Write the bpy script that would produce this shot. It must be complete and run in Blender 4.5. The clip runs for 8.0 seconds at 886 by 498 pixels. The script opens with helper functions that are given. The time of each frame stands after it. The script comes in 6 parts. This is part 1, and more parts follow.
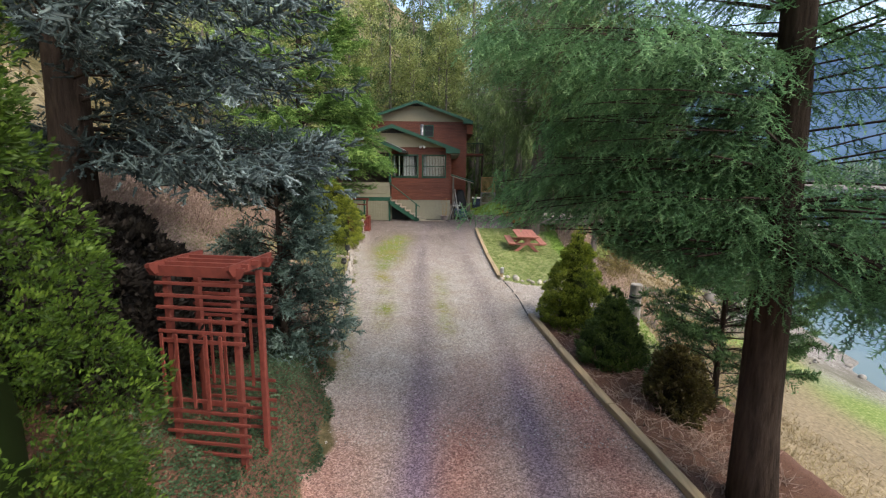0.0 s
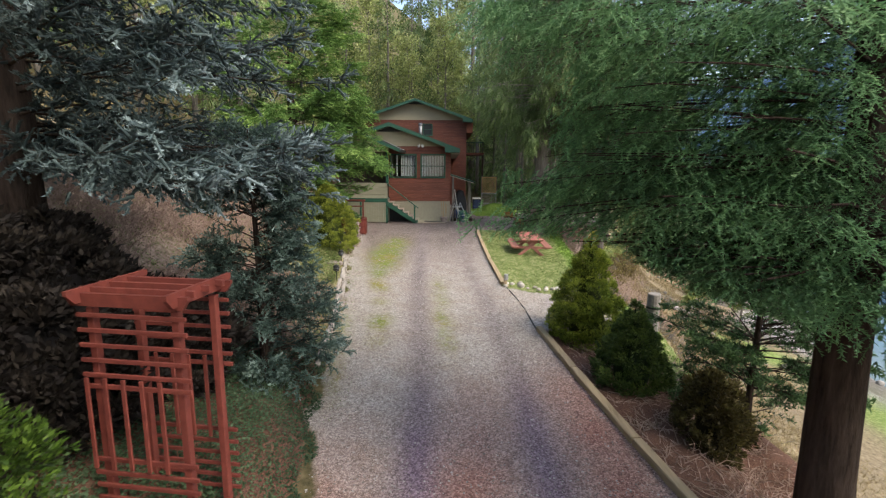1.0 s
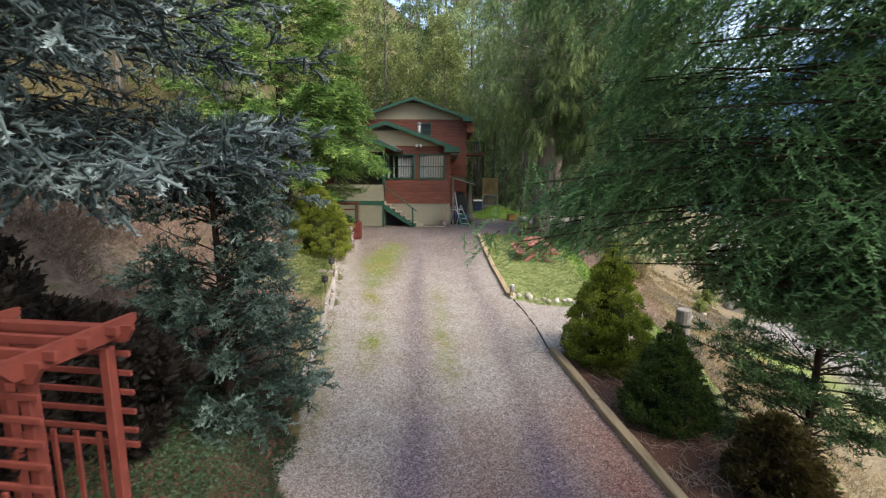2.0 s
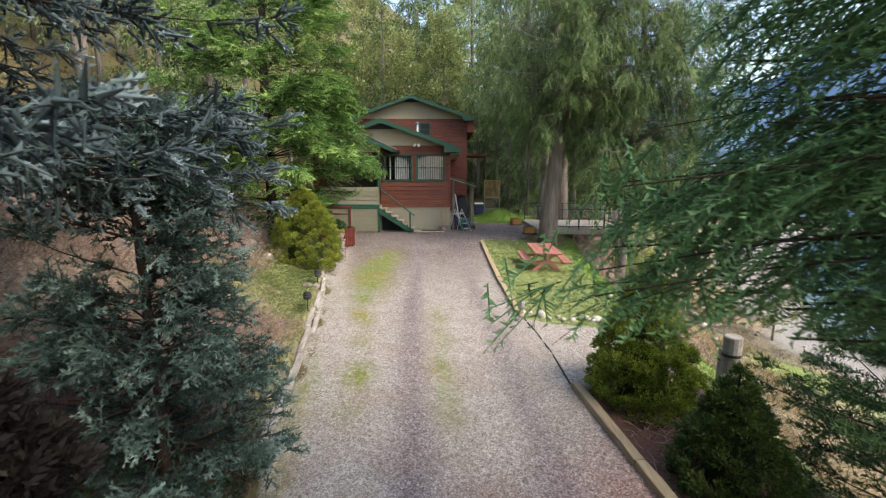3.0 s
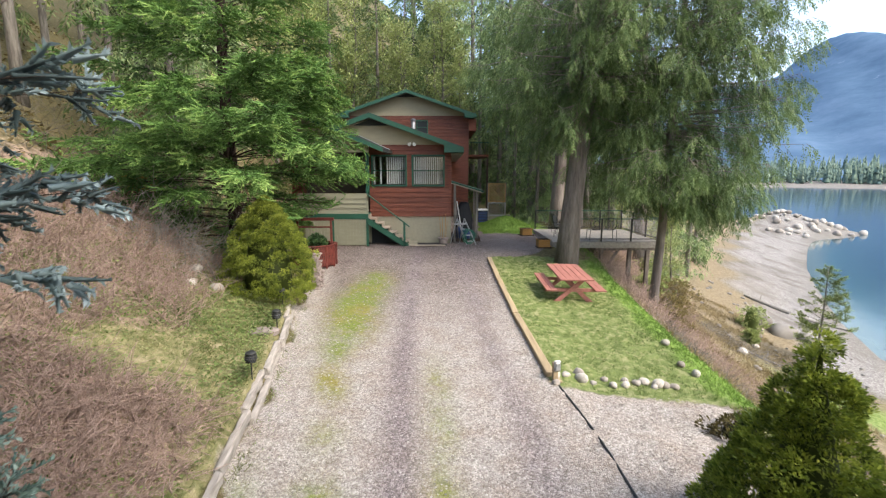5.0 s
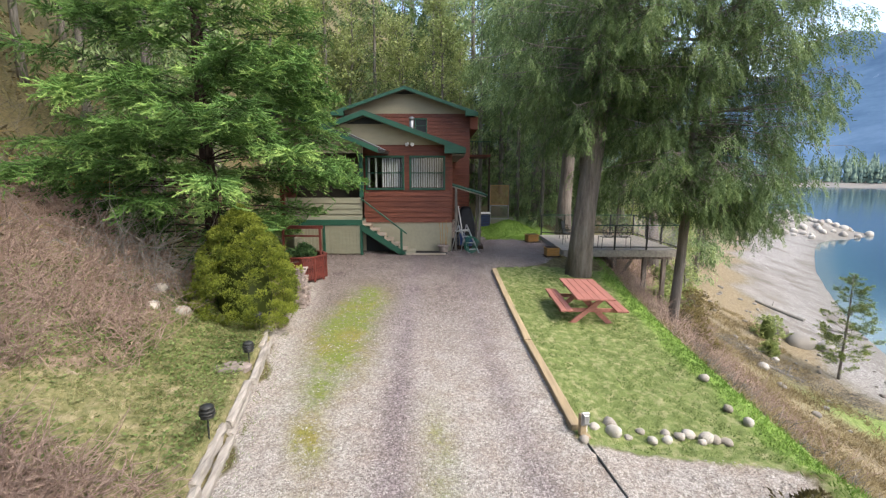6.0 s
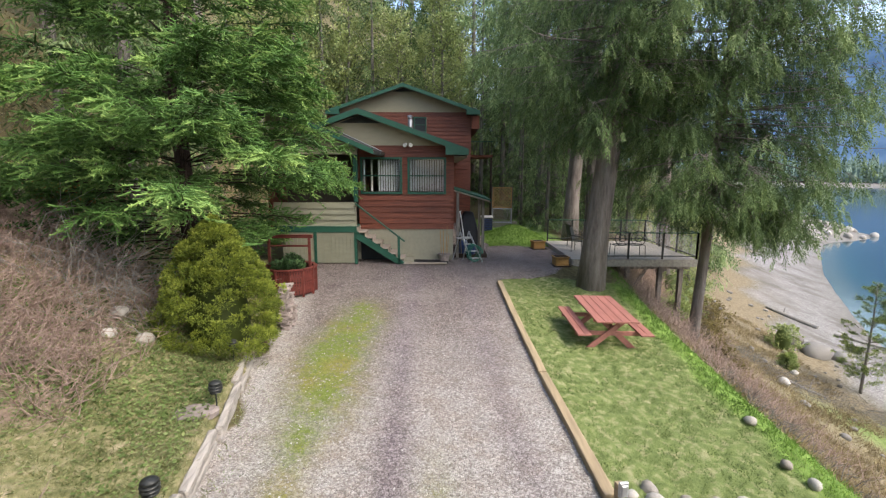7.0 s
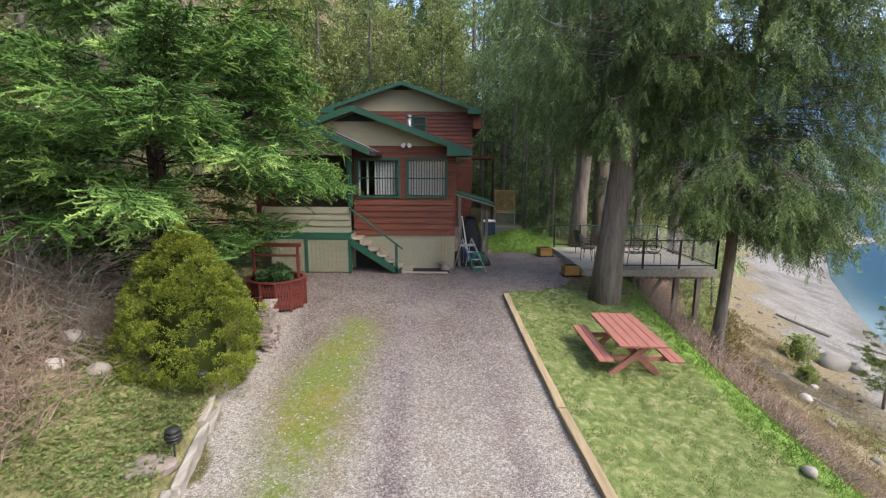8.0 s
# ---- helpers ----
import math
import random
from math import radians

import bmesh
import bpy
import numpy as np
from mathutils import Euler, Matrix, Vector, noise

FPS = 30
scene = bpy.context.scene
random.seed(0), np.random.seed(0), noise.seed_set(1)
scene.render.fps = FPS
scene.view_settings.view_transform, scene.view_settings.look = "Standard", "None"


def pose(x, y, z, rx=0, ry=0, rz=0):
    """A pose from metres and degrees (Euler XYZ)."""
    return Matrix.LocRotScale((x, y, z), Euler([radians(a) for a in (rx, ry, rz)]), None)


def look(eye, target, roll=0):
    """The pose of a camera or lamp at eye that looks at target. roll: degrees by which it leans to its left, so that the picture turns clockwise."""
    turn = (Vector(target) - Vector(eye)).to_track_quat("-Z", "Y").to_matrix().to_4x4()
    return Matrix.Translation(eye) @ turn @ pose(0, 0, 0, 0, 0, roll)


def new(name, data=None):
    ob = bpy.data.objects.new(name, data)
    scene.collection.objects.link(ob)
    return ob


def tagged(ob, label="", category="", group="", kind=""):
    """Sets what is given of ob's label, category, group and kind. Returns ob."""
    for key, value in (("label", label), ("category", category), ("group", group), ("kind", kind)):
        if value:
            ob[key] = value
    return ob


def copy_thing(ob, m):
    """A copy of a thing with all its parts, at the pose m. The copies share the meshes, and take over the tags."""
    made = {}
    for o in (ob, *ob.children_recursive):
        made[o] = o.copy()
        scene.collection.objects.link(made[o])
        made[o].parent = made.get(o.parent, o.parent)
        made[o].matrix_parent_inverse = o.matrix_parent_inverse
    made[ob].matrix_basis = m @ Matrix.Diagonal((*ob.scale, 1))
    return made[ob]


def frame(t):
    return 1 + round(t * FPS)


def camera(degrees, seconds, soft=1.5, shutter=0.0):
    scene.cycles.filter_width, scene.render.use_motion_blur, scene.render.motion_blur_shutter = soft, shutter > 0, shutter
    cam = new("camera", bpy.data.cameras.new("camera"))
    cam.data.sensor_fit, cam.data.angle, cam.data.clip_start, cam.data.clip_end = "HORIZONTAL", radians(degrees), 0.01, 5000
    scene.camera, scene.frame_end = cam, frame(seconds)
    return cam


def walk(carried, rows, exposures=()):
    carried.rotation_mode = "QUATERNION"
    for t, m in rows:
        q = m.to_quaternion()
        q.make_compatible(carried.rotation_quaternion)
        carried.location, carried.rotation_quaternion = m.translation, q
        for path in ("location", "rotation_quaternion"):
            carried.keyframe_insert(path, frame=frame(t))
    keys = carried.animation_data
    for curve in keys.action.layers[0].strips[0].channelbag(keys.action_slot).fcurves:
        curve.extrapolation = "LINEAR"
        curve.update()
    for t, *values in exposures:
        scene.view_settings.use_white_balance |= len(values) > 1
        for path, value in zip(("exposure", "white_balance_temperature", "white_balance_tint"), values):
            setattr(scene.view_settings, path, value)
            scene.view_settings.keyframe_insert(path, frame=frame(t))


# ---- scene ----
# camera: seconds, eye x, y, z, yaw, pitch, roll in degrees
cam = camera(86.0, 8.0, soft=1.25, shutter=0.25)
PATH = [
    (0, 0.211, -1.980, 2.993, 0.44, -9.60, 0.73),
    (0.5, 0.211, -1.490, 3.007, 0.43, -9.67, 0.59),
    (1, 0.208, -0.906, 2.993, 0.42, -9.63, 0.46),
    (1.5, 0.203, -0.234, 2.964, 0.41, -9.53, 0.35),
    (2.25, 0.190, 0.913, 2.917, 0.37, -9.34, 0.21),
    (3, 0.172, 2.180, 2.889, 0.33, -9.15, 0.11),
    (3.5, 0.156, 3.060, 2.891, 0.29, -9.07, 0.07),
    (4, 0.137, 3.946, 2.913, 0.25, -9.03, 0.04),
    (4.5, 0.116, 4.821, 2.954, 0.20, -9.03, 0.02),
    (5.25, 0.080, 6.075, 3.047, 0.12, -9.11, 0.03),
    (6, 0.037, 7.227, 3.164, 0.02, -9.24, 0.08),
    (6.5, 0.006, 7.931, 3.243, -0.05, -9.33, 0.13),
    (7, -0.029, 8.587, 3.310, -0.12, -9.38, 0.20),
    (7.5, -0.065, 9.209, 3.352, -0.20, -9.37, 0.28),
    (8, -0.105, 9.819, 3.354, -0.29, -9.26, 0.38),
]
EXPOSURES = [(0, 1.5, 7100, 10), (3, 1.68, 7100, 10), (4.5, 1.86, 7000, 10), (8, 1.57, 6700, 10)]
walk(cam, [(t, pose(x, y, z, 90 + pitch, 0, yaw) @ pose(0, 0, 0, 0, 0, roll)) for t, x, y, z, yaw, pitch, roll in PATH], EXPOSURES)

# ---------------------------------------------------------------- light
world = bpy.data.worlds.new("sky")
scene.world = world
world.use_nodes = True
wn = world.node_tree.nodes
sky = wn.new("ShaderNodeTexSky")
sky.sky_type = "NISHITA"
sky.sun_disc = False
sky.sun_elevation, sky.sun_rotation = radians(47), radians(127)
sky.dust_density, sky.air_density = 2.5, 1.0
wn["Background"].inputs[1].default_value = 0.15
world.node_tree.links.new(sky.outputs[0], wn["Background"].inputs[0])
sun = new("sun", bpy.data.lights.new("sun", "SUN"))
sun.data.energy, sun.data.angle, sun.data.color = 1.2, radians(30), (1.0, 0.95, 0.88)
sun.matrix_world = look((20, -15, 27), (0, 0, 0))

# ---------------------------------------------------------------- small builders
RNG = np.random.default_rng(7)


def fast_mesh(name, verts, faces, tint=None):
    """A mesh from arrays: verts (n, 3), faces (m, k)."""
    me = bpy.data.meshes.new(name)
    verts, faces = np.asarray(verts, np.float32), np.asarray(faces, np.int32)
    m, k = faces.shape
    me.vertices.add(len(verts))
    me.vertices.foreach_set("co", verts.ravel())
    me.loops.add(m * k)
    me.loops.foreach_set("vertex_index", faces.ravel())
    me.polygons.add(m)
    me.polygons.foreach_set("loop_start", np.arange(m, dtype=np.int32) * k)
    me.polygons.foreach_set("loop_total", np.full(m, k, np.int32))
    if tint is not None:
        at = me.attributes.new("tint", "FLOAT", "POINT")
        at.data.foreach_set("value", np.asarray(tint, np.float32))
    me.update(calc_edges=True)
    return me


def finish(ob, material, parent=None, smooth=False):
    if ob.data.materials:
        ob.data.materials[0] = material
    else:
        ob.data.materials.append(material)
    if smooth:
        ob.data.polygons.foreach_set("use_smooth", [True] * len(ob.data.polygons))
    if parent is not None:
        ob.parent = parent
    return ob


def part(name, bm, material, parent, label="", smooth=False):
    """Links a bmesh as one mesh object under a thing (or as a thing, with parent None)."""
    me = bpy.data.meshes.new(name)
    bmesh.ops.recalc_face_normals(bm, faces=bm.faces)
    bm.to_mesh(me)
    bm.free()
    ob = finish(new(name, me), material, parent, smooth)
    return tagged(ob, label) if label else ob


def box(x0, x1, y0, y1, z0, z1, bevel=0.0, bm=None):
    bm = bm or bmesh.new()
    m = Matrix.Translation(((x0 + x1) / 2, (y0 + y1) / 2, (z0 + z1) / 2)) @ Matrix.Diagonal((x1 - x0, y1 - y0, z1 - z0, 1))
    made = bmesh.ops.create_cube(bm, size=1, matrix=m)
    if bevel:
        edges = list({e for v in made["verts"] for e in v.link_edges})
        bmesh.ops.bevel(bm, geom=edges, offset=bevel, segments=1, affect="EDGES")
    return bm


def beam(a, b, w, h, bevel=0.0, bm=None, up=(0, 0, 1)):
    """A squared bar from a to b, w wide and h deep along up."""
    bm = bm or bmesh.new()
    a, b = Vector(a), Vector(b)
    d = b - a
    yv = d.normalized()
    xv = yv.cross(Vector(up)).normalized()
    zv = xv.cross(yv)
    m = Matrix((xv, yv, zv)).transposed().to_4x4()
    m.translation = (a + b) / 2
    made = bmesh.ops.create_cube(bm, size=1, matrix=m @ Matrix.Diagonal((w, d.length, h, 1)))
    if bevel:
        edges = list({e for v in made["verts"] for e in v.link_edges})
        bmesh.ops.bevel(bm, geom=edges, offset=bevel, segments=1, affect="EDGES")
    return bm


def tube(points, radii, sides=8, bm=None, cap=True):
    """A round bar along points with a radius at each."""
    bm = bm or bmesh.new()
    rings = []
    pts = [Vector(p) for p in points]
    for i, p in enumerate(pts):
        d = (pts[min(i + 1, len(pts) - 1)] - pts[max(i - 1, 0)]).normalized()
        side = d.cross(Vector((0, 1, 0)) if abs(d.y) < 0.9 else Vector((1, 0, 0))).normalized()
        other = d.cross(side)
        r = float(radii[i] if hasattr(radii, "__len__") else radii)
        rings.append([bm.verts.new(p + r * (math.cos(2 * math.pi * k / sides) * side + math.sin(2 * math.pi * k / sides) * other)) for k in range(sides)])
    for lo, hi in zip(rings, rings[1:]):
        for k in range(sides):
            bm.faces.new((lo[k], lo[(k + 1) % sides], hi[(k + 1) % sides], hi[k]))
    if cap:
        bm.faces.new(rings[0])
        bm.faces.new(rings[-1])
    return bm


def prism(outline, y0, y1, bm=None):
    """A slab: an outline of (x, z) from y0 to y1."""
    bm = bm or bmesh.new()
    lo = [bm.verts.new((x, y0, z)) for x, z in outline]
    hi = [bm.verts.new((x, y1, z)) for x, z in outline]
    n = len(lo)
    bm.faces.new(lo)
    bm.faces.new(hi)
    for i in range(n):
        bm.faces.new((lo[i], lo[(i + 1) % n], hi[(i + 1) % n], hi[i]))
    return bm


def thing(name, label, category, at=(0, 0, 0), turn=0.0, group="", kind=""):
    ob = new(name)
    ob.matrix_world = pose(*at, 0, 0, turn)
    ob.empty_display_size = 0.2
    return tagged(ob, label, category, group, kind)


# ---------------------------------------------------------------- materials
def material(name, rough=0.7, metal=0.0, spec=0.3):
    m = bpy.data.materials.new(name)
    m.use_nodes = True
    b = m.node_tree.nodes["Principled BSDF"]
    b.inputs["Roughness"].default_value = rough
    b.inputs["Metallic"].default_value = metal
    b.inputs["Specular IOR Level"].default_value = spec
    return m, m.node_tree, b


def node(nt, kind, **values):
    n = nt.nodes.new(kind)
    for key, v in values.items():
        if key in n.inputs:
            n.inputs[key].default_value = v
    return n


def noise_of(nt, scale, detail=4.0, coord=None, stretch=None, rough=0.55):
    n = node(nt, "ShaderNodeTexNoise", Scale=scale, Detail=detail, Roughness=rough)
    if coord is None:
        coord = nt.nodes.new("ShaderNodeTexCoord").outputs["Object"]
    if stretch:
        mp = nt.nodes.new("ShaderNodeMapping")
        mp.inputs["Scale"].default_value = stretch
        nt.links.new(coord, mp.inputs[0])
        coord = mp.outputs[0]
    nt.links.new(coord, n.inputs["Vector"])
    return n.outputs["Fac"]


def ramp(nt, fac, stops):
    r = nt.nodes.new("ShaderNodeValToRGB")
    el = r.color_ramp.elements
    while len(el) < len(stops):
        el.new(0.5)
    for e, (p, c) in zip(el, stops):
        e.position, e.color = p, (*c, 1)
    nt.links.new(fac, r.inputs[0])
    return r.outputs[0]


def mix(nt, fac, a, b, mode="MIX"):
    n = nt.nodes.new("ShaderNodeMix")
    n.data_type, n.blend_type = "RGBA", mode
    for sock, v in ((n.inputs[0], fac), (n.inputs[6], a), (n.inputs[7], b)):
        if isinstance(v, (int, float)):
            sock.default_value = v
        elif isinstance(v, tuple):
            sock.default_value = (*v, 1)
        else:
            nt.links.new(v, sock)
    return n.outputs[2]


def calc(nt, op, a, b=0.0, clamp=False):
    n = nt.nodes.new("ShaderNodeMath")
    n.operation, n.use_clamp = op, clamp
    for sock, v in ((n.inputs[0], a), (n.inputs[1], b)):
        if isinstance(v, (int, float)):
            sock.default_value = v
        else:
            nt.links.new(v, sock)
    return n.outputs[0]


def relief(nt, bsdf, height, strength=0.4, distance=0.01):
    bp = node(nt, "ShaderNodeBump", Strength=strength, Distance=distance)
    nt.links.new(height, bp.inputs["Height"])
    nt.links.new(bp.outputs[0], bsdf.inputs["Normal"])


def painted(name, col, var=0.25, rough=0.6, grain=(1, 1, 1), scale=14.0, bump=0.15, worn=None):
    """Paint or stain with grain, stains and piece-to-piece variation."""
    m, nt, b = material(name, rough)
    fine = noise_of(nt, scale, 5, None, grain)
    wide = noise_of(nt, 1.3, 3)
    info = nt.nodes.new("ShaderNodeObjectInfo")
    dark = tuple(c * (1 - var) for c in col)
    lite = tuple(min(1, c * (1 + var)) for c in col)
    c = ramp(nt, fine, [(0.3, dark), (0.7, lite)])
    c = mix(nt, calc(nt, "MULTIPLY", wide, 0.5), c, tuple(x * (1 - 0.6 * var) for x in col))
    c = mix(nt, calc(nt, "MULTIPLY", info.outputs["Random"], 0.35), c, dark)
    if worn:
        w = calc(nt, "GREATER_THAN", noise_of(nt, 6, 8, None, grain, 0.7), 0.62)
        c = mix(nt, calc(nt, "MULTIPLY", w, 0.6), c, worn)
    nt.links.new(c, b.inputs["Base Color"])
    relief(nt, b, fine, bump, 0.01)
    return m


def foliage(name, dark, mid, lite, wide_scale=0.8, rough=0.55, translucent=0.38):
    """Needles or leaves, varied by twig and over the crown."""
    m, nt, b = material(name, rough, 0.0, 0.25)
    at = nt.nodes.new("ShaderNodeAttribute")
    at.attribute_name = "tint"
    wide = noise_of(nt, wide_scale, 3)
    f = calc(nt, "ADD", calc(nt, "MULTIPLY", at.outputs["Fac"], 0.75), calc(nt, "MULTIPLY", wide, 0.25))
    c = ramp(nt, f, [(0.12, dark), (0.5, mid), (0.92, lite)])
    nt.links.new(c, b.inputs["Base Color"])
    tr = nt.nodes.new("ShaderNodeBsdfTranslucent")
    nt.links.new(c, tr.inputs[0])
    ms = nt.nodes.new("ShaderNodeMixShader")
    ms.inputs[0].default_value = translucent
    nt.links.new(b.outputs[0], ms.inputs[1])
    nt.links.new(tr.outputs[0], ms.inputs[2])
    nt.links.new(ms.outputs[0], nt.nodes["Material Output"].inputs["Surface"])
    return m


def bark_of(name, dark, lite, scale=9.0):
    m, nt, b = material(name, 0.9, 0.0, 0.1)
    f = noise_of(nt, scale, 7, None, (1, 1, 0.16), 0.65)
    patch = noise_of(nt, 1.7, 4)
    c = ramp(nt, f, [(0.32, dark), (0.68, lite)])
    c = mix(nt, calc(nt, "MULTIPLY", patch, 0.5), c, tuple(0.7 * (a + d) / 2 for a, d in zip(dark, lite)))
    nt.links.new(c, b.inputs["Base Color"])
    relief(nt, b, f, 1.0, 0.06)
    return m


SIDING = painted("red_stained_siding", (0.145, 0.045, 0.026), 0.55, 0.6, (0.2, 1, 5), 7, 0.35, (0.055, 0.022, 0.017))
TRIM = painted("green_trim_paint", (0.018, 0.075, 0.05), 0.2, 0.5, (0.4, 1, 1), 8, 0.08)
BEIGE = painted("beige_paint", (0.30, 0.27, 0.19), 0.1, 0.6, (0.3, 1, 1), 8, 0.1)
# porch boards: the beige greyed and darkened to hold the fir's shade
SHADEDBEIGE = painted("shaded_beige_board_paint", (0.205, 0.205, 0.15), 0.12, 0.6, (0.3, 1, 1), 8, 0.1)
CONCRETE = painted("beige_concrete", (0.27, 0.255, 0.19), 0.12, 0.8, (1, 1, 1), 9, 0.2)
ROOFING = painted("dark_shingle_roofing", (0.07, 0.06, 0.065), 0.4, 0.85, (1, 1, 1), 30, 0.5)
STEPWOOD = painted("weathered_step_wood", (0.33, 0.28, 0.23), 0.25, 0.75, (0.2, 1, 1), 14, 0.3)
GREYWOOD = painted("grey_weathered_wood", (0.27, 0.255, 0.23), 0.35, 0.8, (1, 0.12, 1), 12, 0.5, (0.2, 0.18, 0.15))
WALLWOOD = painted("bleached_wall_timber", (0.31, 0.285, 0.255), 0.45, 0.85, (1, 0.12, 1), 14, 0.6, (0.22, 0.19, 0.16))
KERBWOOD = painted("tan_kerb_timber", (0.33, 0.255, 0.16), 0.3, 0.8, (1, 0.1, 1), 14, 0.4, (0.2, 0.15, 0.09))
REDWOOD = painted("red_stained_garden_wood", (0.14, 0.034, 0.026), 0.32, 0.6, (0.6, 0.6, 0.6), 16, 0.2)
TABLEWOOD = painted("red_stained_table_wood", (0.32, 0.135, 0.11), 0.26, 0.65, (1, 0.12, 1), 18, 0.25)
DECKWOOD = painted("grey_deck_boards", (0.30, 0.28, 0.25), 0.25, 0.8, (0.2, 1, 1), 12, 0.3)
DARKMETAL = painted("dark_painted_metal", (0.025, 0.027, 0.026), 0.3, 0.45, (1, 1, 1), 20, 0.05)
STEEL, nt_, b_ = material("galvanised_steel", 0.5, 0.9)
nt_.links.new(ramp(nt_, noise_of(nt_, 8), [(0.3, (0.20, 0.205, 0.22)), (0.7, (0.32, 0.33, 0.35))]), b_.inputs["Base Color"])
ALU, nt_, b_ = material("dull_aluminium", 0.45, 0.7)
nt_.links.new(ramp(nt_, noise_of(nt_, 12), [(0.3, (0.30, 0.31, 0.32)), (0.7, (0.45, 0.46, 0.47))]), b_.inputs["Base Color"])
BLACKCLOTH = painted("black_cover_cloth", (0.012, 0.012, 0.014), 0.3, 0.6, (1, 1, 1), 5, 0.3)
BLUEPLASTIC = painted("blue_plastic", (0.03, 0.06, 0.17), 0.2, 0.4, (1, 1, 1), 6, 0.05)
GREENPLASTIC = painted("green_hose_plastic", (0.02, 0.13, 0.09), 0.2, 0.4, (1, 1, 1), 6, 0.05)
WHITEPAINT = painted("white_paint", (0.72, 0.71, 0.68), 0.08, 0.5, (1, 1, 1), 8, 0.05)
TANPAINT = painted("tan_lattice_wood", (0.42, 0.26, 0.11), 0.2, 0.7, (1, 1, 1), 10, 0.2)
YELLOWWOOD = painted("yellow_planter_wood", (0.33, 0.185, 0.06), 0.25, 0.7, (0.4, 1, 1), 10, 0.2)
BLIND = painted("white_blind_slats", (0.40, 0.40, 0.41), 0.1, 0.6, (1, 1, 0.2), 6, 0.02)
# plaster coloured dark so that rooms and porch read as unlit
INSIDE = painted("dim_room_plaster", (0.10, 0.085, 0.07), 0.15, 0.8)
GLASS, nt_, b_ = material("window_glass", 0.03)
b_.inputs["Base Color"].default_value = (0.9, 0.95, 0.95, 1)
b_.inputs["Transmission Weight"].default_value = 1.0
b_.inputs["IOR"].default_value = 1.45
for stone_name, grey in (("granite_cobble", 0.85), ("beach_stone", 0.5)):
    STONE, nt_, b_ = material(stone_name, 0.85, 0, 0.2)
    info_ = nt_.nodes.new("ShaderNodeObjectInfo")
    c_ = ramp(nt_, info_.outputs["Random"], [(p, tuple(grey * v for v in col)) for p, col in ((0.0, (0.30, 0.27, 0.24)), (0.5, (0.46, 0.44, 0.41)), (1.0, (0.58, 0.56, 0.52)))])
    c_ = mix(nt_, 0.55, c_, ramp(nt_, noise_of(nt_, 40, 6), [(0.3, (0.2, 0.19, 0.17)), (0.7, (0.62, 0.6, 0.57))]), "OVERLAY")
    nt_.links.new(c_, b_.inputs["Base Color"])
    relief(nt_, b_, noise_of(nt_, 25, 6), 0.5, 0.01)
    if grey == 0.85:
        COBBLE = STONE
BARK_CEDAR = bark_of("cedar_bark", (0.095, 0.078, 0.068), (0.275, 0.243, 0.22), 7)
BARK_SPRUCE = bark_of("spruce_bark", (0.018, 0.013, 0.011), (0.085, 0.062, 0.05), 16)
BARK_GREY = bark_of("grey_bark", (0.09, 0.08, 0.07), (0.27, 0.25, 0.22), 10)
TWIG = bark_of("dry_twig_bark", (0.20, 0.135, 0.11), (0.50, 0.38, 0.32), 12)
BLUESPRUCE = foliage("blue_spruce_needles", (0.008, 0.012, 0.012), (0.095, 0.14, 0.142), (0.44, 0.56, 0.58), 0.9)
HEMLOCK = foliage("fir_needles_dark", (0.028, 0.075, 0.034), (0.165, 0.34, 0.15), (0.38, 0.60, 0.29), 0.7, 0.55, 0.5)
FIRGREEN = foliage("fir_needles_bright", (0.010, 0.026, 0.009), (0.11, 0.23, 0.055), (0.41, 0.58, 0.17), 0.7)
CEDARLEAF = foliage("cedar_sprays", (0.028, 0.052, 0.02), (0.105, 0.165, 0.06), (0.26, 0.345, 0.135), 0.5)
ARBOR = foliage("arborvitae_sprays", (0.035, 0.05, 0.010), (0.19, 0.24, 0.04), (0.43, 0.48, 0.09), 1.2)
SHRUBGREEN = foliage("bright_shrub_sprays", (0.03, 0.045, 0.008), (0.16, 0.22, 0.03), (0.46, 0.52, 0.09), 1.4)
DARKSHRUB = foliage("dark_shrub_sprays", (0.014, 0.03, 0.010), (0.06, 0.105, 0.028), (0.18, 0.25, 0.065), 1.2)
BROWNSHRUB = foliage("bronzed_shrub_sprays", (0.02, 0.017, 0.008), (0.08, 0.065, 0.025), (0.17, 0.16, 0.05), 1.2)
PINE = foliage("young_pine_needles", (0.012, 0.03, 0.012), (0.05, 0.11, 0.04), (0.15, 0.25, 0.10), 0.9)
SPRINGLEAF = foliage("spring_birch_leaves", (0.11, 0.145, 0.045), (0.28, 0.34, 0.12), (0.48, 0.53, 0.23), 0.25)
GRASSBLADE = foliage("lawn_blades", (0.048, 0.076, 0.02), (0.13, 0.19, 0.055), (0.30, 0.345, 0.155), 0.5)
IVY = foliage("ground_cover_leaves", (0.014, 0.03, 0.014), (0.055, 0.10, 0.052), (0.14, 0.21, 0.12), 0.8)
BANKLEAF = foliage("bank_growth_leaves", (0.05, 0.075, 0.022), (0.15, 0.21, 0.065), (0.33, 0.38, 0.16), 0.8)
DRYGRASS = foliage("dry_grass_blades", (0.11, 0.08, 0.042), (0.26, 0.205, 0.108), (0.44, 0.375, 0.22), 0.5)
FRESHBLADE = foliage("fresh_grass_blades", (0.05, 0.10, 0.014), (0.13, 0.235, 0.04), (0.29, 0.41, 0.10), 0.6)
BANKBLADE = foliage("bank_grass_blades", (0.08, 0.09, 0.032), (0.20, 0.225, 0.09), (0.39, 0.37, 0.22), 0.6)
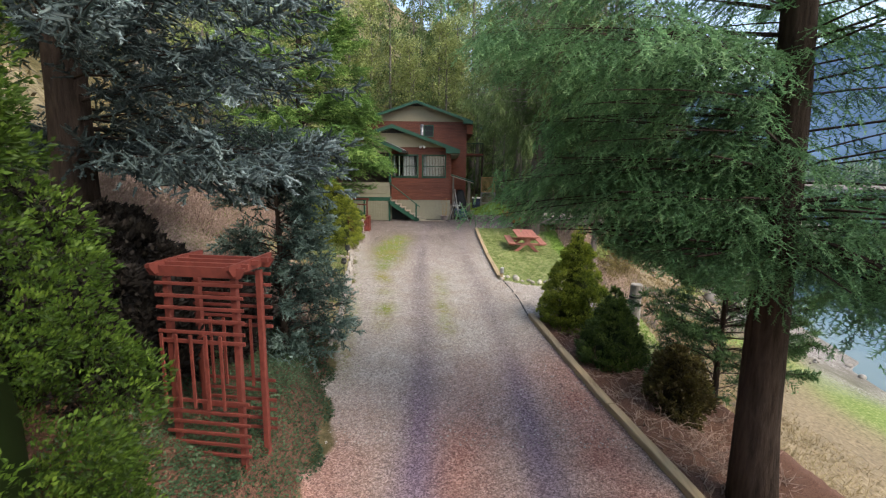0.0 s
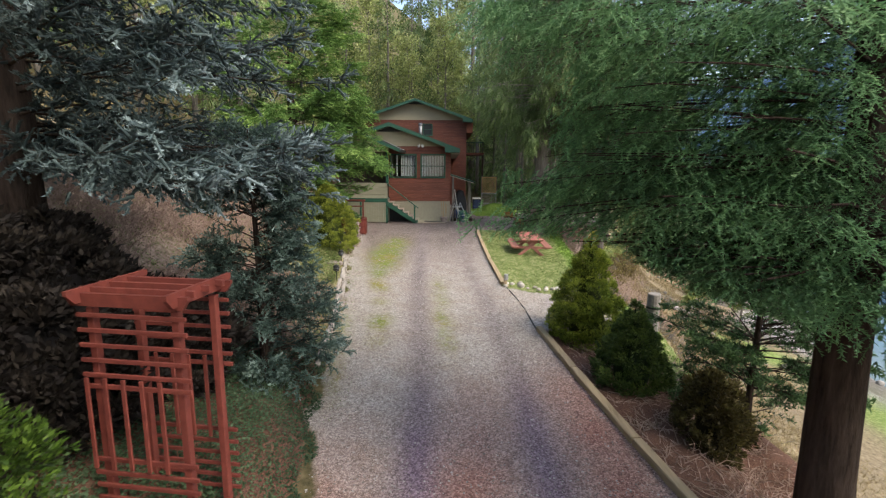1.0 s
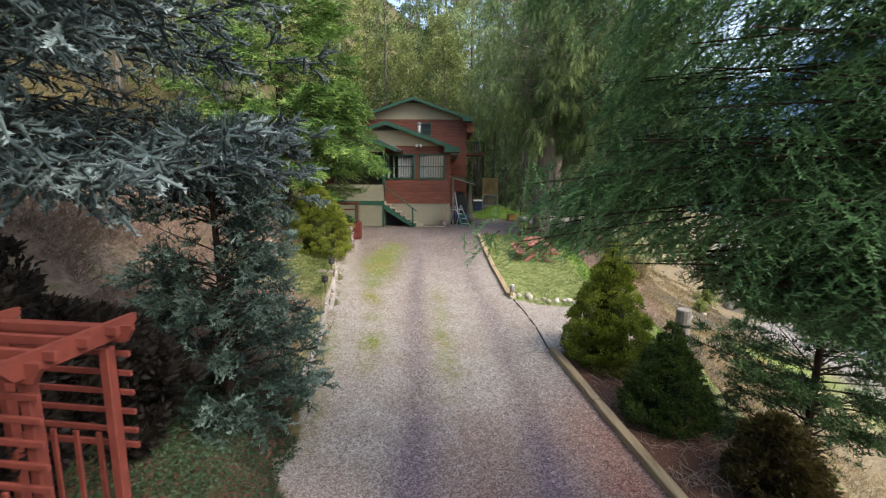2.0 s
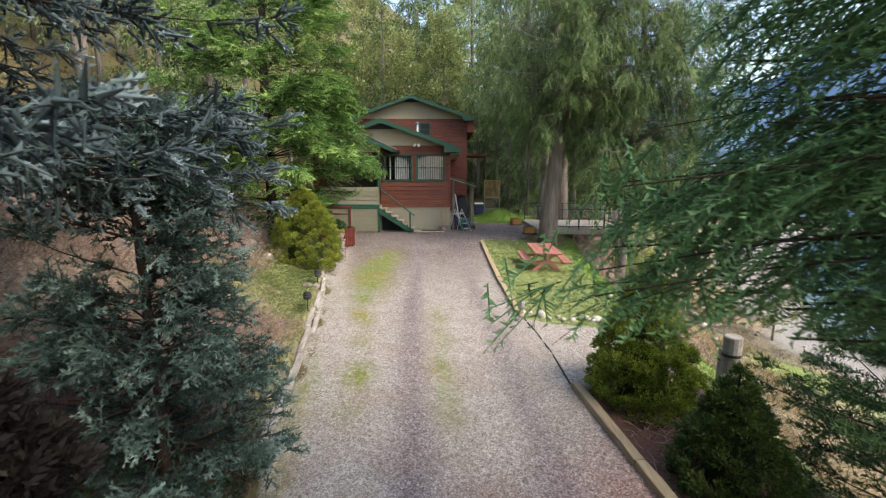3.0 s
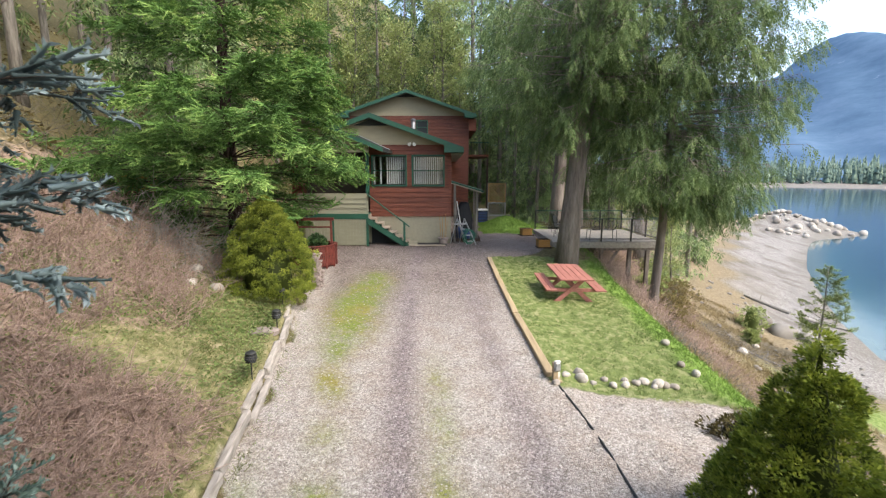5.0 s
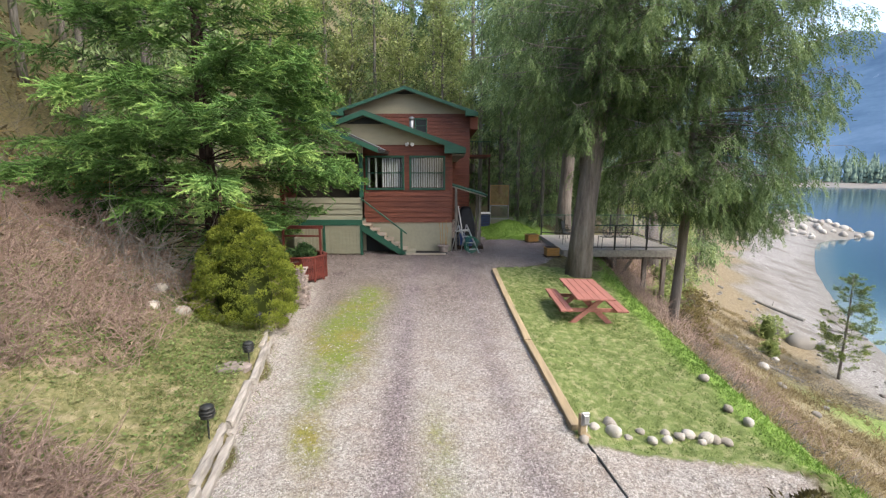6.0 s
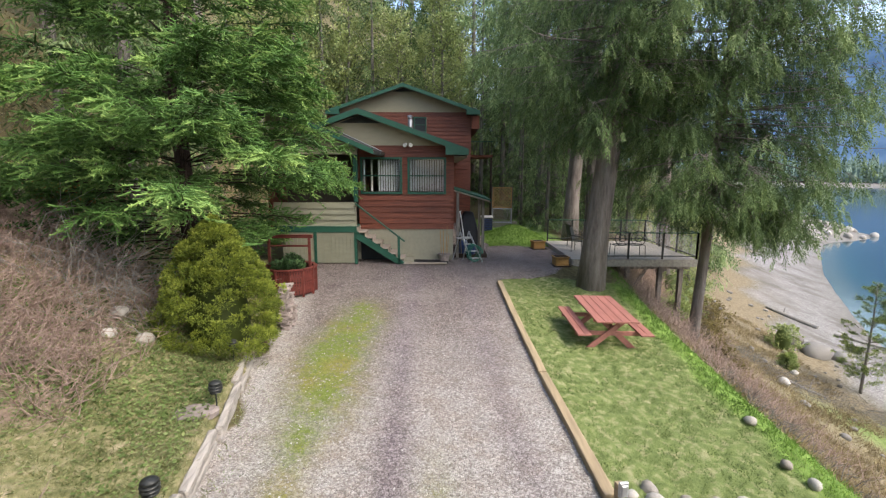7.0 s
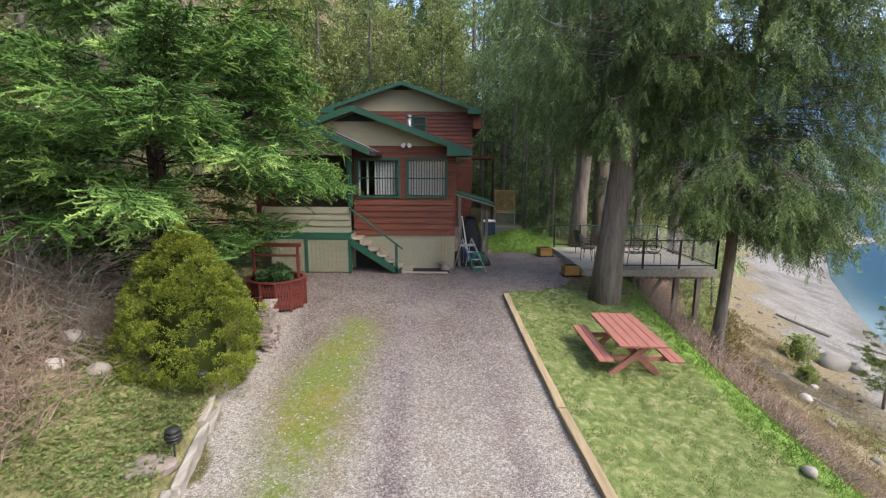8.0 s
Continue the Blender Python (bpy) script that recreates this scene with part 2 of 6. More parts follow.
SAPLING = foliage("sapling_needles", (0.05, 0.08, 0.02), (0.17, 0.22, 0.06), (0.33, 0.38, 0.13), 0.9)
SPRUCEDARK = foliage("dark_spruce_needles", (0.014, 0.03, 0.026), (0.095, 0.155, 0.13), (0.33, 0.45, 0.40), 0.9)
# darker copy of the bright shrub green, with shade put into the colour
HEDGEGREEN = foliage("shaded_evergreen_sprays", (0.012, 0.025, 0.005), (0.042, 0.086, 0.011), (0.14, 0.225, 0.032), 1.4)
# near-black leaf colour stands in for deep shade beneath the spruce
BLACKSHRUB = foliage("shade_black_shrub_leaves", (0.004, 0.003, 0.003), (0.010, 0.008, 0.007), (0.03, 0.024, 0.018), 1.2, 0.7, 0.1)
# lightened grey-green, so the colour carries haze over the woods
WOODGREEN = foliage("woodland_conifer_sprays", (0.07, 0.115, 0.045), (0.20, 0.29, 0.12), (0.44, 0.53, 0.24), 0.3)
PEBBLE = foliage("gravel_stone", (0.12, 0.105, 0.095), (0.25, 0.23, 0.21), (0.46, 0.435, 0.41), 0.6, 0.9, 0.0)
# near-black colour for sheets that stand in for unlit depth
DARKFILL = painted("unlit_dark_fill", (0.015, 0.02, 0.022), 0.2, 0.6)
UNDERGROWTH = foliage("hillside_undergrowth", (0.07, 0.055, 0.025), (0.17, 0.13, 0.055), (0.30, 0.27, 0.10), 0.35)

# ---------------------------------------------------------------- ground
LAKE = -8.0


def smoothstep(a, b, v):
    t = np.clip((v - a) / (b - a), 0, 1)
    return t * t * (3 - 2 * t)


def drive_left(y):
    return np.interp(y, [-10, 2, 5, 8, 11, 14, 18, 22, 26, 40], [-1.38, -1.4, -1.62, -2.25, -2.62, -3.05, -3.75, -4.5, -6, -6])


def drive_right(y):
    return np.interp(y, [-10, 1, 4.2, 10.4, 13.7, 23.4, 24.4, 26, 40], [4.8, 3.85, 3.22, 2.36, 1.92, 1.72, 3.8, 4.7, 4.7])


def bank_foot(y):
    return np.interp(y, [-10, 3, 5, 8, 12, 18, 21, 24, 40, 60], [-1.5, -1.5, -1.7, -2.5, -3.1, -4.05, -5.3, -8.5, -9.5, -9.5])


def shore_edge(y):
    """x at which the ground breaks away to the beach."""
    return np.interp(y, [-40, 0, 5, 10, 14, 18, 22, 26, 30, 45, 70, 100], [9, 7.0, 5.8, 5.05, 5.0, 5.1, 5.4, 5.8, 7.5, 12, 22, 35])


def water_edge(y):
    return np.interp(y, [-60, 0, 20, 33, 41, 52, 61, 75, 90, 97, 104, 120, 200], [22, 23, 24.5, 27, 31, 38, 44, 55, 68, 78, 68, 55, 60])


def height(x, y):
    x, y = np.asarray(x, float), np.asarray(y, float)
    base = np.where(y < 26, -0.05 * (26 - y), 0.0) + np.where(y > 50, (y - 50) * 0.02, 0)
    base = np.where(y < -5, -1.55 - 0.02 * (-5 - y), base)
    # the bank and the hillside on the uphill side
    up = np.maximum(0, bank_foot(y) - x)
    lip = 0.27 * smoothstep(0.08, 0.22, drive_left(y) - x) * smoothstep(7, 9, y) * (1 - smoothstep(18, 19.5, y))
    near = smoothstep(9, 4, y)
    bank = 0.5 * up - 0.5 * 0.9 * (1 - np.exp(-up / 0.9)) + 0.004 * up ** 2 * (up < 40) + 0.28 * np.clip(up - 3, 0, 12)
    bank = np.where(up > 40, 0.5 * 40 + 9.8 + 0.7 * (up - 40), bank)
    bank = np.minimum(bank, 120)
    bank = bank + near * 0.8 * smoothstep(0.0, 0.55, up)
    # forest hill behind the house
    hill = np.maximum(0, y - 62) * 0.28 * smoothstep(25, -5, x)
    # fall towards the beach
    s = x - shore_edge(y)
    w = np.maximum(water_edge(y) - shore_edge(y), 2)
    q = np.clip((s - 0.6 * (1 - np.exp(-np.maximum(s, 0) / 0.6))) / w, 0, 1.6)
    fall = (LAKE - base) * (1 - np.exp(-2.6 * q)) / (1 - np.exp(-2.6))
    low_side = -0.55 * smoothstep(3.8, 5.2, x) * smoothstep(11.5, 8.0, y)
    fall = np.where(s > 0, fall, 0) + low_side - 0.12 * smoothstep(-3.2, 0, s) - 0.13 * smoothstep(1.9, 3.0, x) * smoothstep(12, 14, y) * (1 - smoothstep(23.5, 25, y))
    point = 3.0 * np.exp(-(((x - 66) / 7.5) ** 2 + ((y - 96) / 6) ** 2))
    mound = 0.6 * np.exp(-((x - 3.55) / 1.05) ** 2 - ((y - 32.5) / 1.5) ** 2)
    z = base + lip + np.where(up > 0, bank, 0) + hill + fall + mound + np.where(s > 0, point, 0)
    return np.maximum(z, LAKE - 1.5)


def axis(*spans):
    return np.unique(np.concatenate([np.arange(a, b, s) for a, b, s in spans]).round(3))


xs = axis((-4200, -400, 400), (-400, -60, 30), (-60, -20, 3), (-20, -9, 0.6), (-9, 9, 0.12), (9, 30, 0.6), (30, 110, 2.5), (110, 420, 30), (420, 4600, 400))
ys = axis((-4000, -300, 400), (-300, -20, 20), (-20, 0, 1.2), (0, 27, 0.14), (27, 45, 0.6), (45, 130, 2.5), (130, 520, 30), (520, 4800, 400))
gx, gy = np.meshgrid(xs, ys)
gz = height(gx, gy)
soft = RNG.normal(0, 1, gz.shape)
rough_amp = np.where((gx > drive_left(gy)) & (gx < drive_right(gy)), 0.006, 0.018) * ((np.abs(gx) < 12) & (gy < 40))
gz = gz + soft * rough_amp
# the far shore beyond the lake
far = smoothstep(470, 520, np.hypot(gx, gy)) * ((gx > 60) | (np.abs(gy) > 300))
gz = np.where(far > 0, LAKE + 3 * far, gz)
nx, ny = len(xs), len(ys)
idx = np.arange(nx * ny).reshape(ny, nx)
quads = np.stack([idx[:-1, :-1], idx[:-1, 1:], idx[1:, 1:], idx[1:, :-1]], -1).reshape(-1, 4)
me = fast_mesh("ground", np.stack([gx, gy, gz], -1).reshape(-1, 3), quads)

X, Y = gx.ravel(), gy.ravel()
dl, dr = drive_left(Y), drive_right(Y)
wob = 0.12 * np.sin(Y * 2.3) + 0.08 * np.sin(Y * 5.1 + 1)
on_drive = smoothstep(-0.15, 0.15, X - dl + wob) * smoothstep(-0.1, 0.1, dr - X) * smoothstep(47, 44, Y) * (1 - smoothstep(29.2, 29.9, Y + 0.3 * np.sin(X * 2)) * smoothstep(1.9, 2.2, X))
gravel_side = smoothstep(13.6, 13.2, Y + 0.10 * (X - 2)) * smoothstep(9.6, 10.4, Y) * smoothstep(1.8, 2.0, X) * smoothstep(5.2, 4.2, X + wob)
gravel = np.maximum(on_drive, gravel_side)
wheel_l = np.interp(Y, [0, 3.4, 8.5, 10.7, 13.3, 19, 26], [-0.05, -0.14, -0.28, -0.5, -0.65, -0.87, -0.9])
wheel_r = np.interp(Y, [0, 3.5, 7.4, 12.2, 16, 20, 26], [1.68, 1.62, 1.58, 1.32, 1.0, 0.85, 0.8])
ragged = np.clip(0.5 + 0.9 * np.sin(Y * 3.1 + 0.9 * np.sin(X * 3)) * np.sin(Y * 1.23 + 1), 0, 1.3)
rut = 0.72 * np.exp(-((X - wheel_l) / 0.30) ** 2) + 0.5 * np.exp(-((X - wheel_r) / 0.30) ** 2)
track = (np.exp(-((X - wheel_l) / 0.30) ** 2) + 0.9 * np.exp(-((X - wheel_r) / 0.30) ** 2)) * smoothstep(8.6, 5.2, Y)
track = track + (0.26 * np.exp(-((X - wheel_l) / 0.28) ** 2) + 0.2 * np.exp(-((X - wheel_r) / 0.26) ** 2)) * smoothstep(6, 9, Y) * smoothstep(27, 22, Y)
rut = np.maximum(rut * smoothstep(26, 20, Y), 0.95 * smoothstep(13.5, 21.5, Y + 0.6 * np.sin(X * 2) - 0.5 * X) * smoothstep(0.25, 1.1, X - dl))
strip_l = np.interp(Y, [6, 10.2, 11.9, 14, 17.4, 20], [-1.15, -1.4, -1.6, -2.0, -2.2, -2.1])
moss = 0.62 * np.exp(-((X - strip_l) / 0.27) ** 2) * smoothstep(8.0, 10, Y) * smoothstep(22, 20, Y) * (0.15 + 0.85 * ragged)
moss = moss + 0.75 * np.exp(-(np.abs(X - strip_l - 0.06 * np.sin(Y * 1.3)) / 0.68) ** 3 - (np.abs(Y - 18.0) / 2.7) ** 3)
moss = moss + 0.5 * np.exp(-((X - (wheel_l + wheel_r) / 2 + 0.32) / 0.24) ** 2) * smoothstep(7.5, 9.5, Y) * smoothstep(15.5, 12.5, Y) * (0.45 + 0.55 * ragged)
moss = moss + 0.4 * np.exp(-((X - dl - 0.22) / 0.22) ** 2) * smoothstep(6, 8, Y) * smoothstep(12, 10, Y)
litter = smoothstep(8.8, 4.4, Y - 0.8 * (X - 0.6)) * (0.7 + 0.3 * np.sin(X * 3.1))
under = smoothstep(0.0, 0.2, dl - X) * smoothstep(9.2, 7.6, Y) * smoothstep(4.2, 3.0, dl - X)
bed = smoothstep(0.0, 0.2, X - dr) * smoothstep(10.6, 10.2, Y) * smoothstep(-2, 0, Y) * smoothstep(8.2, 6.8, X + 0.5 * wob)
s = X - shore_edge(Y)
lawn = smoothstep(0.0, 0.12, X - dr) * smoothstep(13.2, 13.6, Y + 0.10 * (X - 2)) * smoothstep(24.6, 24.1, Y + 0.15 * (X - 2)) * smoothstep(1.1, 0.7, s + wob)
lawn = np.maximum(lawn, smoothstep(1.9, 2.2, X) * smoothstep(29.3, 29.9, Y + 0.3 * np.sin(X * 2)) * smoothstep(42, 40, Y) * smoothstep(6.2, 5.4, X))
fresh = np.maximum(lawn * smoothstep(-0.22, 0.05, s + 0.5 * wob) * smoothstep(1.0, 0.6, s), lawn * (Y > 28))
lawn = np.maximum(lawn, smoothstep(0, 0.3, X - dr) * smoothstep(1.1, 0.7, s) * smoothstep(13.3, 12.6, Y) * smoothstep(4.6, 5.2, X) * smoothstep(7, 9.5, Y))
green = 0.8 * np.exp(-(((X - 17.3) + 0.6 * (Y - 24.5)) / 2.6) ** 2 - ((Y - 24.5) / 2.6) ** 2) + 0.8 * np.exp(-((X - 19.5) / 2.5) ** 2 - ((Y - 17.5) / 4.0) ** 2)
lawn, fresh = np.maximum(lawn, green), np.maximum(fresh, 0.55 * green)
water_d = water_edge(Y) - X
beach_from = np.interp(Y, [18, 28, 45], [0.62, 0.55, 0.46])
beach = smoothstep(beach_from, beach_from + 0.3, s / np.maximum(water_edge(Y) - shore_edge(Y), 2) + 0.05 * np.sin(Y * 0.7)) * (s > 0)
sand = beach * smoothstep(2, 9, water_d) * smoothstep(70, 50, Y)
wet = beach * smoothstep(3.5, 0.5, water_d)
scrub = smoothstep(0.6, 1.0, s) * (1 - beach)
bank_m = smoothstep(0.0, 0.2, dl - X) * smoothstep(28, 24, Y) * smoothstep(8, 5.5, dl - X)
brush = bank_m * smoothstep(0.9, 2.2, bank_foot(Y) - X + 0.35 * np.sin(Y * 1.9) + 1.1 * smoothstep(12.8, 11.6, Y) - 1.2 * np.exp(-((Y - 13.2) / 0.9) ** 2)) * smoothstep(7, 9, Y)
hill_grass = smoothstep(2.6, 4.2, dl - X) * smoothstep(30, 22, dl - X) * smoothstep(0, 3, Y) * smoothstep(15, 10, Y)
for name, cols in (("zone_a", (gravel, moss * gravel, litter)), ("zone_b", (lawn, fresh, beach)), ("zone_c", (sand, wet, scrub)), ("zone_d", (np.maximum(bed, under), bank_m, brush)), ("zone_e", (np.clip(rut, 0, 1), np.clip(track, 0, 1), hill_grass))):
    at = me.attributes.new(name, "FLOAT_VECTOR", "POINT")
    at.data.foreach_set("vector", np.stack([np.clip(c, 0, 1) for c in cols], -1).astype(np.float32).ravel())

GROUND, nt_, b_ = material("ground_surface", 0.92, 0, 0.15)


def zone(name):
    a = nt_.nodes.new("ShaderNodeAttribute")
    a.attribute_name = name
    sp = nt_.nodes.new("ShaderNodeSeparateXYZ")
    nt_.links.new(a.outputs["Vector"], sp.inputs[0])
    return sp.outputs


za, zb, zc, zd, ze = (zone("zone_" + k) for k in "abcde")
n_peb = nt_.nodes.new("ShaderNodeTexVoronoi")
n_peb.inputs["Scale"].default_value = 56
tc_ = nt_.nodes.new("ShaderNodeTexCoord").outputs["Object"]
nt_.links.new(tc_, n_peb.inputs["Vector"])
hs_ = nt_.nodes.new("ShaderNodeSeparateColor")
nt_.links.new(n_peb.outputs["Color"], hs_.inputs[0])
peb = hs_.outputs[0]
n_fine, n_mid, n_wide = noise_of(nt_, 60, 6, tc_), noise_of(nt_, 7, 5, tc_), noise_of(nt_, 0.9, 4, tc_)


def broken(mask, amount=0.7):
    """A mask with a ragged edge."""
    f = calc(nt_, "ADD", mask, calc(nt_, "MULTIPLY", calc(nt_, "SUBTRACT", n_mid, 0.5), amount))
    return calc(nt_, "MULTIPLY", calc(nt_, "SUBTRACT", f, 0.3), 2.5, True)


forest = ramp(nt_, n_mid, [(0.3, (0.05, 0.04, 0.02)), (0.55, (0.13, 0.10, 0.055)), (0.75, (0.20, 0.17, 0.09))])
forest = mix(nt_, calc(nt_, "MULTIPLY", n_wide, 0.6), forest, (0.09, 0.10, 0.035))
bankc = ramp(nt_, n_mid, [(0.28, (0.09, 0.10, 0.038)), (0.5, (0.20, 0.19, 0.09)), (0.72, (0.34, 0.285, 0.185))])
brushc = ramp(nt_, n_mid, [(0.28, (0.13, 0.09, 0.065)), (0.5, (0.25, 0.185, 0.14)), (0.72, (0.37, 0.285, 0.225))])
gravelc = ramp(nt_, peb, [(0.0, (0.14, 0.125, 0.115)), (0.5, (0.303, 0.284, 0.262)), (1.0, (0.53, 0.508, 0.48))])
gravelc = mix(nt_, calc(nt_, "MULTIPLY", n_fine, 0.5), gravelc, (0.30, 0.27, 0.24))
gravelc = mix(nt_, calc(nt_, "MULTIPLY", calc(nt_, "SUBTRACT", noise_of(nt_, 1.7, 7, tc_, None, 0.72), 0.42), 3.2, True), gravelc, ramp(nt_, peb, [(0.0, (0.15, 0.12, 0.098)), (1.0, (0.36, 0.305, 0.262))]))
rutc = ramp(nt_, peb, [(0.0, (0.055, 0.043, 0.041)), (0.6, (0.13, 0.105, 0.098)), (1.0, (0.31, 0.265, 0.25))])
gravelc = mix(nt_, calc(nt_, "MULTIPLY", calc(nt_, "MULTIPLY", ze[0], 0.95), calc(nt_, "ADD", n_wide, 0.45), True), gravelc, rutc)
mossc = ramp(nt_, n_fine, [(0.3, (0.10, 0.115, 0.03)), (0.5, (0.135, 0.18, 0.035)), (0.7, (0.21, 0.245, 0.07))])
mossc = mix(nt_, calc(nt_, "MULTIPLY", calc(nt_, "SUBTRACT", n_wide, 0.42), 4.0, True), mossc, ramp(nt_, n_fine, [(0.3, (0.15, 0.12, 0.035)), (0.7, (0.29, 0.25, 0.08))]))
gravelc = mix(nt_, calc(nt_, "MULTIPLY", calc(nt_, "MULTIPLY", za[1], 2.4), calc(nt_, "MULTIPLY", calc(nt_, "SUBTRACT", noise_of(nt_, 5, 8, tc_, None, 0.75), 0.30), 2.6, True), True), gravelc, mossc)
litterc = ramp(nt_, peb, [(0.0, (0.12, 0.05, 0.04)), (0.5, (0.27, 0.115, 0.09)), (1.0, (0.46, 0.25, 0.2))])
gravelc = mix(nt_, calc(nt_, "MULTIPLY", za[2], calc(nt_, "ADD", calc(nt_, "MULTIPLY", n_wide, 0.8), 0.4), True), gravelc, litterc)
gravelc = mix(nt_, calc(nt_, "MULTIPLY", ze[1], calc(nt_, "ADD", n_wide, 0.2), True), gravelc, ramp(nt_, peb, [(0.0, (0.07, 0.052, 0.082)), (1.0, (0.235, 0.185, 0.265))]))
clod = noise_of(nt_, 13, 7, tc_, None, 0.78)
gravelc = mix(nt_, 0.6, gravelc, ramp(nt_, clod, [(0.33, (0.25, 0.24, 0.235)), (0.5, (0.5, 0.5, 0.5)), (0.67, (0.76, 0.75, 0.74))]), "OVERLAY")
lawnc = ramp(nt_, n_mid, [(0.25, (0.085, 0.115, 0.036)), (0.5, (0.155, 0.195, 0.066)), (0.75, (0.32, 0.30, 0.17))])
freshc = ramp(nt_, n_mid, [(0.3, (0.085, 0.16, 0.025)), (0.7, (0.20, 0.32, 0.065))])
bedc = ramp(nt_, n_fine, [(0.3, (0.045, 0.022, 0.017)), (0.7, (0.19, 0.105, 0.075))])
scrubc = ramp(nt_, n_mid, [(0.28, (0.10, 0.078, 0.05)), (0.5, (0.20, 0.162, 0.104)), (0.75, (0.31, 0.26, 0.17))])
beachc = ramp(nt_, noise_of(nt_, 9, 9, tc_, None, 0.8), [(0.36, (0.07, 0.065, 0.06)), (0.5, (0.225, 0.215, 0.2)), (0.64, (0.46, 0.445, 0.42))])
beachc = mix(nt_, calc(nt_, "MULTIPLY", calc(nt_, "SUBTRACT", noise_of(nt_, 0.5, 6, tc_, (1, 0.3, 1), 0.7), 0.48), 6.0, True), beachc, (0.13, 0.115, 0.10))
sandc = ramp(nt_, n_wide, [(0.3, (0.18, 0.165, 0.145)), (0.7, (0.29, 0.27, 0.24))])
c_ = mix(nt_, broken(zd[1]), forest, bankc)
hillc = ramp(nt_, n_mid, [(0.28, (0.17, 0.14, 0.075)), (0.5, (0.30, 0.25, 0.15)), (0.72, (0.42, 0.36, 0.24))])
c_ = mix(nt_, calc(nt_, "MULTIPLY", broken(ze[2]), 0.8), c_, hillc)
c_ = mix(nt_, broken(zd[2]), c_, brushc)
c_ = mix(nt_, broken(zc[2]), c_, scrubc)
c_ = mix(nt_, broken(zb[2]), c_, beachc)
c_ = mix(nt_, calc(nt_, "MULTIPLY", broken(zc[0]), 0.5), c_, sandc)
c_ = mix(nt_, calc(nt_, "MULTIPLY", zc[1], 0.6), c_, (0.16, 0.15, 0.13))
c_ = mix(nt_, broken(zd[0]), c_, bedc)
c_ = mix(nt_, broken(zb[0], 0.5), c_, lawnc)
c_ = mix(nt_, calc(nt_, "MULTIPLY", zb[1], 0.85), c_, freshc)
c_ = mix(nt_, broken(za[0], 0.4), c_, gravelc)
nt_.links.new(c_, b_.inputs["Base Color"])
relief(nt_, b_, calc(nt_, "ADD", calc(nt_, "MULTIPLY", n_peb.outputs["Distance"], -1.0), calc(nt_, "MULTIPLY", n_fine, 0.6)), 0.7, 0.02)
ground = finish(new("ground", me), GROUND, smooth=True)
tagged(ground, "gravel drive, patchy lawn, dry grassy bank and pebble beach", "ground", kind="structure")

# the lake
WATER, nt_, b_ = material("lake_water", 0.10, 0, 0.4)
w_d = nt_.nodes.new("ShaderNodeTexCoord").outputs["Object"]
shallow = nt_.nodes.new("ShaderNodeAttribute")
shallow.attribute_name = "tint"
nt_.links.new(ramp(nt_, shallow.outputs["Fac"], [(0.0, (0.018, 0.05, 0.08)), (0.6, (0.025, 0.075, 0.09)), (1.0, (0.085, 0.125, 0.115))]), b_.inputs["Base Color"])
relief(nt_, b_, noise_of(nt_, 0.8, 5, w_d, (1, 0.35, 1)), 0.12, 0.08)
lx = axis((15, 120, 1.5), (120, 560, 20), (560, 3000, 300))
ly = axis((-1500, -100, 200), (-100, 0, 20), (0, 130, 1.5), (130, 560, 20), (560, 3000, 300))
wx, wy = np.meshgrid(lx, ly)
ii = np.arange(wx.size).reshape(wx.shape)
wq = np.stack([ii[:-1, :-1], ii[:-1, 1:], ii[1:, 1:], ii[1:, :-1]], -1).reshape(-1, 4)
wt = np.exp(-np.maximum(0, wx - water_edge(wy)) / 4.5).ravel()
lake = finish(new("lake", fast_mesh("lake", np.stack([wx, wy, np.full(wx.shape, LAKE)], -1).reshape(-1, 3), wq, wt)), WATER)
tagged(lake, "calm blue-green mountain lake, pale in the shallows", "lake", kind="structure")

# ---------------------------------------------------------------- house
YF, YU, YB = 26.2, 39.0, 48.0     # front wall, upper storey wall, back
XL, XR = -6.5, 0.38               # front block
UL, UR = -6.6, 1.75               # two-storey block
house = thing("house", "red-stained lap-sided house with beige gables and green trim", "house")


def board_rows(bm, x0, x1, y, z0, z1, step, lean=0.03, out=-1, groove=0.026):
    """Lap boards on a wall facing the drive, as one part."""
    z = z0
    while z < z1 - 0.01:
        top = min(z + step, z1)
        lo, hi = y + out * (0.018 + lean), y + out * 0.016
        ring = [bm.verts.new(v) for v in ((x0, lo, z), (x1, lo, z), (x1, hi, top - groove), (x0, hi, top - groove), (x0, y, z), (x1, y, z), (x1, y, top - groove), (x0, y, top - groove))]
        a, b, c, d, e, f, g, h = ring
        for q in ((a, b, c, d), (e, f, b, a), (a, d, h, e), (b, f, g, c), (d, c, g, h), (e, h, g, f)):
            bm.faces.new(q)
        z = top
    return bm


def lap_board(name, x0, x1, y, z0, z1, mat, parent):
    bm = bmesh.new()
    board_rows(bm, x0, x1, y, z0, z1, z1 - z0 + 1)
    return part(name, bm, mat, parent)


# foundation and body of the front block, with the window openings left free
part("foundation", box(XL, XR, YF, YU, -0.3, 1.16), CONCRETE, house, "beige-painted concrete foundation")
WIN = [(-2.95, -1.57), (-1.225, 0.04)]
WZ0, WZ1 = 2.52, 3.71
front = bmesh.new()
for x0, x1, z0, z1 in ((-3.1, WIN[0][0], 1.16, 4.2), (WIN[0][1], WIN[1][0], WZ0, WZ1), (WIN[1][1], XR, WZ0, WZ1),
                       (WIN[0][0], XR, 1.16, WZ0), (WIN[0][0], XR, WZ1, 4.2)):
    box(x0, x1, YF, YF + 0.15, z0, z1, bm=front)
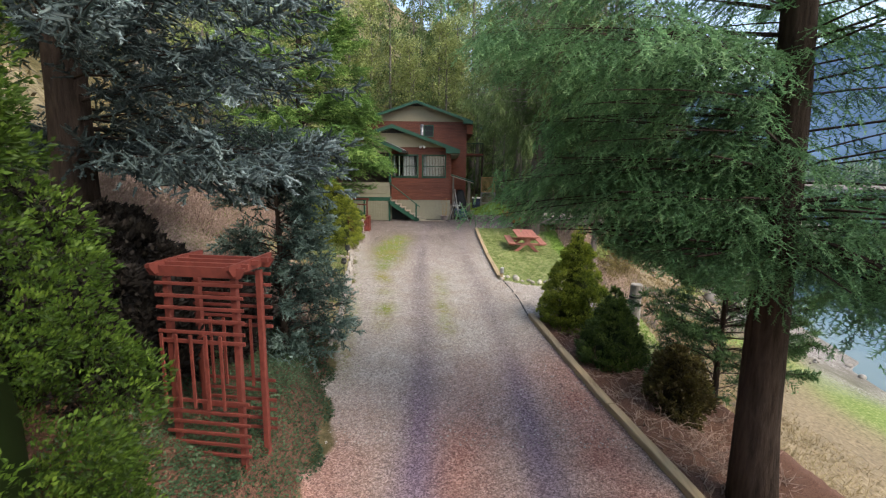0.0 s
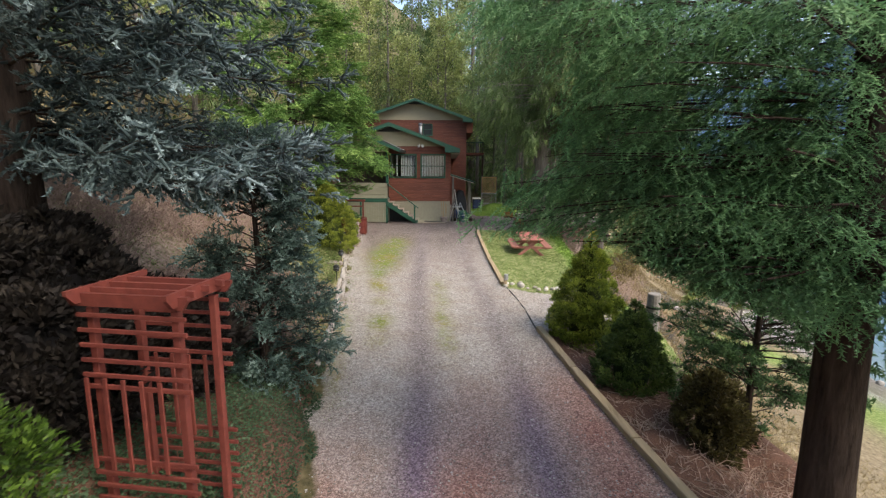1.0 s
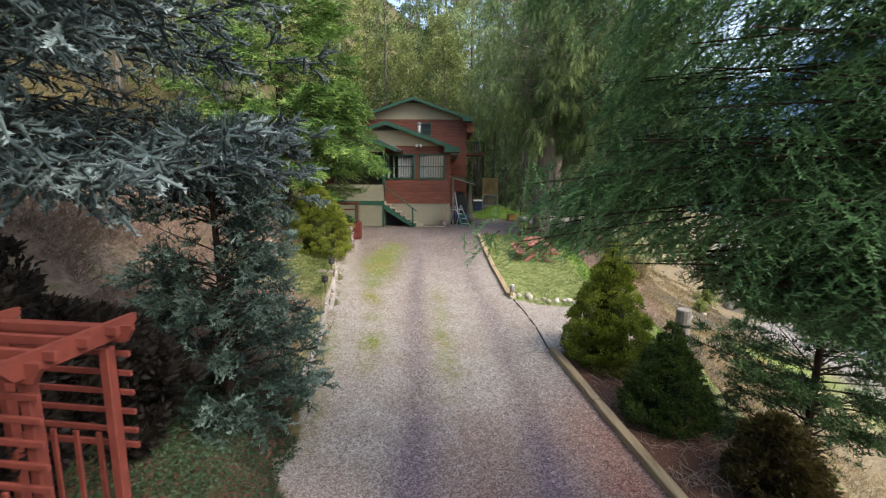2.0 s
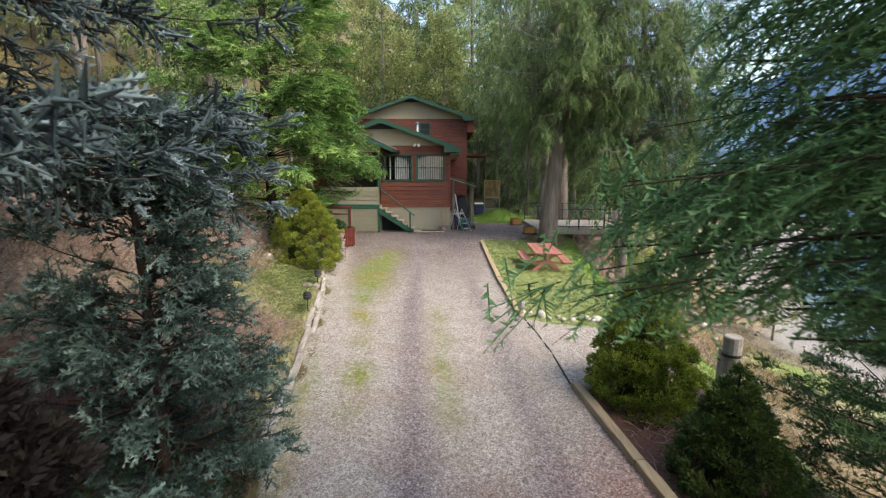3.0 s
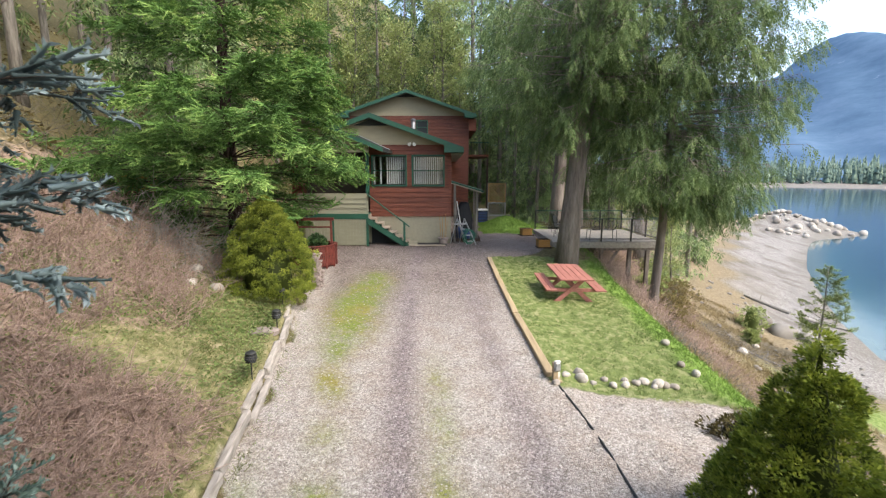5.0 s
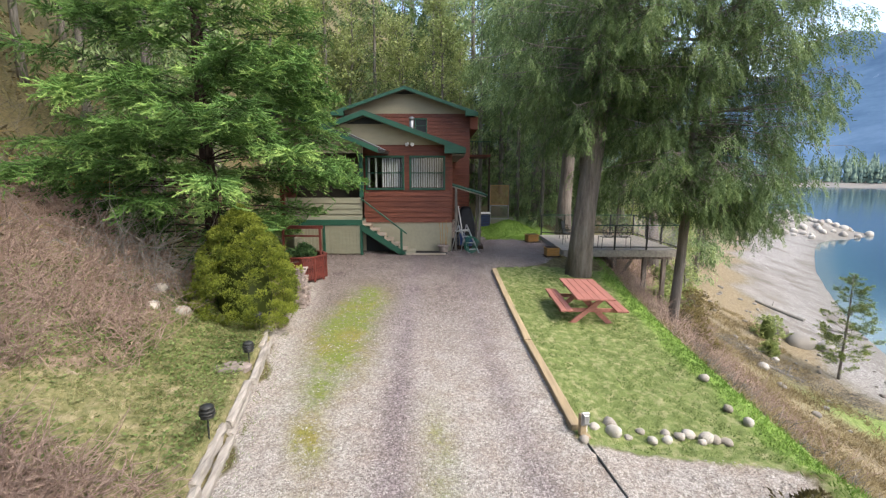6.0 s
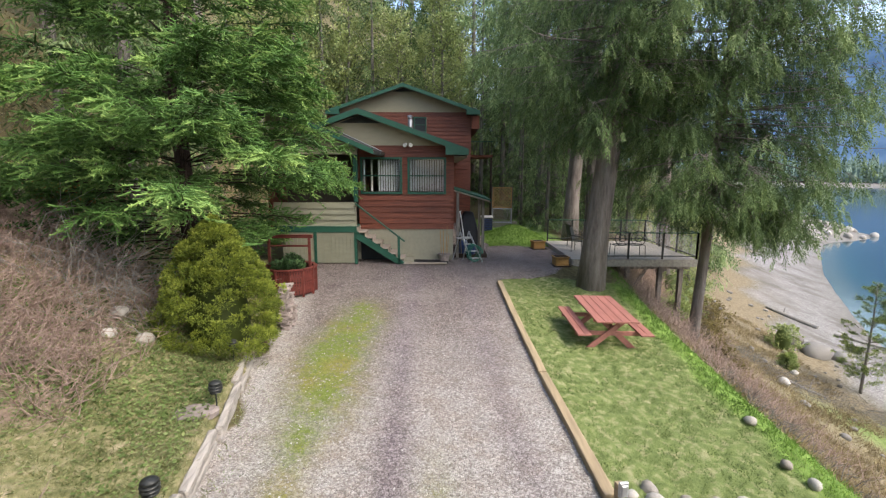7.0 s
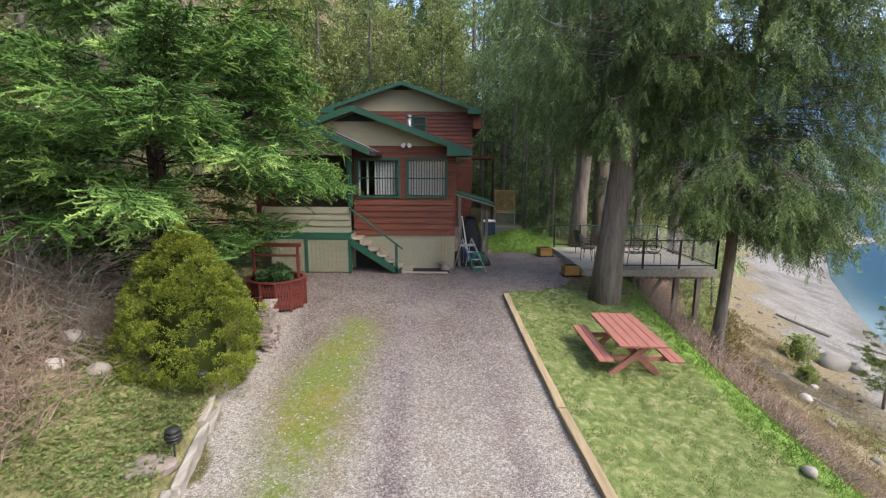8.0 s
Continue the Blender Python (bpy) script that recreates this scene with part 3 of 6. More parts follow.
part("front_wall", front, SIDING, house)
# the wall's dark colour carries the shade of the deep porch
part("porch_back_wall", box(XL + 0.15, -3.1, YF + 1.9, YF + 2.0, 1.25, 4.2), INSIDE, house)
part("porch_side_wall", box(-3.1, -2.98, YF + 0.15, YF + 2.0, 1.25, 4.2), SIDING, house)
part("side_wall", box(XR - 0.15, XR, YF + 0.15, YU, 1.16, 4.2), SIDING, house)
part("side_wall", box(XL, XL + 0.15, YF + 0.15, YU, 1.16, 4.2), SIDING, house)
part("room_floor", box(XL + 0.15, XR - 0.15, YF + 0.15, YU, 1.17, 1.25), INSIDE, house)
part("room_wall", box(XL + 0.15, XR - 0.15, YF + 3.5, YF + 3.6, 1.25, 4.2), INSIDE, house)
for i in range(6):
    lap_board("lap_board", -3.1, XR + 0.01, YF, 1.16 + i * 0.2105, 1.16 + (i + 1) * 0.2105, SIDING, house)
for i in range(2):
    lap_board("lap_board", -2.4 if i else -2.9, XR + 0.01, YF, 3.80 + i * 0.175, 3.80 + (i + 1) * 0.175, SIDING, house)
part("corner_trim", box(XR - 0.09, XR + 0.02, YF - 0.035, YF - 0.002, 1.16, 4.2), SIDING, house)


def window(x0, x1, z0, z1, y, blinds, parent):
    """A framed slider with a middle rail; with blinds, upright slats hang behind it."""
    w = new("window")
    w.parent = parent
    t = 0.075
    for nm, b in (("frame", box(x0 - t, x0, y - 0.05, y + 0.06, z0 - t, z1 + t, 0.006)), ("frame", box(x1, x1 + t, y - 0.05, y + 0.06, z0 - t, z1 + t, 0.006)),
                  ("frame", box(x0, x1, y - 0.05, y + 0.06, z1, z1 + t, 0.006)), ("sill", box(x0, x1, y - 0.07, y + 0.06, z0 - t, z0, 0.006)),
                  ("rail", box(x0, x1, y + 0.0, y + 0.05, (z0 + z1) / 2 - 0.02, (z0 + z1) / 2 + 0.02, 0.004))):
        part(nm, b, TRIM, w)
    pane = part("pane", box(x0, x1, y + 0.025, y + 0.031, z0, z1), GLASS, w)
    pane.visible_shadow = False
    if blinds:
        n = max(4, int((x1 - x0) / 0.088))
        for i in range(n):
            if blinds < 1 and i < n * (1 - blinds) and i % 3:
                continue
            x = x0 + (i + 0.5) * (x1 - x0) / n
            bm = bmesh.new()
            box(-0.036, 0.036, -0.001, 0.001, z0 + 0.03, z1 - 0.02, bm=bm)
            bmesh.ops.rotate(bm, verts=bm.verts, matrix=Matrix.Rotation(radians(38 + 6 * math.sin(i * 2.1)), 3, "Z"))
            bmesh.ops.translate(bm, verts=bm.verts, vec=(x, y + 0.14, 0))
            part("blind_slat", bm, BLIND, w)
    return w


window(*WIN[0], WZ0, WZ1, YF, 0.55, house)
window(*WIN[1], WZ0, WZ1, YF, 1.0, house)

# front gable and roof
AX, AZ, EZ = -2.99, 5.41, 4.03
SL = (AZ - EZ) / (0.885 - AX)
GL, GR = 2 * AX - 0.885, 0.885
part("gable", prism([(XL, 4.2), (XR, 4.2), (XR, AZ - SL * (XR - AX) - 0.1), (AX, AZ - 0.1), (XL, AZ - SL * (AX - XL) - 0.1)], YF + 0.02, YF + 0.15), BEIGE, house, "beige gable panel")
part("gable_vent", prism([(AX - 0.75, AZ - 0.42), (AX + 0.75, AZ - 0.42), (AX, AZ - 0.15)], YF - 0.01, YF + 0.02), DARKMETAL, house, "dark louvred vent")


def roof_side(name, xa, za, xe, ze, y0, y1, mat, parent, th=0.05):
    return part(name, prism([(xa, za), (xe, ze), (xe, ze + th), (xa, za + th)], y0, y1), mat, parent)


def fascia(xa, za, xe, ze, y, h, parent, flat=0.0):
    """A sloping fascia board on a gable end, with a level box return at the eave."""
    part("fascia", prism([(xa, za), (xe, ze), (xe, ze - h), (xa, za - h)], y - 0.04, y), TRIM, parent)
    if flat:
        sgn = 1 if xe > xa else -1
        part("eave_return", prism([(xe - sgn * flat, ze + flat * abs((za - ze) / (xe - xa)) - h + 0.02), (xe, ze - 0.02), (xe, ze - h - 0.01), (xe - sgn * flat, ze - h - 0.01)], y - 0.05, y + 0.35), TRIM, parent)


YO = YF - 0.55
for sgn, xe in ((1, GR), (-1, GL)):
    roof_side("roof_slope", AX, AZ, xe, EZ, YO, YU, ROOFING, house)
    roof_side("soffit", AX, AZ - 0.07, xe, EZ - 0.07, YO + 0.01, YF + 0.02, BEIGE, house, 0.03)
    fascia(AX, AZ + 0.03, xe, EZ + 0.03, YO, 0.19, house, 0.80)
    part("eave_soffit", box(min(xe, XR if sgn > 0 else XL), max(xe, XR if sgn > 0 else XL), YO + 0.36, YU, EZ - 0.24, EZ - 0.2), STEPWOOD, house)
    part("eave_board", box(xe - 0.02, xe + 0.02, YO, YU, EZ - 0.17, EZ + 0.04), TRIM, house)

# upper storey
part("upper_body", box(UL, UR, YU, YB, -0.3, 6.87), SIDING, house)
n_up = 13
for i in range(n_up):
    z0 = 3.9 + i * 0.2285
    lap_board("lap_board", UL, UR + 0.01, YU, z0, z0 + 0.2285, SIDING, house)
for i in range(16):
    z0 = 0.1 + i * 0.235
    lap_board("lap_board", XR, UR + 0.01, YU, z0, z0 + 0.235, SIDING, house)
UAX, UAZ, UEZ = -2.43, 8.45, 6.85
USL = (UAZ - UEZ) / (2.25 - UAX)
part("gable", prism([(UL, 6.87), (UR, 6.87), (UR, UAZ - USL * (UR - UAX) - 0.08), (UAX, UAZ - 0.08), (UL, UAZ - USL * (UAX - UL) - 0.08)], YU - 0.01, YB), BEIGE, house, "beige gable panel")
part("gable_vent", prism([(UAX - 0.7, UAZ - 0.36), (UAX + 0.7, UAZ - 0.36), (UAX, UAZ - 0.12)], YU - 0.04, YU - 0.01), DARKMETAL, house, "dark louvred vent")
for sgn, xe in ((1, 2.25), (-1, 2 * UAX - 2.25)):
    roof_side("roof_slope", UAX, UAZ, xe, UEZ, YU - 0.7, YB + 0.5, ROOFING, house)
    roof_side("soffit", UAX, UAZ - 0.07, xe, UEZ - 0.07, YU - 0.69, YU - 0.01, BEIGE, house, 0.03)
    fascia(UAX, UAZ + 0.03, xe, UEZ + 0.03, YU - 0.7, 0.2, house, 0.82)
    part("eave_soffit", box(min(xe, UR if sgn > 0 else UL), max(xe, UR if sgn > 0 else UL), YU - 0.3, YB, 5.86, 6.62), SIDING, house, "brown boxed eave")
window(-1.75, -1.09, 5.7, 6.5, YU - 0.07, 0, house)
# dark sheet on the solid wall, in place of an unlit room
part("window_recess", box(-1.75, -1.09, YU - 0.062, YU - 0.052, 5.7, 6.5), DARKFILL, house)
# metal flue on the front roof
flue = new("flue")
flue.parent = house
part("flue_pipe", tube([(-1.845, 36.2, 5.0), (-1.845, 36.2, 6.2)], 0.13, 14), STEEL, flue, smooth=True)
part("flue_cap", tube([(-1.845, 36.2, 6.22), (-1.845, 36.2, 6.32), (-1.845, 36.2, 6.37)], [0.17, 0.17, 0.08], 14), STEEL, flue)
# balcony of the back block
part("balcony_floor", box(UR, UR + 1.6, 41, 46, 4.19, 4.35), SIDING, house)
for i in range(8):
    part("balcony_baluster", box(UR + 0.1 + i * 0.2, UR + 0.14 + i * 0.2, 41.05, 41.09, 4.35, 5.2), DARKMETAL, house)
part("balcony_rail", box(UR, UR + 1.6, 41.03, 41.1, 5.2, 5.26), TRIM, house)
part("balcony_post", box(UR + 1.45, UR + 1.58, 41.05, 41.18, 0, 4.15), BARK_SPRUCE, house)
# floodlights under the gable
for dx in (-0.1, 0.12):
    part("floodlight", tube([(-1.28 + dx * 0.5, YF - 0.03, 4.27), (-1.28 + dx, YF - 0.2, 4.2)], [0.03, 0.075], 10), WHITEPAINT, house)

# porch on the uphill side, with its own small roof
YP = 25.4
PX0, PX1 = -6.0, -3.08
part("porch_floor", box(PX0, PX1, YP, YF - 0.04, 1.12, 1.34), TRIM, house)
part("porch_skirt", box(PX0 + 0.25, PX1 - 0.1, YP + 0.04, YP + 0.08, 0.0, 1.12), SHADEDBEIGE, house)
for i in range(19):
    x = PX0 + 0.27 + i * 0.135
    part("skirt_board", box(x, x + 0.125, YP + 0.02, YP + 0.04, 0.02, 1.11, 0.004), SHADEDBEIGE, house)
for x in (-4.56, PX1 - 0.04):
    part("skirt_post", box(x - 0.05, x + 0.05, YP - 0.01, YP + 0.09, -0.05, 1.12, 0.006), TRIM, house)
for i in range(4):
    lap_board("porch_board", PX0, PX1, YP + 0.1, 1.34 + i * 0.2085, 1.34 + (i + 1) * 0.2085, SHADEDBEIGE, house)
part("porch_wall", box(PX0, PX1, YP + 0.1, YP + 0.18, 1.34, 2.174), SHADEDBEIGE, house)
part("porch_post", box(-3.16, -3.02, YP + 0.08, YP + 0.2, 2.18, 4.0, 0.006), TRIM, house)
RZ = 5.45
roof_side("porch_roof_slope", -5.9, RZ, -2.35, 3.98, YP - 0.5, YF + 0.3, ROOFING, house)
roof_side("porch_roof_slope", -5.9, RZ, -8.6, 4.3, YP - 0.5, YF + 0.3, ROOFING, house)
fascia(-5.9, RZ + 0.03, -2.35, 4.01, YP - 0.5, 0.17, house)
fascia(-5.9, RZ + 0.03, -8.6, 4.33, YP - 0.5, 0.17, house)
part("roof_edge", prism([(-2.22, 3.98), (-3.8, 4.70), (-3.8, 4.62), (-2.22, 3.90)], YF - 0.26, YF - 0.02), ROOFING, house, "dark shingled roof edge against the wall")
part("drip_edge", prism([(-2.20, 4.0), (-3.8, 4.73), (-3.8, 4.705), (-2.20, 3.975)], YF - 0.28, YF - 0.02), ALU, house, "pale metal drip edge")
part("gutter", prism([(-2.36, 3.84), (-2.12, 3.84), (-2.10, 3.93), (-2.36, 3.95)], YP - 0.5, YF - 0.03), DARKMETAL, house, "dark gutter end")
part("porch_gable", prism([(-6.1, 3.85), (-3.0, 3.85), (-3.0, 4.15), (-5.9, RZ - 0.1), (-6.1, RZ - 0.15)], YP, YP + 0.08), BEIGE, house)

# dark sheet on the foundation stands in for shade under the steps
part("crawlspace_opening", prism([(PX1 + 0.02, -0.05), (PX1 + 0.02, 0.98), (-1.72, 0.05), (-1.62, -0.05)], YF - 0.012, YF - 0.004), DARKFILL, house, "dark panel painted in for the shade under the stair")

# stair along the front
stair = thing("porch_stair", "grey wooden stair with green stringer and handrail", "stairs")
NST = 6
for i in range(NST):
    z = 1.34 - (i + 1) * 0.19
    x = PX1 + 0.02 + i * 0.275
    part("tread", box(x, x + 0.31, YP - 0.02, YP + 0.76, z - 0.05, z, 0.008), STEPWOOD, stair)
    part("riser", box(x - 0.01, x + 0.015, YP + 0.02, YP + 0.74, z, z + 0.135), STEPWOOD, stair)
for y in (YP - 0.03, YP + 0.78):
    part("stringer", prism([(PX1, 1.18), (PX1 + NST * 0.275 + 0.1, 0.02), (PX1 + NST * 0.275 - 0.2, -0.02), (PX1, 0.9)], y - 0.02, y + 0.02), TRIM, stair)
part("newel", box(-1.62, -1.53, YP - 0.05, YP + 0.04, -0.03, 1.0, 0.006), TRIM, stair)
part("handrail", beam((PX1 - 0.02, YP, 2.15), (-1.36, YP, 0.80), 0.09, 0.05, 0.006), TRIM, stair)
part("landing", box(-1.42, -1.05, YP + 0.0, YP + 0.8, -0.03, 0.1, 0.01), CONCRETE, stair)

# ---------------------------------------------------------------- plants
def unit(v):
    return v / np.maximum(np.linalg.norm(v, axis=-1, keepdims=True), 1e-9)


def blades(P, D, L, W, tint, rng, curl=0.0, axis=None):
    """One thin triangle for each needle tuft: base P, direction D, length L, width W (laid along axis, where given)."""
    n = len(P)
    side = (unit(np.cross(D, rng.normal(0, 1, (n, 3)))) if axis is None else axis) * (np.asarray(W).reshape(-1, 1) / 2)
    tip = P + D * np.asarray(L).reshape(-1, 1)
    if curl:
        tip[:, 2] -= curl * np.asarray(L)
    v = np.stack([P - side, P + side, tip], 1).reshape(-1, 3)
    return v, np.arange(3 * n).reshape(n, 3), np.repeat(tint, 3)


def leaves(P, D, L, W, tint, rng, flat=None):
    """A four-cornered leaf for each place, as two triangles with a fold."""
    n = len(P)
    ref = rng.normal(0, 1, (n, 3)) if flat is None else flat + rng.normal(0, 0.35, (n, 3))
    side = unit(np.cross(D, ref)) * (np.asarray(W).reshape(-1, 1) / 2)
    midp = P + D * (np.asarray(L).reshape(-1, 1) * 0.45)
    tip = P + D * np.asarray(L).reshape(-1, 1)
    v = np.stack([P, midp - side, tip, midp + side], 1).reshape(-1, 3)
    i = np.arange(n)[:, None] * 4
    f = np.concatenate([i + [[0, 1, 2]], i + [[0, 2, 3]]], 0)
    return v, f, np.repeat(tint, 4)


def sticks(A, B, ra, rb):
    """Three-sided tapered sticks from A to B."""
    n = len(A)
    d = unit(B - A)
    s = unit(np.cross(d, np.where(np.abs(d[:, 2:]) < 0.9, [[0, 0, 1.0]], [[1.0, 0, 0]])))
    o = np.cross(d, s)
    vs = []
    for P, r in ((A, ra), (B, rb)):
        for k in range(3):
            a = 2 * math.pi * k / 3
            vs.append(P + (math.cos(a) * s + math.sin(a) * o) * np.asarray(r).reshape(-1, 1))
    v = np.stack(vs, 1).reshape(-1, 3)
    i = np.arange(n)[:, None] * 6
    f = np.concatenate([i + [[k, (k + 1) % 3, 3 + (k + 1) % 3, 3 + k]] for k in range(3)], 0)
    return v, f


def limb_points(base, az, length, rise, droop, upturn, steps=7, kink=0.0, rng=None):
    """Points along limbs that leave the stem at base: (n, steps, 3)."""
    s = np.linspace(0, 1, steps)[None, :]
    r = length[:, None] * s
    h = length[:, None] * (rise[:, None] * s - droop[:, None] * s ** 2 + upturn * s ** 4)
    a = az[:, None] + (rng.normal(0, kink, (len(az), 1)) * s if rng is not None else 0)
    return np.stack([base[:, 0:1] + r * np.cos(a), base[:, 1:2] + r * np.sin(a), base[:, 2:3] + h], -1)


def along(paths, which, s):
    """Place and direction at s (0 to 1) of the paths with these numbers."""
    k = paths.shape[1] - 1
    f = np.clip(s * k, 0, k - 1e-4)
    i = f.astype(int)
    A, B = paths[which, i], paths[which, i + 1]
    return A + (B - A) * (f - i)[:, None], unit(B - A)


def conifer(name, label, seed, H, R, crown0, limbs, mat, bark, trunk_r, rise=0.15, droop=0.35, upturn=0.12, side_n=14, side_len=0.42, twig_n=7, twig_len=0.16,
            needle_n=22, needle_len=0.028, needle_w=0.004, hang=0.0, taper=1.0, lean=(0, 0), window=None, inner=0.2, flat_twigs=0.35, angle=0.9, group="", style="needle", shape=None, keep=None, low=1.15, whorl=0.0, core=0.0, wood_r=1.0, reach=None, aim=None, aim2=None, top=None, fluff=0.10, spread=0.8, twiggy=True, bough=0.0, flat=0.0, avoid=None, extra=()):
    """A conifer standing at its own origin: stem, limbs with side branches, and a crown of needled twigs."""
    rng = np.random.default_rng(seed)
    tree = thing(name, label, "tree", group=group)
    zs = np.linspace(0, H, 12)
    stem = lambda z: np.stack([lean[0] * z / H + 0.03 * np.sin(z * 0.9 + seed), lean[1] * z / H + 0.03 * np.cos(z * 0.7 + seed), z], -1)
    radii = trunk_r * (1 - zs / H) ** 0.8 + 0.01
    radii[0] *= 1.2
    part("trunk", tube([tuple(p) for p in stem(zs - 0.3 * (zs == 0))], list(radii), 14), bark, tree, smooth=True)
    z = crown0 + (H - 0.15 - crown0) * rng.random(limbs) ** low
    if whorl:
        z = crown0 + np.round((z - crown0) / whorl) * whorl + rng.normal(0, 0.2 * whorl, limbs)
        z = np.clip(z, crown0, H - 0.1)
    t = (z - crown0) / (H - crown0)
    prof = (1 - t) ** taper * np.minimum(1, 0.55 + 2.2 * t) if shape is None else shape(t)
    ln = R * prof * rng.uniform(0.72, 1.1, limbs) + 0.12
    az = rng.random(limbs) * 2 * math.pi
    if aim is not None:
        az = np.where(rng.random(limbs) < aim[2], rng.normal(aim[0], aim[1], limbs), az)
    if aim2 is not None:
        az = np.where((rng.random(limbs) < aim2[2]) & (z < aim2[3]), rng.normal(aim2[0], aim2[1], limbs), az)
    if top is not None:
        # a thinner head above the given height
        ok = (z < top) | (rng.random(limbs) < 0.4)
        z, t, ln, az = z[ok], t[ok], ln[ok], az[ok]
    if keep is not None:
        ok = keep(az, z, ln)
        z, t, ln, az = z[ok], t[ok], ln[ok], az[ok]
    if reach is not None:
        ln = reach(az, z, ln)
    if extra:
        # single boughs: height, bearing and length
        more = np.array(extra, float)
        z, az, ln = (np.concatenate([old, add]) for old, add in zip((z, az, ln), more.T))
        t = np.clip((z - crown0) / (H - crown0), 0, 1)
    nl = len(z)
    P = limb_points(stem(z), az, ln, rise + 0.5 * t + rng.normal(0, 0.06, nl), droop * (1 - 0.5 * t) + rng.normal(0, 0.05, nl), upturn, 7, 0.12, rng)
    wv, wf = [], []
    off = 0

    def wood(A, B, ra, rb):
        nonlocal off
        v, f = sticks(A, B, ra, rb)
        wv.append(v)
        wf.append(f + off)
        off += len(v)

    lr = (0.006 + 0.009 * ln) * wood_r
    for k in range(6):
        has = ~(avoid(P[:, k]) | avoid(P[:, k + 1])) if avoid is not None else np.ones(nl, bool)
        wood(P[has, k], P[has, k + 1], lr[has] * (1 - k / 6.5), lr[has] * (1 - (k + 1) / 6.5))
    # side branches
    cnt = np.maximum(3, (side_n * ln).astype(int))
    w = np.repeat(np.arange(nl), cnt)
    s = inner + (1 - inner) * rng.random(len(w)) ** spread
    B0, T = along(P, w, s)
    up = np.array([[0, 0, 1.0]])
    sidev = unit(np.cross(T, up)) * np.where(rng.random(len(w)) < 0.5, 1, -1)[:, None]
    ang = angle * rng.uniform(0.5, 1.2, len(w))
    D = unit(T * np.cos(ang)[:, None] + sidev * np.sin(ang)[:, None] + rng.normal(0, 0.12, T.shape) + up * (rng.normal(0.02, fluff, (len(w), 1)) - hang))
    sl = side_len * (0.35 + 0.65 * np.sin(np.clip((1.08 - s) * 2.2, 0, math.pi / 2))) * rng.uniform(0.6, 1.25, len(w)) * np.minimum(1, 0.45 + ln[w] / max(R, 0.1))
    sp = np.stack([B0 + D * (sl * q)[:, None] - up * (sl * (0.22 + 0.6 * hang) * q * q)[:, None] for q in (0, 0.5, 1.0)], 1)
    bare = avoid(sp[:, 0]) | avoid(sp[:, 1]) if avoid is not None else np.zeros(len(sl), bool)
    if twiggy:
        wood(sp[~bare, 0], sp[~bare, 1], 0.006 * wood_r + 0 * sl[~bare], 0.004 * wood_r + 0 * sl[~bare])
    # twigs
    tw = np.repeat(np.arange(len(w)), twig_n)
    q = np.concatenate([np.linspace(0.12, 1.0, twig_n)] * len(w)) + rng.normal(0, 0.03, len(tw))
    T0, TD = along(sp, tw, np.clip(q, 0, 0.999))
    ts = unit(np.cross(TD, up + rng.normal(0, flat_twigs, TD.shape))) * np.where(np.arange(len(tw)) % 2, 1, -1)[:, None]
    ta = np.where(q > 0.93, 0.1, 0.75) * rng.uniform(0.7, 1.3, len(tw))
    TW = unit(TD * np.cos(ta)[:, None] + ts * np.sin(ta)[:, None] - up * (hang * rng.uniform(0.6, 1.6, (len(tw), 1))) + rng.normal(0, 0.08, TD.shape))
    tl = twig_len * (1.15 - 0.55 * q) * rng.uniform(0.65, 1.3, len(tw))
    # tips lighter as new growth; inner twigs darkened to paint interior shade
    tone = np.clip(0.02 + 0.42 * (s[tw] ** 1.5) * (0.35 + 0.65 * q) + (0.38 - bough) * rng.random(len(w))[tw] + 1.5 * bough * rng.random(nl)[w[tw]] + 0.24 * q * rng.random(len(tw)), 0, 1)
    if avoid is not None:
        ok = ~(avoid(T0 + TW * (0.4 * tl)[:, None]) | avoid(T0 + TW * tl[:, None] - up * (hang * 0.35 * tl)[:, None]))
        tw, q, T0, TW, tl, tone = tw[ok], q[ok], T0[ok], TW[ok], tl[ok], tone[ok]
    # needles
    ni = np.repeat(np.arange(len(tw)), needle_n)
    u = np.tile((np.arange(needle_n) + 0.5) / needle_n, len(tw))
    base = T0[ni] + TW[ni] * (tl[ni] * u)[:, None] - up * (hang * 0.35 * tl[ni] * u * u)[:, None]
    if style == "needle":
        rad = unit(np.cross(TW[ni], rng.normal(0, 1 - flat, (len(ni), 3)) + up * flat * np.where(rng.random((len(ni), 1)) < 0.5, 1, -1)))
        nd = unit(TW[ni] * 0.62 + rad * 0.85 + up * 0.12)
        v, f, c = blades(base, nd, needle_len * rng.uniform(0.7, 1.2, len(ni)), np.full(len(ni), needle_w), np.clip(tone[ni] + 0.25 * (u - 0.5) + rng.normal(0, 0.06, len(ni)), 0, 1), rng, 0.0, TW[ni])
    else:
        alt = np.where(np.arange(len(ni)) % 2, 1.0, -1.0)[:, None]
        plane = unit(np.cross(TW, np.cross(up, TW) + rng.normal(0, 0.5, TW.shape)))[ni]
        sv = unit(np.cross(TW[ni], plane)) * alt
        nd = unit(TW[ni] * 0.8 + sv * 0.6 - up * 0.25 * hang + rng.normal(0, 0.12, (len(ni), 3)))
        v, f, c = leaves(base, nd, needle_len * rng.uniform(0.7, 1.25, len(ni)), np.full(len(ni), needle_w), np.clip(tone[ni] + rng.normal(0, 0.07, len(ni)), 0, 1), rng, plane)
    if core:
        # the close-needled body of each twig
        tend = T0 + TW * tl[:, None] - up * (hang * 0.35 * tl)[:, None]
        cv, cf = sticks(T0, tend, np.full(len(tw), core), np.full(len(tw), core * 0.25))
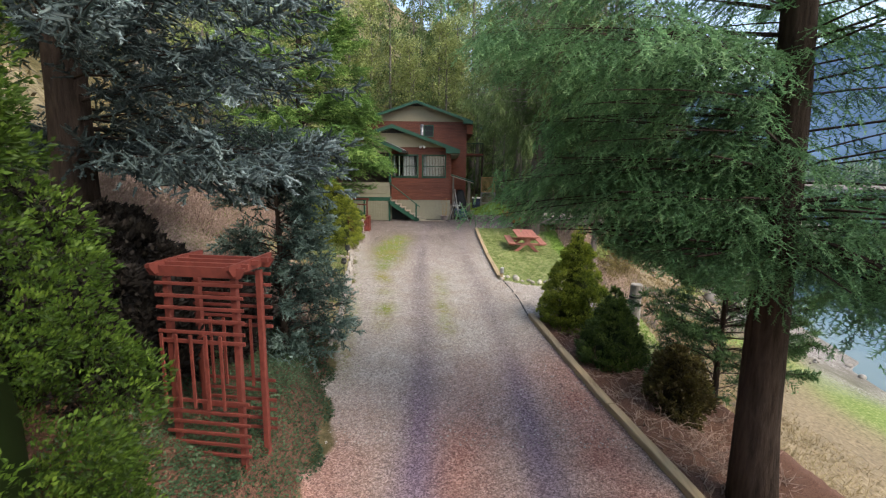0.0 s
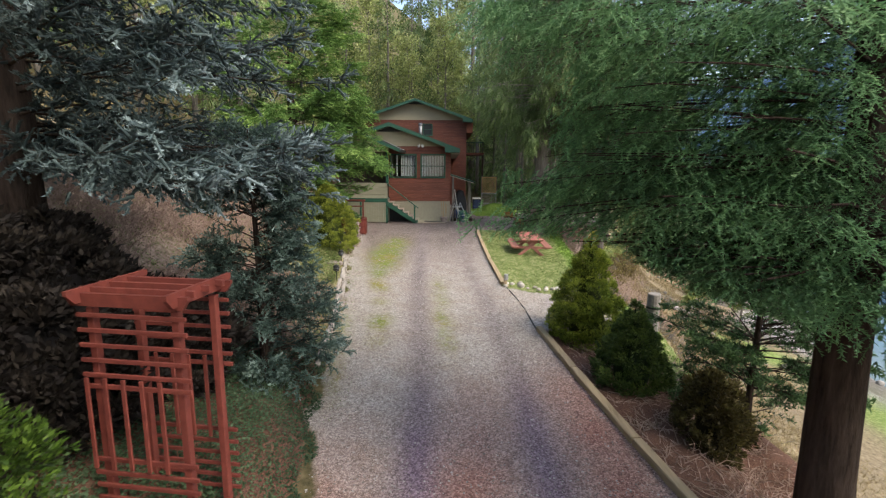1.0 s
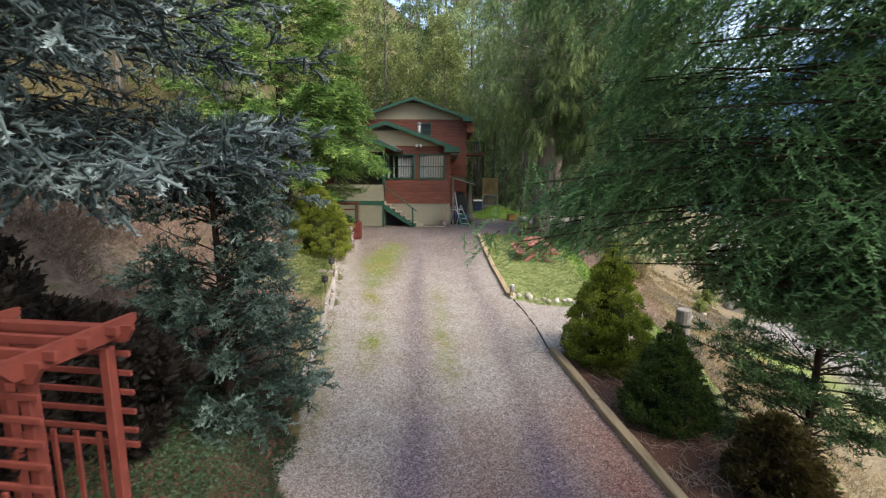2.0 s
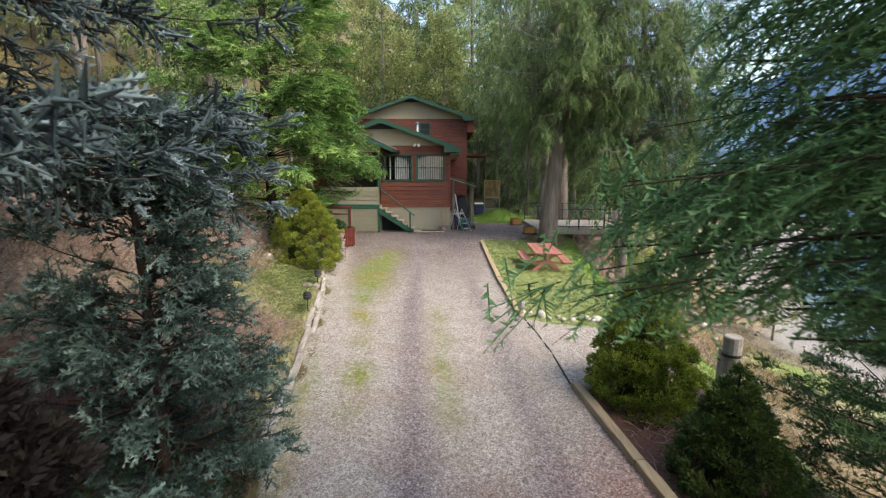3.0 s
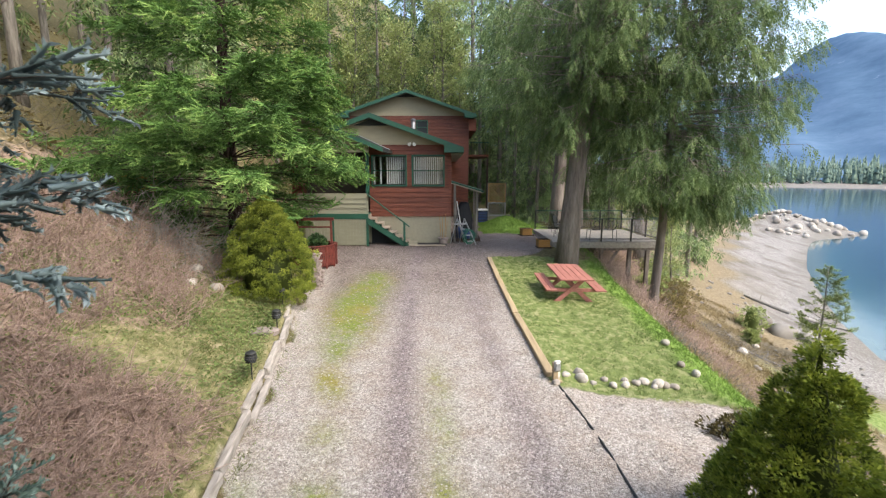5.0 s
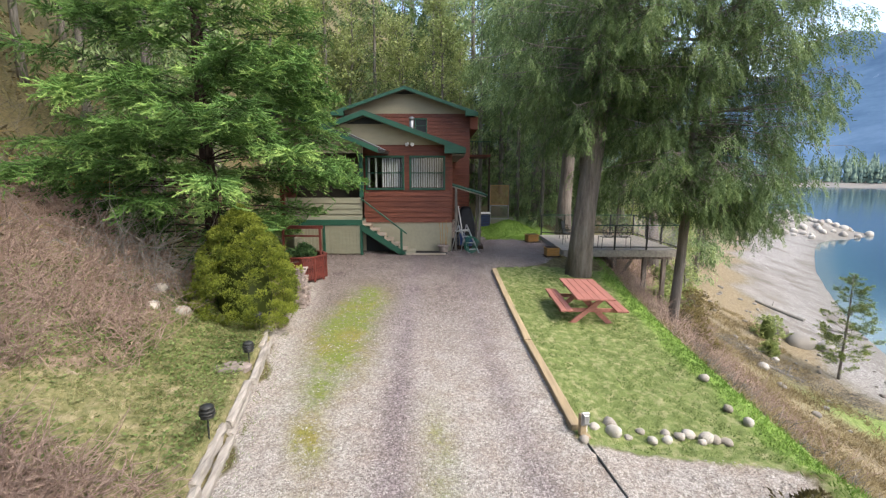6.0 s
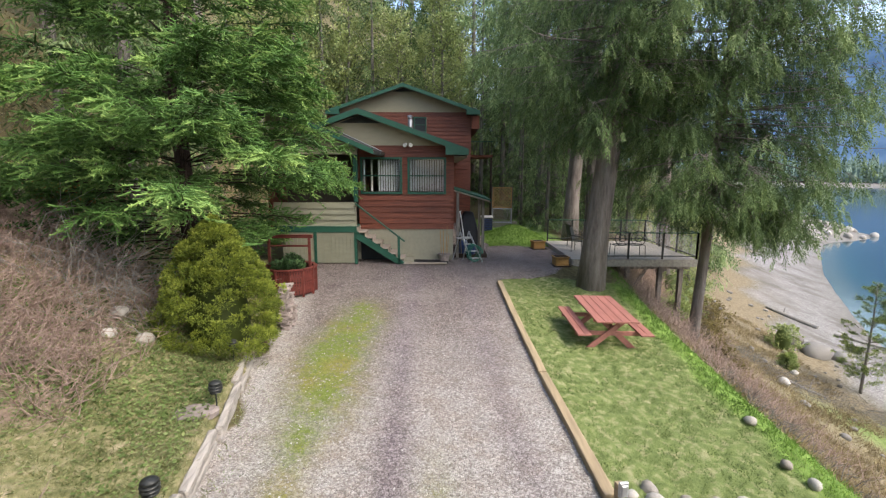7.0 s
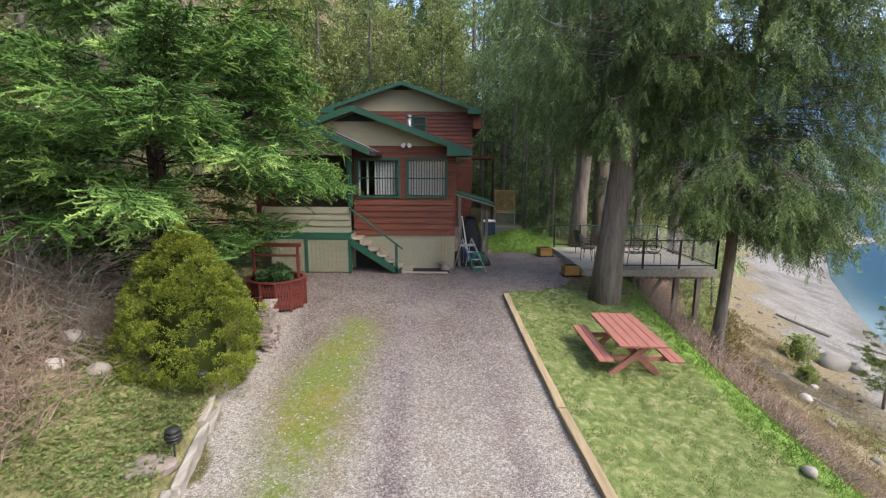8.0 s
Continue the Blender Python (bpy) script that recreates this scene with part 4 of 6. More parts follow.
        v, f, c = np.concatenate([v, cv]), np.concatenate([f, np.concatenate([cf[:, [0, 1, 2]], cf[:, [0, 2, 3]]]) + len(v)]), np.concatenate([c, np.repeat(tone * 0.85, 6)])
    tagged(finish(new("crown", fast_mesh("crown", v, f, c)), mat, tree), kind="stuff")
    tagged(finish(new("branchwood", fast_mesh("branchwood", np.concatenate(wv), np.concatenate(wf))), bark, tree), kind="stuff")
    return tree


def place(tree, x, y, z=None, turn=0.0, scale=1.0):
    z = float(height(x, y)) - 0.05 if z is None else z
    tree.matrix_world = pose(x, y, z, 0, 0, turn) @ Matrix.Diagonal((scale, scale, scale, 1))
    return tree


def shrub(name, label, seed, H, R, mat, shape="cone", n=5200, leaf=(0.07, 0.035), lumps=0.14, per=5, category="shrub", stem=True, clump=0.17, tiers=0.0):
    """A dense shrub: many rounded tufts of small upright sprays round a twiggy body, on a short stem."""
    rng = np.random.default_rng(seed)
    bush = thing(name, label, category)
    prof = {"cone": lambda t: (1 - t) ** 0.85 * np.minimum(1, 0.72 + 2.0 * t), "ball": lambda t: np.sqrt(np.clip(1 - (2 * t - 0.85) ** 2 / 1.35, 0.01, 1)),
            "spindle": lambda t: (1 - t ** 2.0) ** 0.8 * np.minimum(1, 0.86 + t),
            "egg": lambda t: np.sqrt(np.clip(1 - t ** 1.5, 0, 1)) * np.minimum(1, 0.82 + t), "dome": lambda t: np.sqrt(np.clip(1 - t ** 2.2, 0, 1)) * np.minimum(1, 0.8 + t), "column": lambda t: np.minimum(1, 0.75 + t) * np.sqrt(np.clip(1 - t ** 3.0, 0, 1))}[shape]
    cr = clump * min(1.0, 0.35 + 0.5 * R)
    k = int(np.clip(3.0 * 2 * math.pi * R * H * 0.6 / (cr * cr * math.pi), 14, 900))
    t = 1 - np.sqrt(rng.random(k)) if shape == "cone" else rng.random(k)
    a = rng.random(k) * 2 * math.pi
    lump = 1 + lumps * (0.8 * np.sin(3 * a + 9 * t + seed) + 0.6 * np.sin(7 * a - 17 * t + 2 * seed) + rng.normal(0, 0.45, k)) + tiers * np.sin(2 * math.pi * (5.5 * t ** 0.85) + 0.9 * np.sin(2 * a + seed))
    r = np.maximum(R * prof(t) * lump - 0.5 * cr, 0.0)
    C = np.stack([r * np.cos(a), r * np.sin(a), H * t * 0.97], -1)
    rad = cr * rng.uniform(0.6, 1.25, k) * np.minimum(1, 0.45 + prof(t))
    fresh_ = rng.random(k)
    w = rng.integers(0, k, n)
    out = np.stack([np.cos(a), np.sin(a), np.full(k, 0.55)], -1)[w]
    d = unit(rng.normal(0, 1, (n, 3)) + 0.75 * out)
    P = C[w] + d * (rad[w] * rng.uniform(0.45, 1.0, n) ** 0.6)[:, None] * [[1.15, 1.15, 0.75]]
    # light from above put into the tint: tuft tops lighter, undersides darker
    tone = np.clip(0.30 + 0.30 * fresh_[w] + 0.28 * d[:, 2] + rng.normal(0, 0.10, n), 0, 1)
    ni = np.repeat(np.arange(n), per)
    D = unit(d[ni] + 0.35 * out[ni] + rng.normal(0, 0.42, (len(ni), 3)) + [[0, 0, 0.25]])
    B = P[ni] + rng.normal(0, leaf[0] * 0.3, (len(ni), 3))
    B[:, 2] = np.maximum(B[:, 2], -0.1)
    v, f, c = leaves(B, D, leaf[0] * rng.uniform(0.6, 1.3, len(ni)), leaf[1] * rng.uniform(0.7, 1.2, len(ni)), np.clip(tone[ni] + rng.normal(0, 0.08, len(ni)), 0, 1), rng)
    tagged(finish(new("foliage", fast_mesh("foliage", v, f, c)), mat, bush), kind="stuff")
    # the inner twig body, at the darkest tint for shade between tufts
    k, m = 20, 12
    tt, aa = np.meshgrid(np.linspace(0.02, 0.97, m), np.linspace(0, 2 * math.pi, k, endpoint=False), indexing="ij")
    rr = np.maximum(0.6 * R * prof(tt) - cr * 0.5, 0.01)
    bv = np.stack([rr * np.cos(aa), rr * np.sin(aa), H * 0.94 * tt], -1).reshape(-1, 3)
    q = np.arange(m * k).reshape(m, k)
    fq = np.stack([q[:-1], np.roll(q, -1, 1)[:-1], np.roll(q, -1, 1)[1:], q[1:]], -1).reshape(-1, 4)
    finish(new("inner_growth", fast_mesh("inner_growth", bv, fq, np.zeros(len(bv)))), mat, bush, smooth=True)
    if stem:
        part("stem", tube([(0, 0, -0.15), (0, 0, 0.3 * H)], [0.05, 0.03], 8), BARK_SPRUCE, bush)
    return bush


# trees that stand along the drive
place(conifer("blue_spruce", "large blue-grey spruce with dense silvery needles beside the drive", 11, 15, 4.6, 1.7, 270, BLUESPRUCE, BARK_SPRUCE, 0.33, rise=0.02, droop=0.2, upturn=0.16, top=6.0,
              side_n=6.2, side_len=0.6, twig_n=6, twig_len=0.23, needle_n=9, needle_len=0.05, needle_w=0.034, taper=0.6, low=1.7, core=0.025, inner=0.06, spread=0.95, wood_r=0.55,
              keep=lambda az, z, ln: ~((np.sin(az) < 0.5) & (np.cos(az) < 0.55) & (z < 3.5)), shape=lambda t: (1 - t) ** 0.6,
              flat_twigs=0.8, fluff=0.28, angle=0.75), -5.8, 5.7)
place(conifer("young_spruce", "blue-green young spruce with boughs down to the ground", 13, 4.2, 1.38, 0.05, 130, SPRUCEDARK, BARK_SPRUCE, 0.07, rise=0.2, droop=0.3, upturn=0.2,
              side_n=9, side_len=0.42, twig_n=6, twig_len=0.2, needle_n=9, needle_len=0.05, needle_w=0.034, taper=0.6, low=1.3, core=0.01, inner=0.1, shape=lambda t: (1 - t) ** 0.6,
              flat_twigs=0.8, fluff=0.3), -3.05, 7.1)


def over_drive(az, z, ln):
    """Shortens the boughs to keep the camera's way over the drive free."""
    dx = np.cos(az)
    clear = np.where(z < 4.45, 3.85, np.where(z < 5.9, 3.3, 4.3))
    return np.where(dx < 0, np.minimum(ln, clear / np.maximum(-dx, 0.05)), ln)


def camera_clearance(P):
    """Where the fir's foliage is cut away for the camera's path and view."""
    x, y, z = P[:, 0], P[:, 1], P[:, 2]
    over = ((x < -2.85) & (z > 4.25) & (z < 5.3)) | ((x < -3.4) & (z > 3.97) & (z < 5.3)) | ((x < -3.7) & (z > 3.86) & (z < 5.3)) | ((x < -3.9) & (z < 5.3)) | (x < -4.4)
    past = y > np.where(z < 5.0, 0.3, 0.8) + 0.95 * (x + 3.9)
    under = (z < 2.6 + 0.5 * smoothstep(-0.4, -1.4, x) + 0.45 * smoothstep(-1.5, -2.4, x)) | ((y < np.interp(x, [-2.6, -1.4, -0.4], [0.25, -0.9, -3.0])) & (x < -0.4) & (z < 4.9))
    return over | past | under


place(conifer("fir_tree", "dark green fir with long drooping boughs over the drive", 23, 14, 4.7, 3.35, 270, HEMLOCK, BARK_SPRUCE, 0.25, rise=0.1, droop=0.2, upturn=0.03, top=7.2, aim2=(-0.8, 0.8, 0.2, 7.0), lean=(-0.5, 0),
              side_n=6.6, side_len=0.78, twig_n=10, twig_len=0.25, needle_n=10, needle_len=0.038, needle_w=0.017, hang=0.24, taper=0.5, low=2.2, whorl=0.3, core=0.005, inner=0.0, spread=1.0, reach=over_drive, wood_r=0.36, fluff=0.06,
              aim=(math.pi - 0.2, 0.26, 0.55), shape=lambda t: (1 - t) ** 0.5, flat_twigs=0.25, flat=0.65, avoid=camera_clearance,
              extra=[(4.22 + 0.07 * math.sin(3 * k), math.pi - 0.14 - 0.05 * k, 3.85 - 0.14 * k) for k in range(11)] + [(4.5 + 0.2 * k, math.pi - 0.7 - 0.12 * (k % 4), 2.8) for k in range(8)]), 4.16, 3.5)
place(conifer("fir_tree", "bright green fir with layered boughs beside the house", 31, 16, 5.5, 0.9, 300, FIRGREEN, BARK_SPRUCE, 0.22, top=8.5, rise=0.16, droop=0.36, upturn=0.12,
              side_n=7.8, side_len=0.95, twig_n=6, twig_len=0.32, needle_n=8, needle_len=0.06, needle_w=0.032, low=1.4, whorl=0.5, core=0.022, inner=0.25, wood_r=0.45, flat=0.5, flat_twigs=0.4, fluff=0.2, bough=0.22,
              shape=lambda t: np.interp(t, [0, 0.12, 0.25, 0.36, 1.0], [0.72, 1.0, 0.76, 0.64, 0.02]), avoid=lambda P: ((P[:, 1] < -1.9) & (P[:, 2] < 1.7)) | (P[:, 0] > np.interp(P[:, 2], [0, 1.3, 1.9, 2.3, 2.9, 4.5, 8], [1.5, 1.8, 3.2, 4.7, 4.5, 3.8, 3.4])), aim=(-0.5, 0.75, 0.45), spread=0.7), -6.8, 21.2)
cedar_args = dict(rise=0.05, droop=0.42, upturn=0.25, side_n=5.0, side_len=0.8, twig_n=6, twig_len=0.44, needle_n=10, needle_len=0.10, needle_w=0.028, hang=0.55, style="leaf", inner=0.06, top=12)
place(conifer("cedar_tree", "tall cedar with thick grey-brown trunk and drooping sprays", 41, 22, 4.9, 5.4, 225, CEDARLEAF, BARK_CEDAR, 0.385, lean=(1.75, 0.2), taper=0.45, low=1.5, aim=(-1.3, 1.0, 0.35), **cedar_args), 4.72, 23.4)
place(conifer("cedar_tree", "slender cedar with hanging sprays on the lake slope", 43, 19, 4.4, 4.6, 250, CEDARLEAF, BARK_CEDAR, 0.16, lean=(0.6, 0), taper=0.4, low=1.5, aim=(-0.5, 1.0, 0.4), avoid=lambda P: (P[:, 0] < -0.5) & (P[:, 2] < 4.3), **cedar_args), 8.0, 23.1)
place(conifer("cedar_tree", "cedar with hanging sprays behind the lake deck", 47, 21, 4.2, 6.0, 100, CEDARLEAF, BARK_CEDAR, 0.36, lean=(0.8, 0), taper=0.45, low=1.2, **cedar_args), 6.2, 31.6)
for x, y, turn in ((11.3, 32.5, 130), (7.6, 32.6, 215)):
    copy_thing(bpy.data.objects["cedar_tree.002"], pose(x, y, float(height(x, y)) - 0.1, 0, 0, turn))
place(conifer("young_pine", "slim young pine with thin open whorls", 61, 6.2, 1.9, 0.3, 150, PINE, BARK_SPRUCE, 0.055, rise=0.25, droop=0.12, upturn=0.1, side_n=9, side_len=0.42, twig_n=7, twig_len=0.18,
              needle_n=6, needle_len=0.085, needle_w=0.03, taper=0.8, low=1.1, inner=0.25), 5.9, 7.4)
place(conifer("young_pine", "small open pine sapling on the beach slope", 62, 5.4, 1.5, 0.5, 60, SAPLING, BARK_GREY, 0.06, rise=0.35, droop=0.1, upturn=0.15, side_n=7, side_len=0.4, twig_n=6, twig_len=0.2,
              needle_n=8, needle_len=0.10, needle_w=0.03, taper=0.8, low=1.0, inner=0.2), 19.85, 29.65)

# shrubs
RUSTMOSS = foliage("rust_moss", (0.10, 0.05, 0.012), (0.24, 0.13, 0.03), (0.42, 0.27, 0.07), 1.0)
place(shrub("moss_mound", "low rust-orange mossy mound on the hillside", 58, 0.5, 1.0, RUSTMOSS, "dome", 1500, (0.08, 0.05), 0.3, 4, "moss", False), -10.9, 21.6)
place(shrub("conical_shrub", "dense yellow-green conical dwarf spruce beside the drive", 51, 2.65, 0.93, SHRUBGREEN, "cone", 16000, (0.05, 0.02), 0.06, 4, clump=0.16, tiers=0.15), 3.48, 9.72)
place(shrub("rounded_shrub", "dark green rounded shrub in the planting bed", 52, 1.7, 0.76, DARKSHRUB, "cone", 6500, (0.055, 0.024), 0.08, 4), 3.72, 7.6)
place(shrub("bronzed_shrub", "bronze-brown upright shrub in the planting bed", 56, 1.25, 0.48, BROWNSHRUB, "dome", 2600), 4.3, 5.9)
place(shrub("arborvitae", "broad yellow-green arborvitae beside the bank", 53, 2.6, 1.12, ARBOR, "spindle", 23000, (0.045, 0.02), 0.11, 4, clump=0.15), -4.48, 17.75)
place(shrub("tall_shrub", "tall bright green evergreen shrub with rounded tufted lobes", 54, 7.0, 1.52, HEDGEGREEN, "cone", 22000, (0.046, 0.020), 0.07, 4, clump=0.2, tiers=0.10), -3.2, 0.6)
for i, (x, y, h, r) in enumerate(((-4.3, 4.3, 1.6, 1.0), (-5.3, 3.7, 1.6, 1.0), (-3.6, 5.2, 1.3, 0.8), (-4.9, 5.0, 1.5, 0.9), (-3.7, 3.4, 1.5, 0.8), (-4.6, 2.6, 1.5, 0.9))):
    place(shrub("shaded_shrub", "leafy shrub coloured blackish for the deep shade of the spruce", 57 + i, h, r, BLACKSHRUB, "dome", 2200, (0.10, 0.05), 0.2), x, y)



# ---------------------------------------------------------------- woods round the place
def broadleaf(seed, H, R, n, leaf, label):
    """A slender spring-leaved tree: stem, forked limbs and a loose crown of leaf clumps."""
    rng = np.random.default_rng(seed)
    tree = thing("birch_tree", label, "tree", group="woods behind the house")
    zs = np.linspace(0, H, 8)
    bend = [(0.25 * math.sin(z * 0.4 + seed), 0.25 * math.cos(z * 0.33 + seed), z) for z in zs]
    part("trunk", tube(bend, [0.16 * (1 - z / H) ** 0.8 + 0.015 for z in zs], 8), BARK_GREY, tree, smooth=True)
    m = 70
    z = H * (0.22 + 0.76 * rng.random(m))
    az = rng.random(m) * 6.283
    ln = R * (0.35 + 0.65 * np.sin(np.clip((1.05 - z / H) * 2.6, 0, 1.57))) * rng.uniform(0.5, 1.1, m)
    base = np.stack([0.25 * np.sin(z * 0.4 + seed), 0.25 * np.cos(z * 0.33 + seed), z], -1)
    P = limb_points(base, az, ln, np.full(m, 0.75), np.full(m, 0.15), 0.0, 7, 0.3, rng)
    A, B = P[:, :-1].reshape(-1, 3), P[:, 1:].reshape(-1, 3)
    r = np.tile(np.linspace(0.03, 0.006, 7), (m, 1))
    v, f = sticks(A, B, r[:, :-1].ravel(), r[:, 1:].ravel())
    tagged(finish(new("branchwood", fast_mesh("branchwood", v, f)), BARK_GREY, tree), kind="stuff")
    w = rng.integers(0, m, n // 6)
    C, T = along(P, w, 0.25 + 0.75 * rng.random(len(w)))
    C = C + rng.normal(0, 0.22, C.shape)
    tone = rng.random(len(w))
    ni = np.repeat(np.arange(len(w)), 6)
    v, f, c = leaves(C[ni] + rng.normal(0, 0.22, (len(ni), 3)), unit(rng.normal(0, 1, (len(ni), 3)) + [[0, 0, -0.2]]), leaf * rng.uniform(0.6, 1.3, len(ni)), leaf * 0.6 * rng.uniform(0.6, 1.3, len(ni)),
                     np.clip(0.7 * tone[ni] + 0.3 * rng.random(len(ni)), 0, 1), rng)
    tagged(finish(new("crown", fast_mesh("crown", v, f, c)), SPRINGLEAF, tree), kind="stuff")
    return tree


wood_args = dict(rise=0.05, droop=0.3, upturn=0.1, side_n=2.2, side_len=1.2, twig_n=3, twig_len=0.85, needle_n=4, needle_len=0.45, needle_w=0.11, hang=0.4, style="leaf", inner=0.15, twiggy=False, group="woods behind the house")
kinds = [conifer("forest_conifer", "tall dark green forest conifer behind the house", 71, 24, 3.6, 1.5, 80, WOODGREEN, BARK_GREY, 0.26, taper=0.8, **wood_args),
         conifer("forest_conifer", "tall forest cedar with hanging grey-green sprays", 72, 21, 3.4, 1.0, 80, CEDARLEAF, BARK_GREY, 0.24, taper=0.7, **wood_args),
         conifer("forest_conifer", "tall bare-stemmed forest conifer with a high crown", 73, 26, 3.0, 8.0, 60, WOODGREEN, BARK_GREY, 0.24, taper=0.7, **wood_args),
         broadleaf(74, 19, 3.0, 6000, 0.22, "slender birch with fresh yellow-green spring leaves"),
         broadleaf(75, 16, 2.6, 5000, 0.21, "young birch with fresh pale green spring leaves")]
for k, (tree, spot) in enumerate(zip(kinds, ((-11, 54), (5.5, 53), (7.4, 40.5), (-6.5, 57), (-14, 47)))):
    place(tree, *spot, turn=40 * k)
rng_w = np.random.default_rng(5)
spots = []


def free_spot(x, y, gap):
    if any((x - a) ** 2 + (y - b) ** 2 < gap * gap for a, b in spots):
        return False
    spots.append((x, y))
    return True


def sow(n, x0, x1, y0, y1, gap, pick, low=0.8, high=1.2):
    made = 0
    for _ in range(n * 12):
        if made >= n:
            break
        x, y = rng_w.uniform(x0, x1), rng_w.uniform(y0, y1)
        if free_spot(x, y, gap):
            src = kinds[pick[rng_w.integers(len(pick))]]
            k = rng_w.uniform(low, high)
            copy_thing(src, pose(x, y, float(height(x, y)) - 0.1, 0, 0, rng_w.uniform(0, 360)) @ Matrix.Diagonal((k, k, k, 1))).scale = (k, k, k)
            made += 1


sow(24, -17, 2, 51, 64, 2.2, (3, 4, 3, 4, 1))
sow(13, 3, 14, 50, 66, 2.6, (0, 1, 1, 2, 3))
sow(9, 5.5, 12, 36, 48, 2.0, (2, 2, 1))
sow(16, 5.2, 14, 34, 50, 1.5, (1, 0), 0.28, 0.5)
for k, x, y, turn, size in ((0, 4.9, 38.2, 10, 0.34), (1, 5.7, 36.6, 90, 0.3), (0, 6.6, 38.6, 200, 0.36), (1, 5.2, 41.0, 300, 0.42), (0, 7.4, 35.9, 45, 0.28), (1, 8.6, 36.8, 160, 0.4)):
    copy_thing(kinds[k], pose(x, y, float(height(x, y)) - 0.1, 0, 0, turn) @ Matrix.Diagonal((size, size, size, 1))).scale = (size, size, size)
sow(12, -32, -13, 26, 52, 3.2, (2, 2, 3, 0, 4))
sow(13, -30, 12, 66, 84, 3.0, (3, 1, 3, 0))
sow(8, -6, 9, 58, 74, 2.2, (0, 1, 3), 1.2, 1.5)
sow(7, 12, 26, 44, 75, 3.2, (1, 0, 3), 0.6, 0.9)
sow(16, -24, -11, 13, 30, 2.3, (2, 0, 4, 1), 0.5, 0.9)
sow(5, -30, -17, -6, 9, 3.0, (0, 1, 2))
# unseen trees added behind the drive's near end to cast its shade
sow(2, 9, 16, -20, -10, 2.6, (0, 0, 1))
sow(5, -16, -5, -18, -5, 2.8, (0, 1))


# ---------------------------------------------------------------- ground growth
def growth(name, label, seed, n, where, mat, length, width, lean=0.5, style="blade", category="grass"):
    """Loose blades, leaves or dry stalks over a stretch of ground."""
    rng = np.random.default_rng(seed)
    x, y, keep_ = where(rng, n)
    x, y = x[keep_], y[keep_]
    m = len(x)
    P = np.stack([x, y, height(x, y) - 0.005], -1)
    D = unit(np.stack([rng.normal(0, lean, m), rng.normal(0, lean, m), np.ones(m)], -1))
    L = length * rng.uniform(0.5, 1.4, m)
    patch = 0.5 + 0.5 * np.sin(x * 2.1 + 1.3 * np.sin(y * 1.7)) * np.sin(y * 1.6 + np.sin(x * 2.9))
    tone = np.clip(0.45 * patch + 0.55 * rng.random(m), 0, 1)
    if style == "leaf":
        P[:, 2] += rng.uniform(0.0, length * 1.5, m)
        D = unit(rng.normal(0, 1, (m, 3)) * [[1, 1, 0.35]])
        v, f, c = leaves(P, D, L, width * rng.uniform(0.7, 1.3, m), tone, rng, np.tile([[0, 0, 1.0]], (m, 1)))
    else:
        v, f, c = blades(P, D, L, np.full(m, width), tone, rng, 0.25)
    ob = finish(new(name, fast_mesh(name, v, f, c)), mat)
    return tagged(ob, label, category, kind="stuff")


def in_box(x0, x1, y0, y1, test):
    def where(rng, n):
        x, y = rng.uniform(x0, x1, n), rng.uniform(y0, y1, n)
        return x, y, test(x, y, rng)
    return where


growth("lawn_grass", "short patchy green lawn grass", 201, 75000, in_box(1.8, 6.2, 13.3, 24.3, lambda x, y, r: (x > drive_right(y) + 0.1) & (x < shore_edge(y) + 0.3) & (y + 0.1 * (x - 2) > 13.5) & (y + 0.15 * (x - 2) < 24.3)), GRASSBLADE, 0.045, 0.010)
growth("slope_grass", "taller fresh green grass along the lawn edge", 202, 40000, in_box(4.4, 8, 9.5, 26, lambda x, y, r: np.abs(x - shore_edge(y) - 0.36 + 0.1 * np.sin(2 * y)) < 0.38 * r.random(len(x)) + 0.16), FRESHBLADE, 0.13, 0.014)
growth("dry_grass", "pale dry grass on the beach slope", 203, 90000, in_box(5.0, 15, 8, 36, lambda x, y, r: (x > shore_edge(y) + 0.75 + 0.3 * r.random(len(x))) & (x < shore_edge(y) + 9.0 * r.random(len(x)) ** 0.7)), DRYGRASS, 0.24, 0.022, 0.7)
growth("bank_grass", "dry and greening grass over the uphill bank", 204, 100000, in_box(-8.5, -2.6, 8.5, 19.5, lambda x, y, r: (x < drive_left(y) - 0.2) & ((y > 13.4) | (r.random(len(x)) < 0.35))), BANKBLADE, 0.10, 0.014, 0.9)
growth("bank_leaves", "low green leafy growth on the bank", 207, 44000, in_box(-7.5, -2.9, 9, 19, lambda x, y, r: (x < drive_left(y) - 0.25) & (np.sin(x * 1.9 + y) + np.sin(y * 2.3 - x) + 1.1 * r.normal(0, 1, len(x)) - 1.2 * (y < 13.2) + 0.7 * (y > 14.5) > -0.1)), BANKLEAF, 0.06, 0.042, 0.5, "leaf", "plants")
growth("hill_undergrowth", "brown and green undergrowth on the wooded hillside", 208, 24000, in_box(-26, -8, 8, 48, lambda x, y, r: np.sin(x * 0.9) + np.sin(y * 0.7 + x * 0.4) + r.normal(0, 1, len(x)) > 0.2), UNDERGROWTH, 0.22, 0.10, 0.5, "leaf", "undergrowth")
growth("ground_cover", "low grey-green leafy ground cover by the arbour", 205, 62000, in_box(-4.2, -1.3, 0.5, 9.0, lambda x, y, r: (x < drive_left(y) - 0.02 + 0.10 * np.sin(y * 5)) & (x > drive_left(y) - 2.2)), IVY, 0.045, 0.03, 0.5, "leaf", "plants")
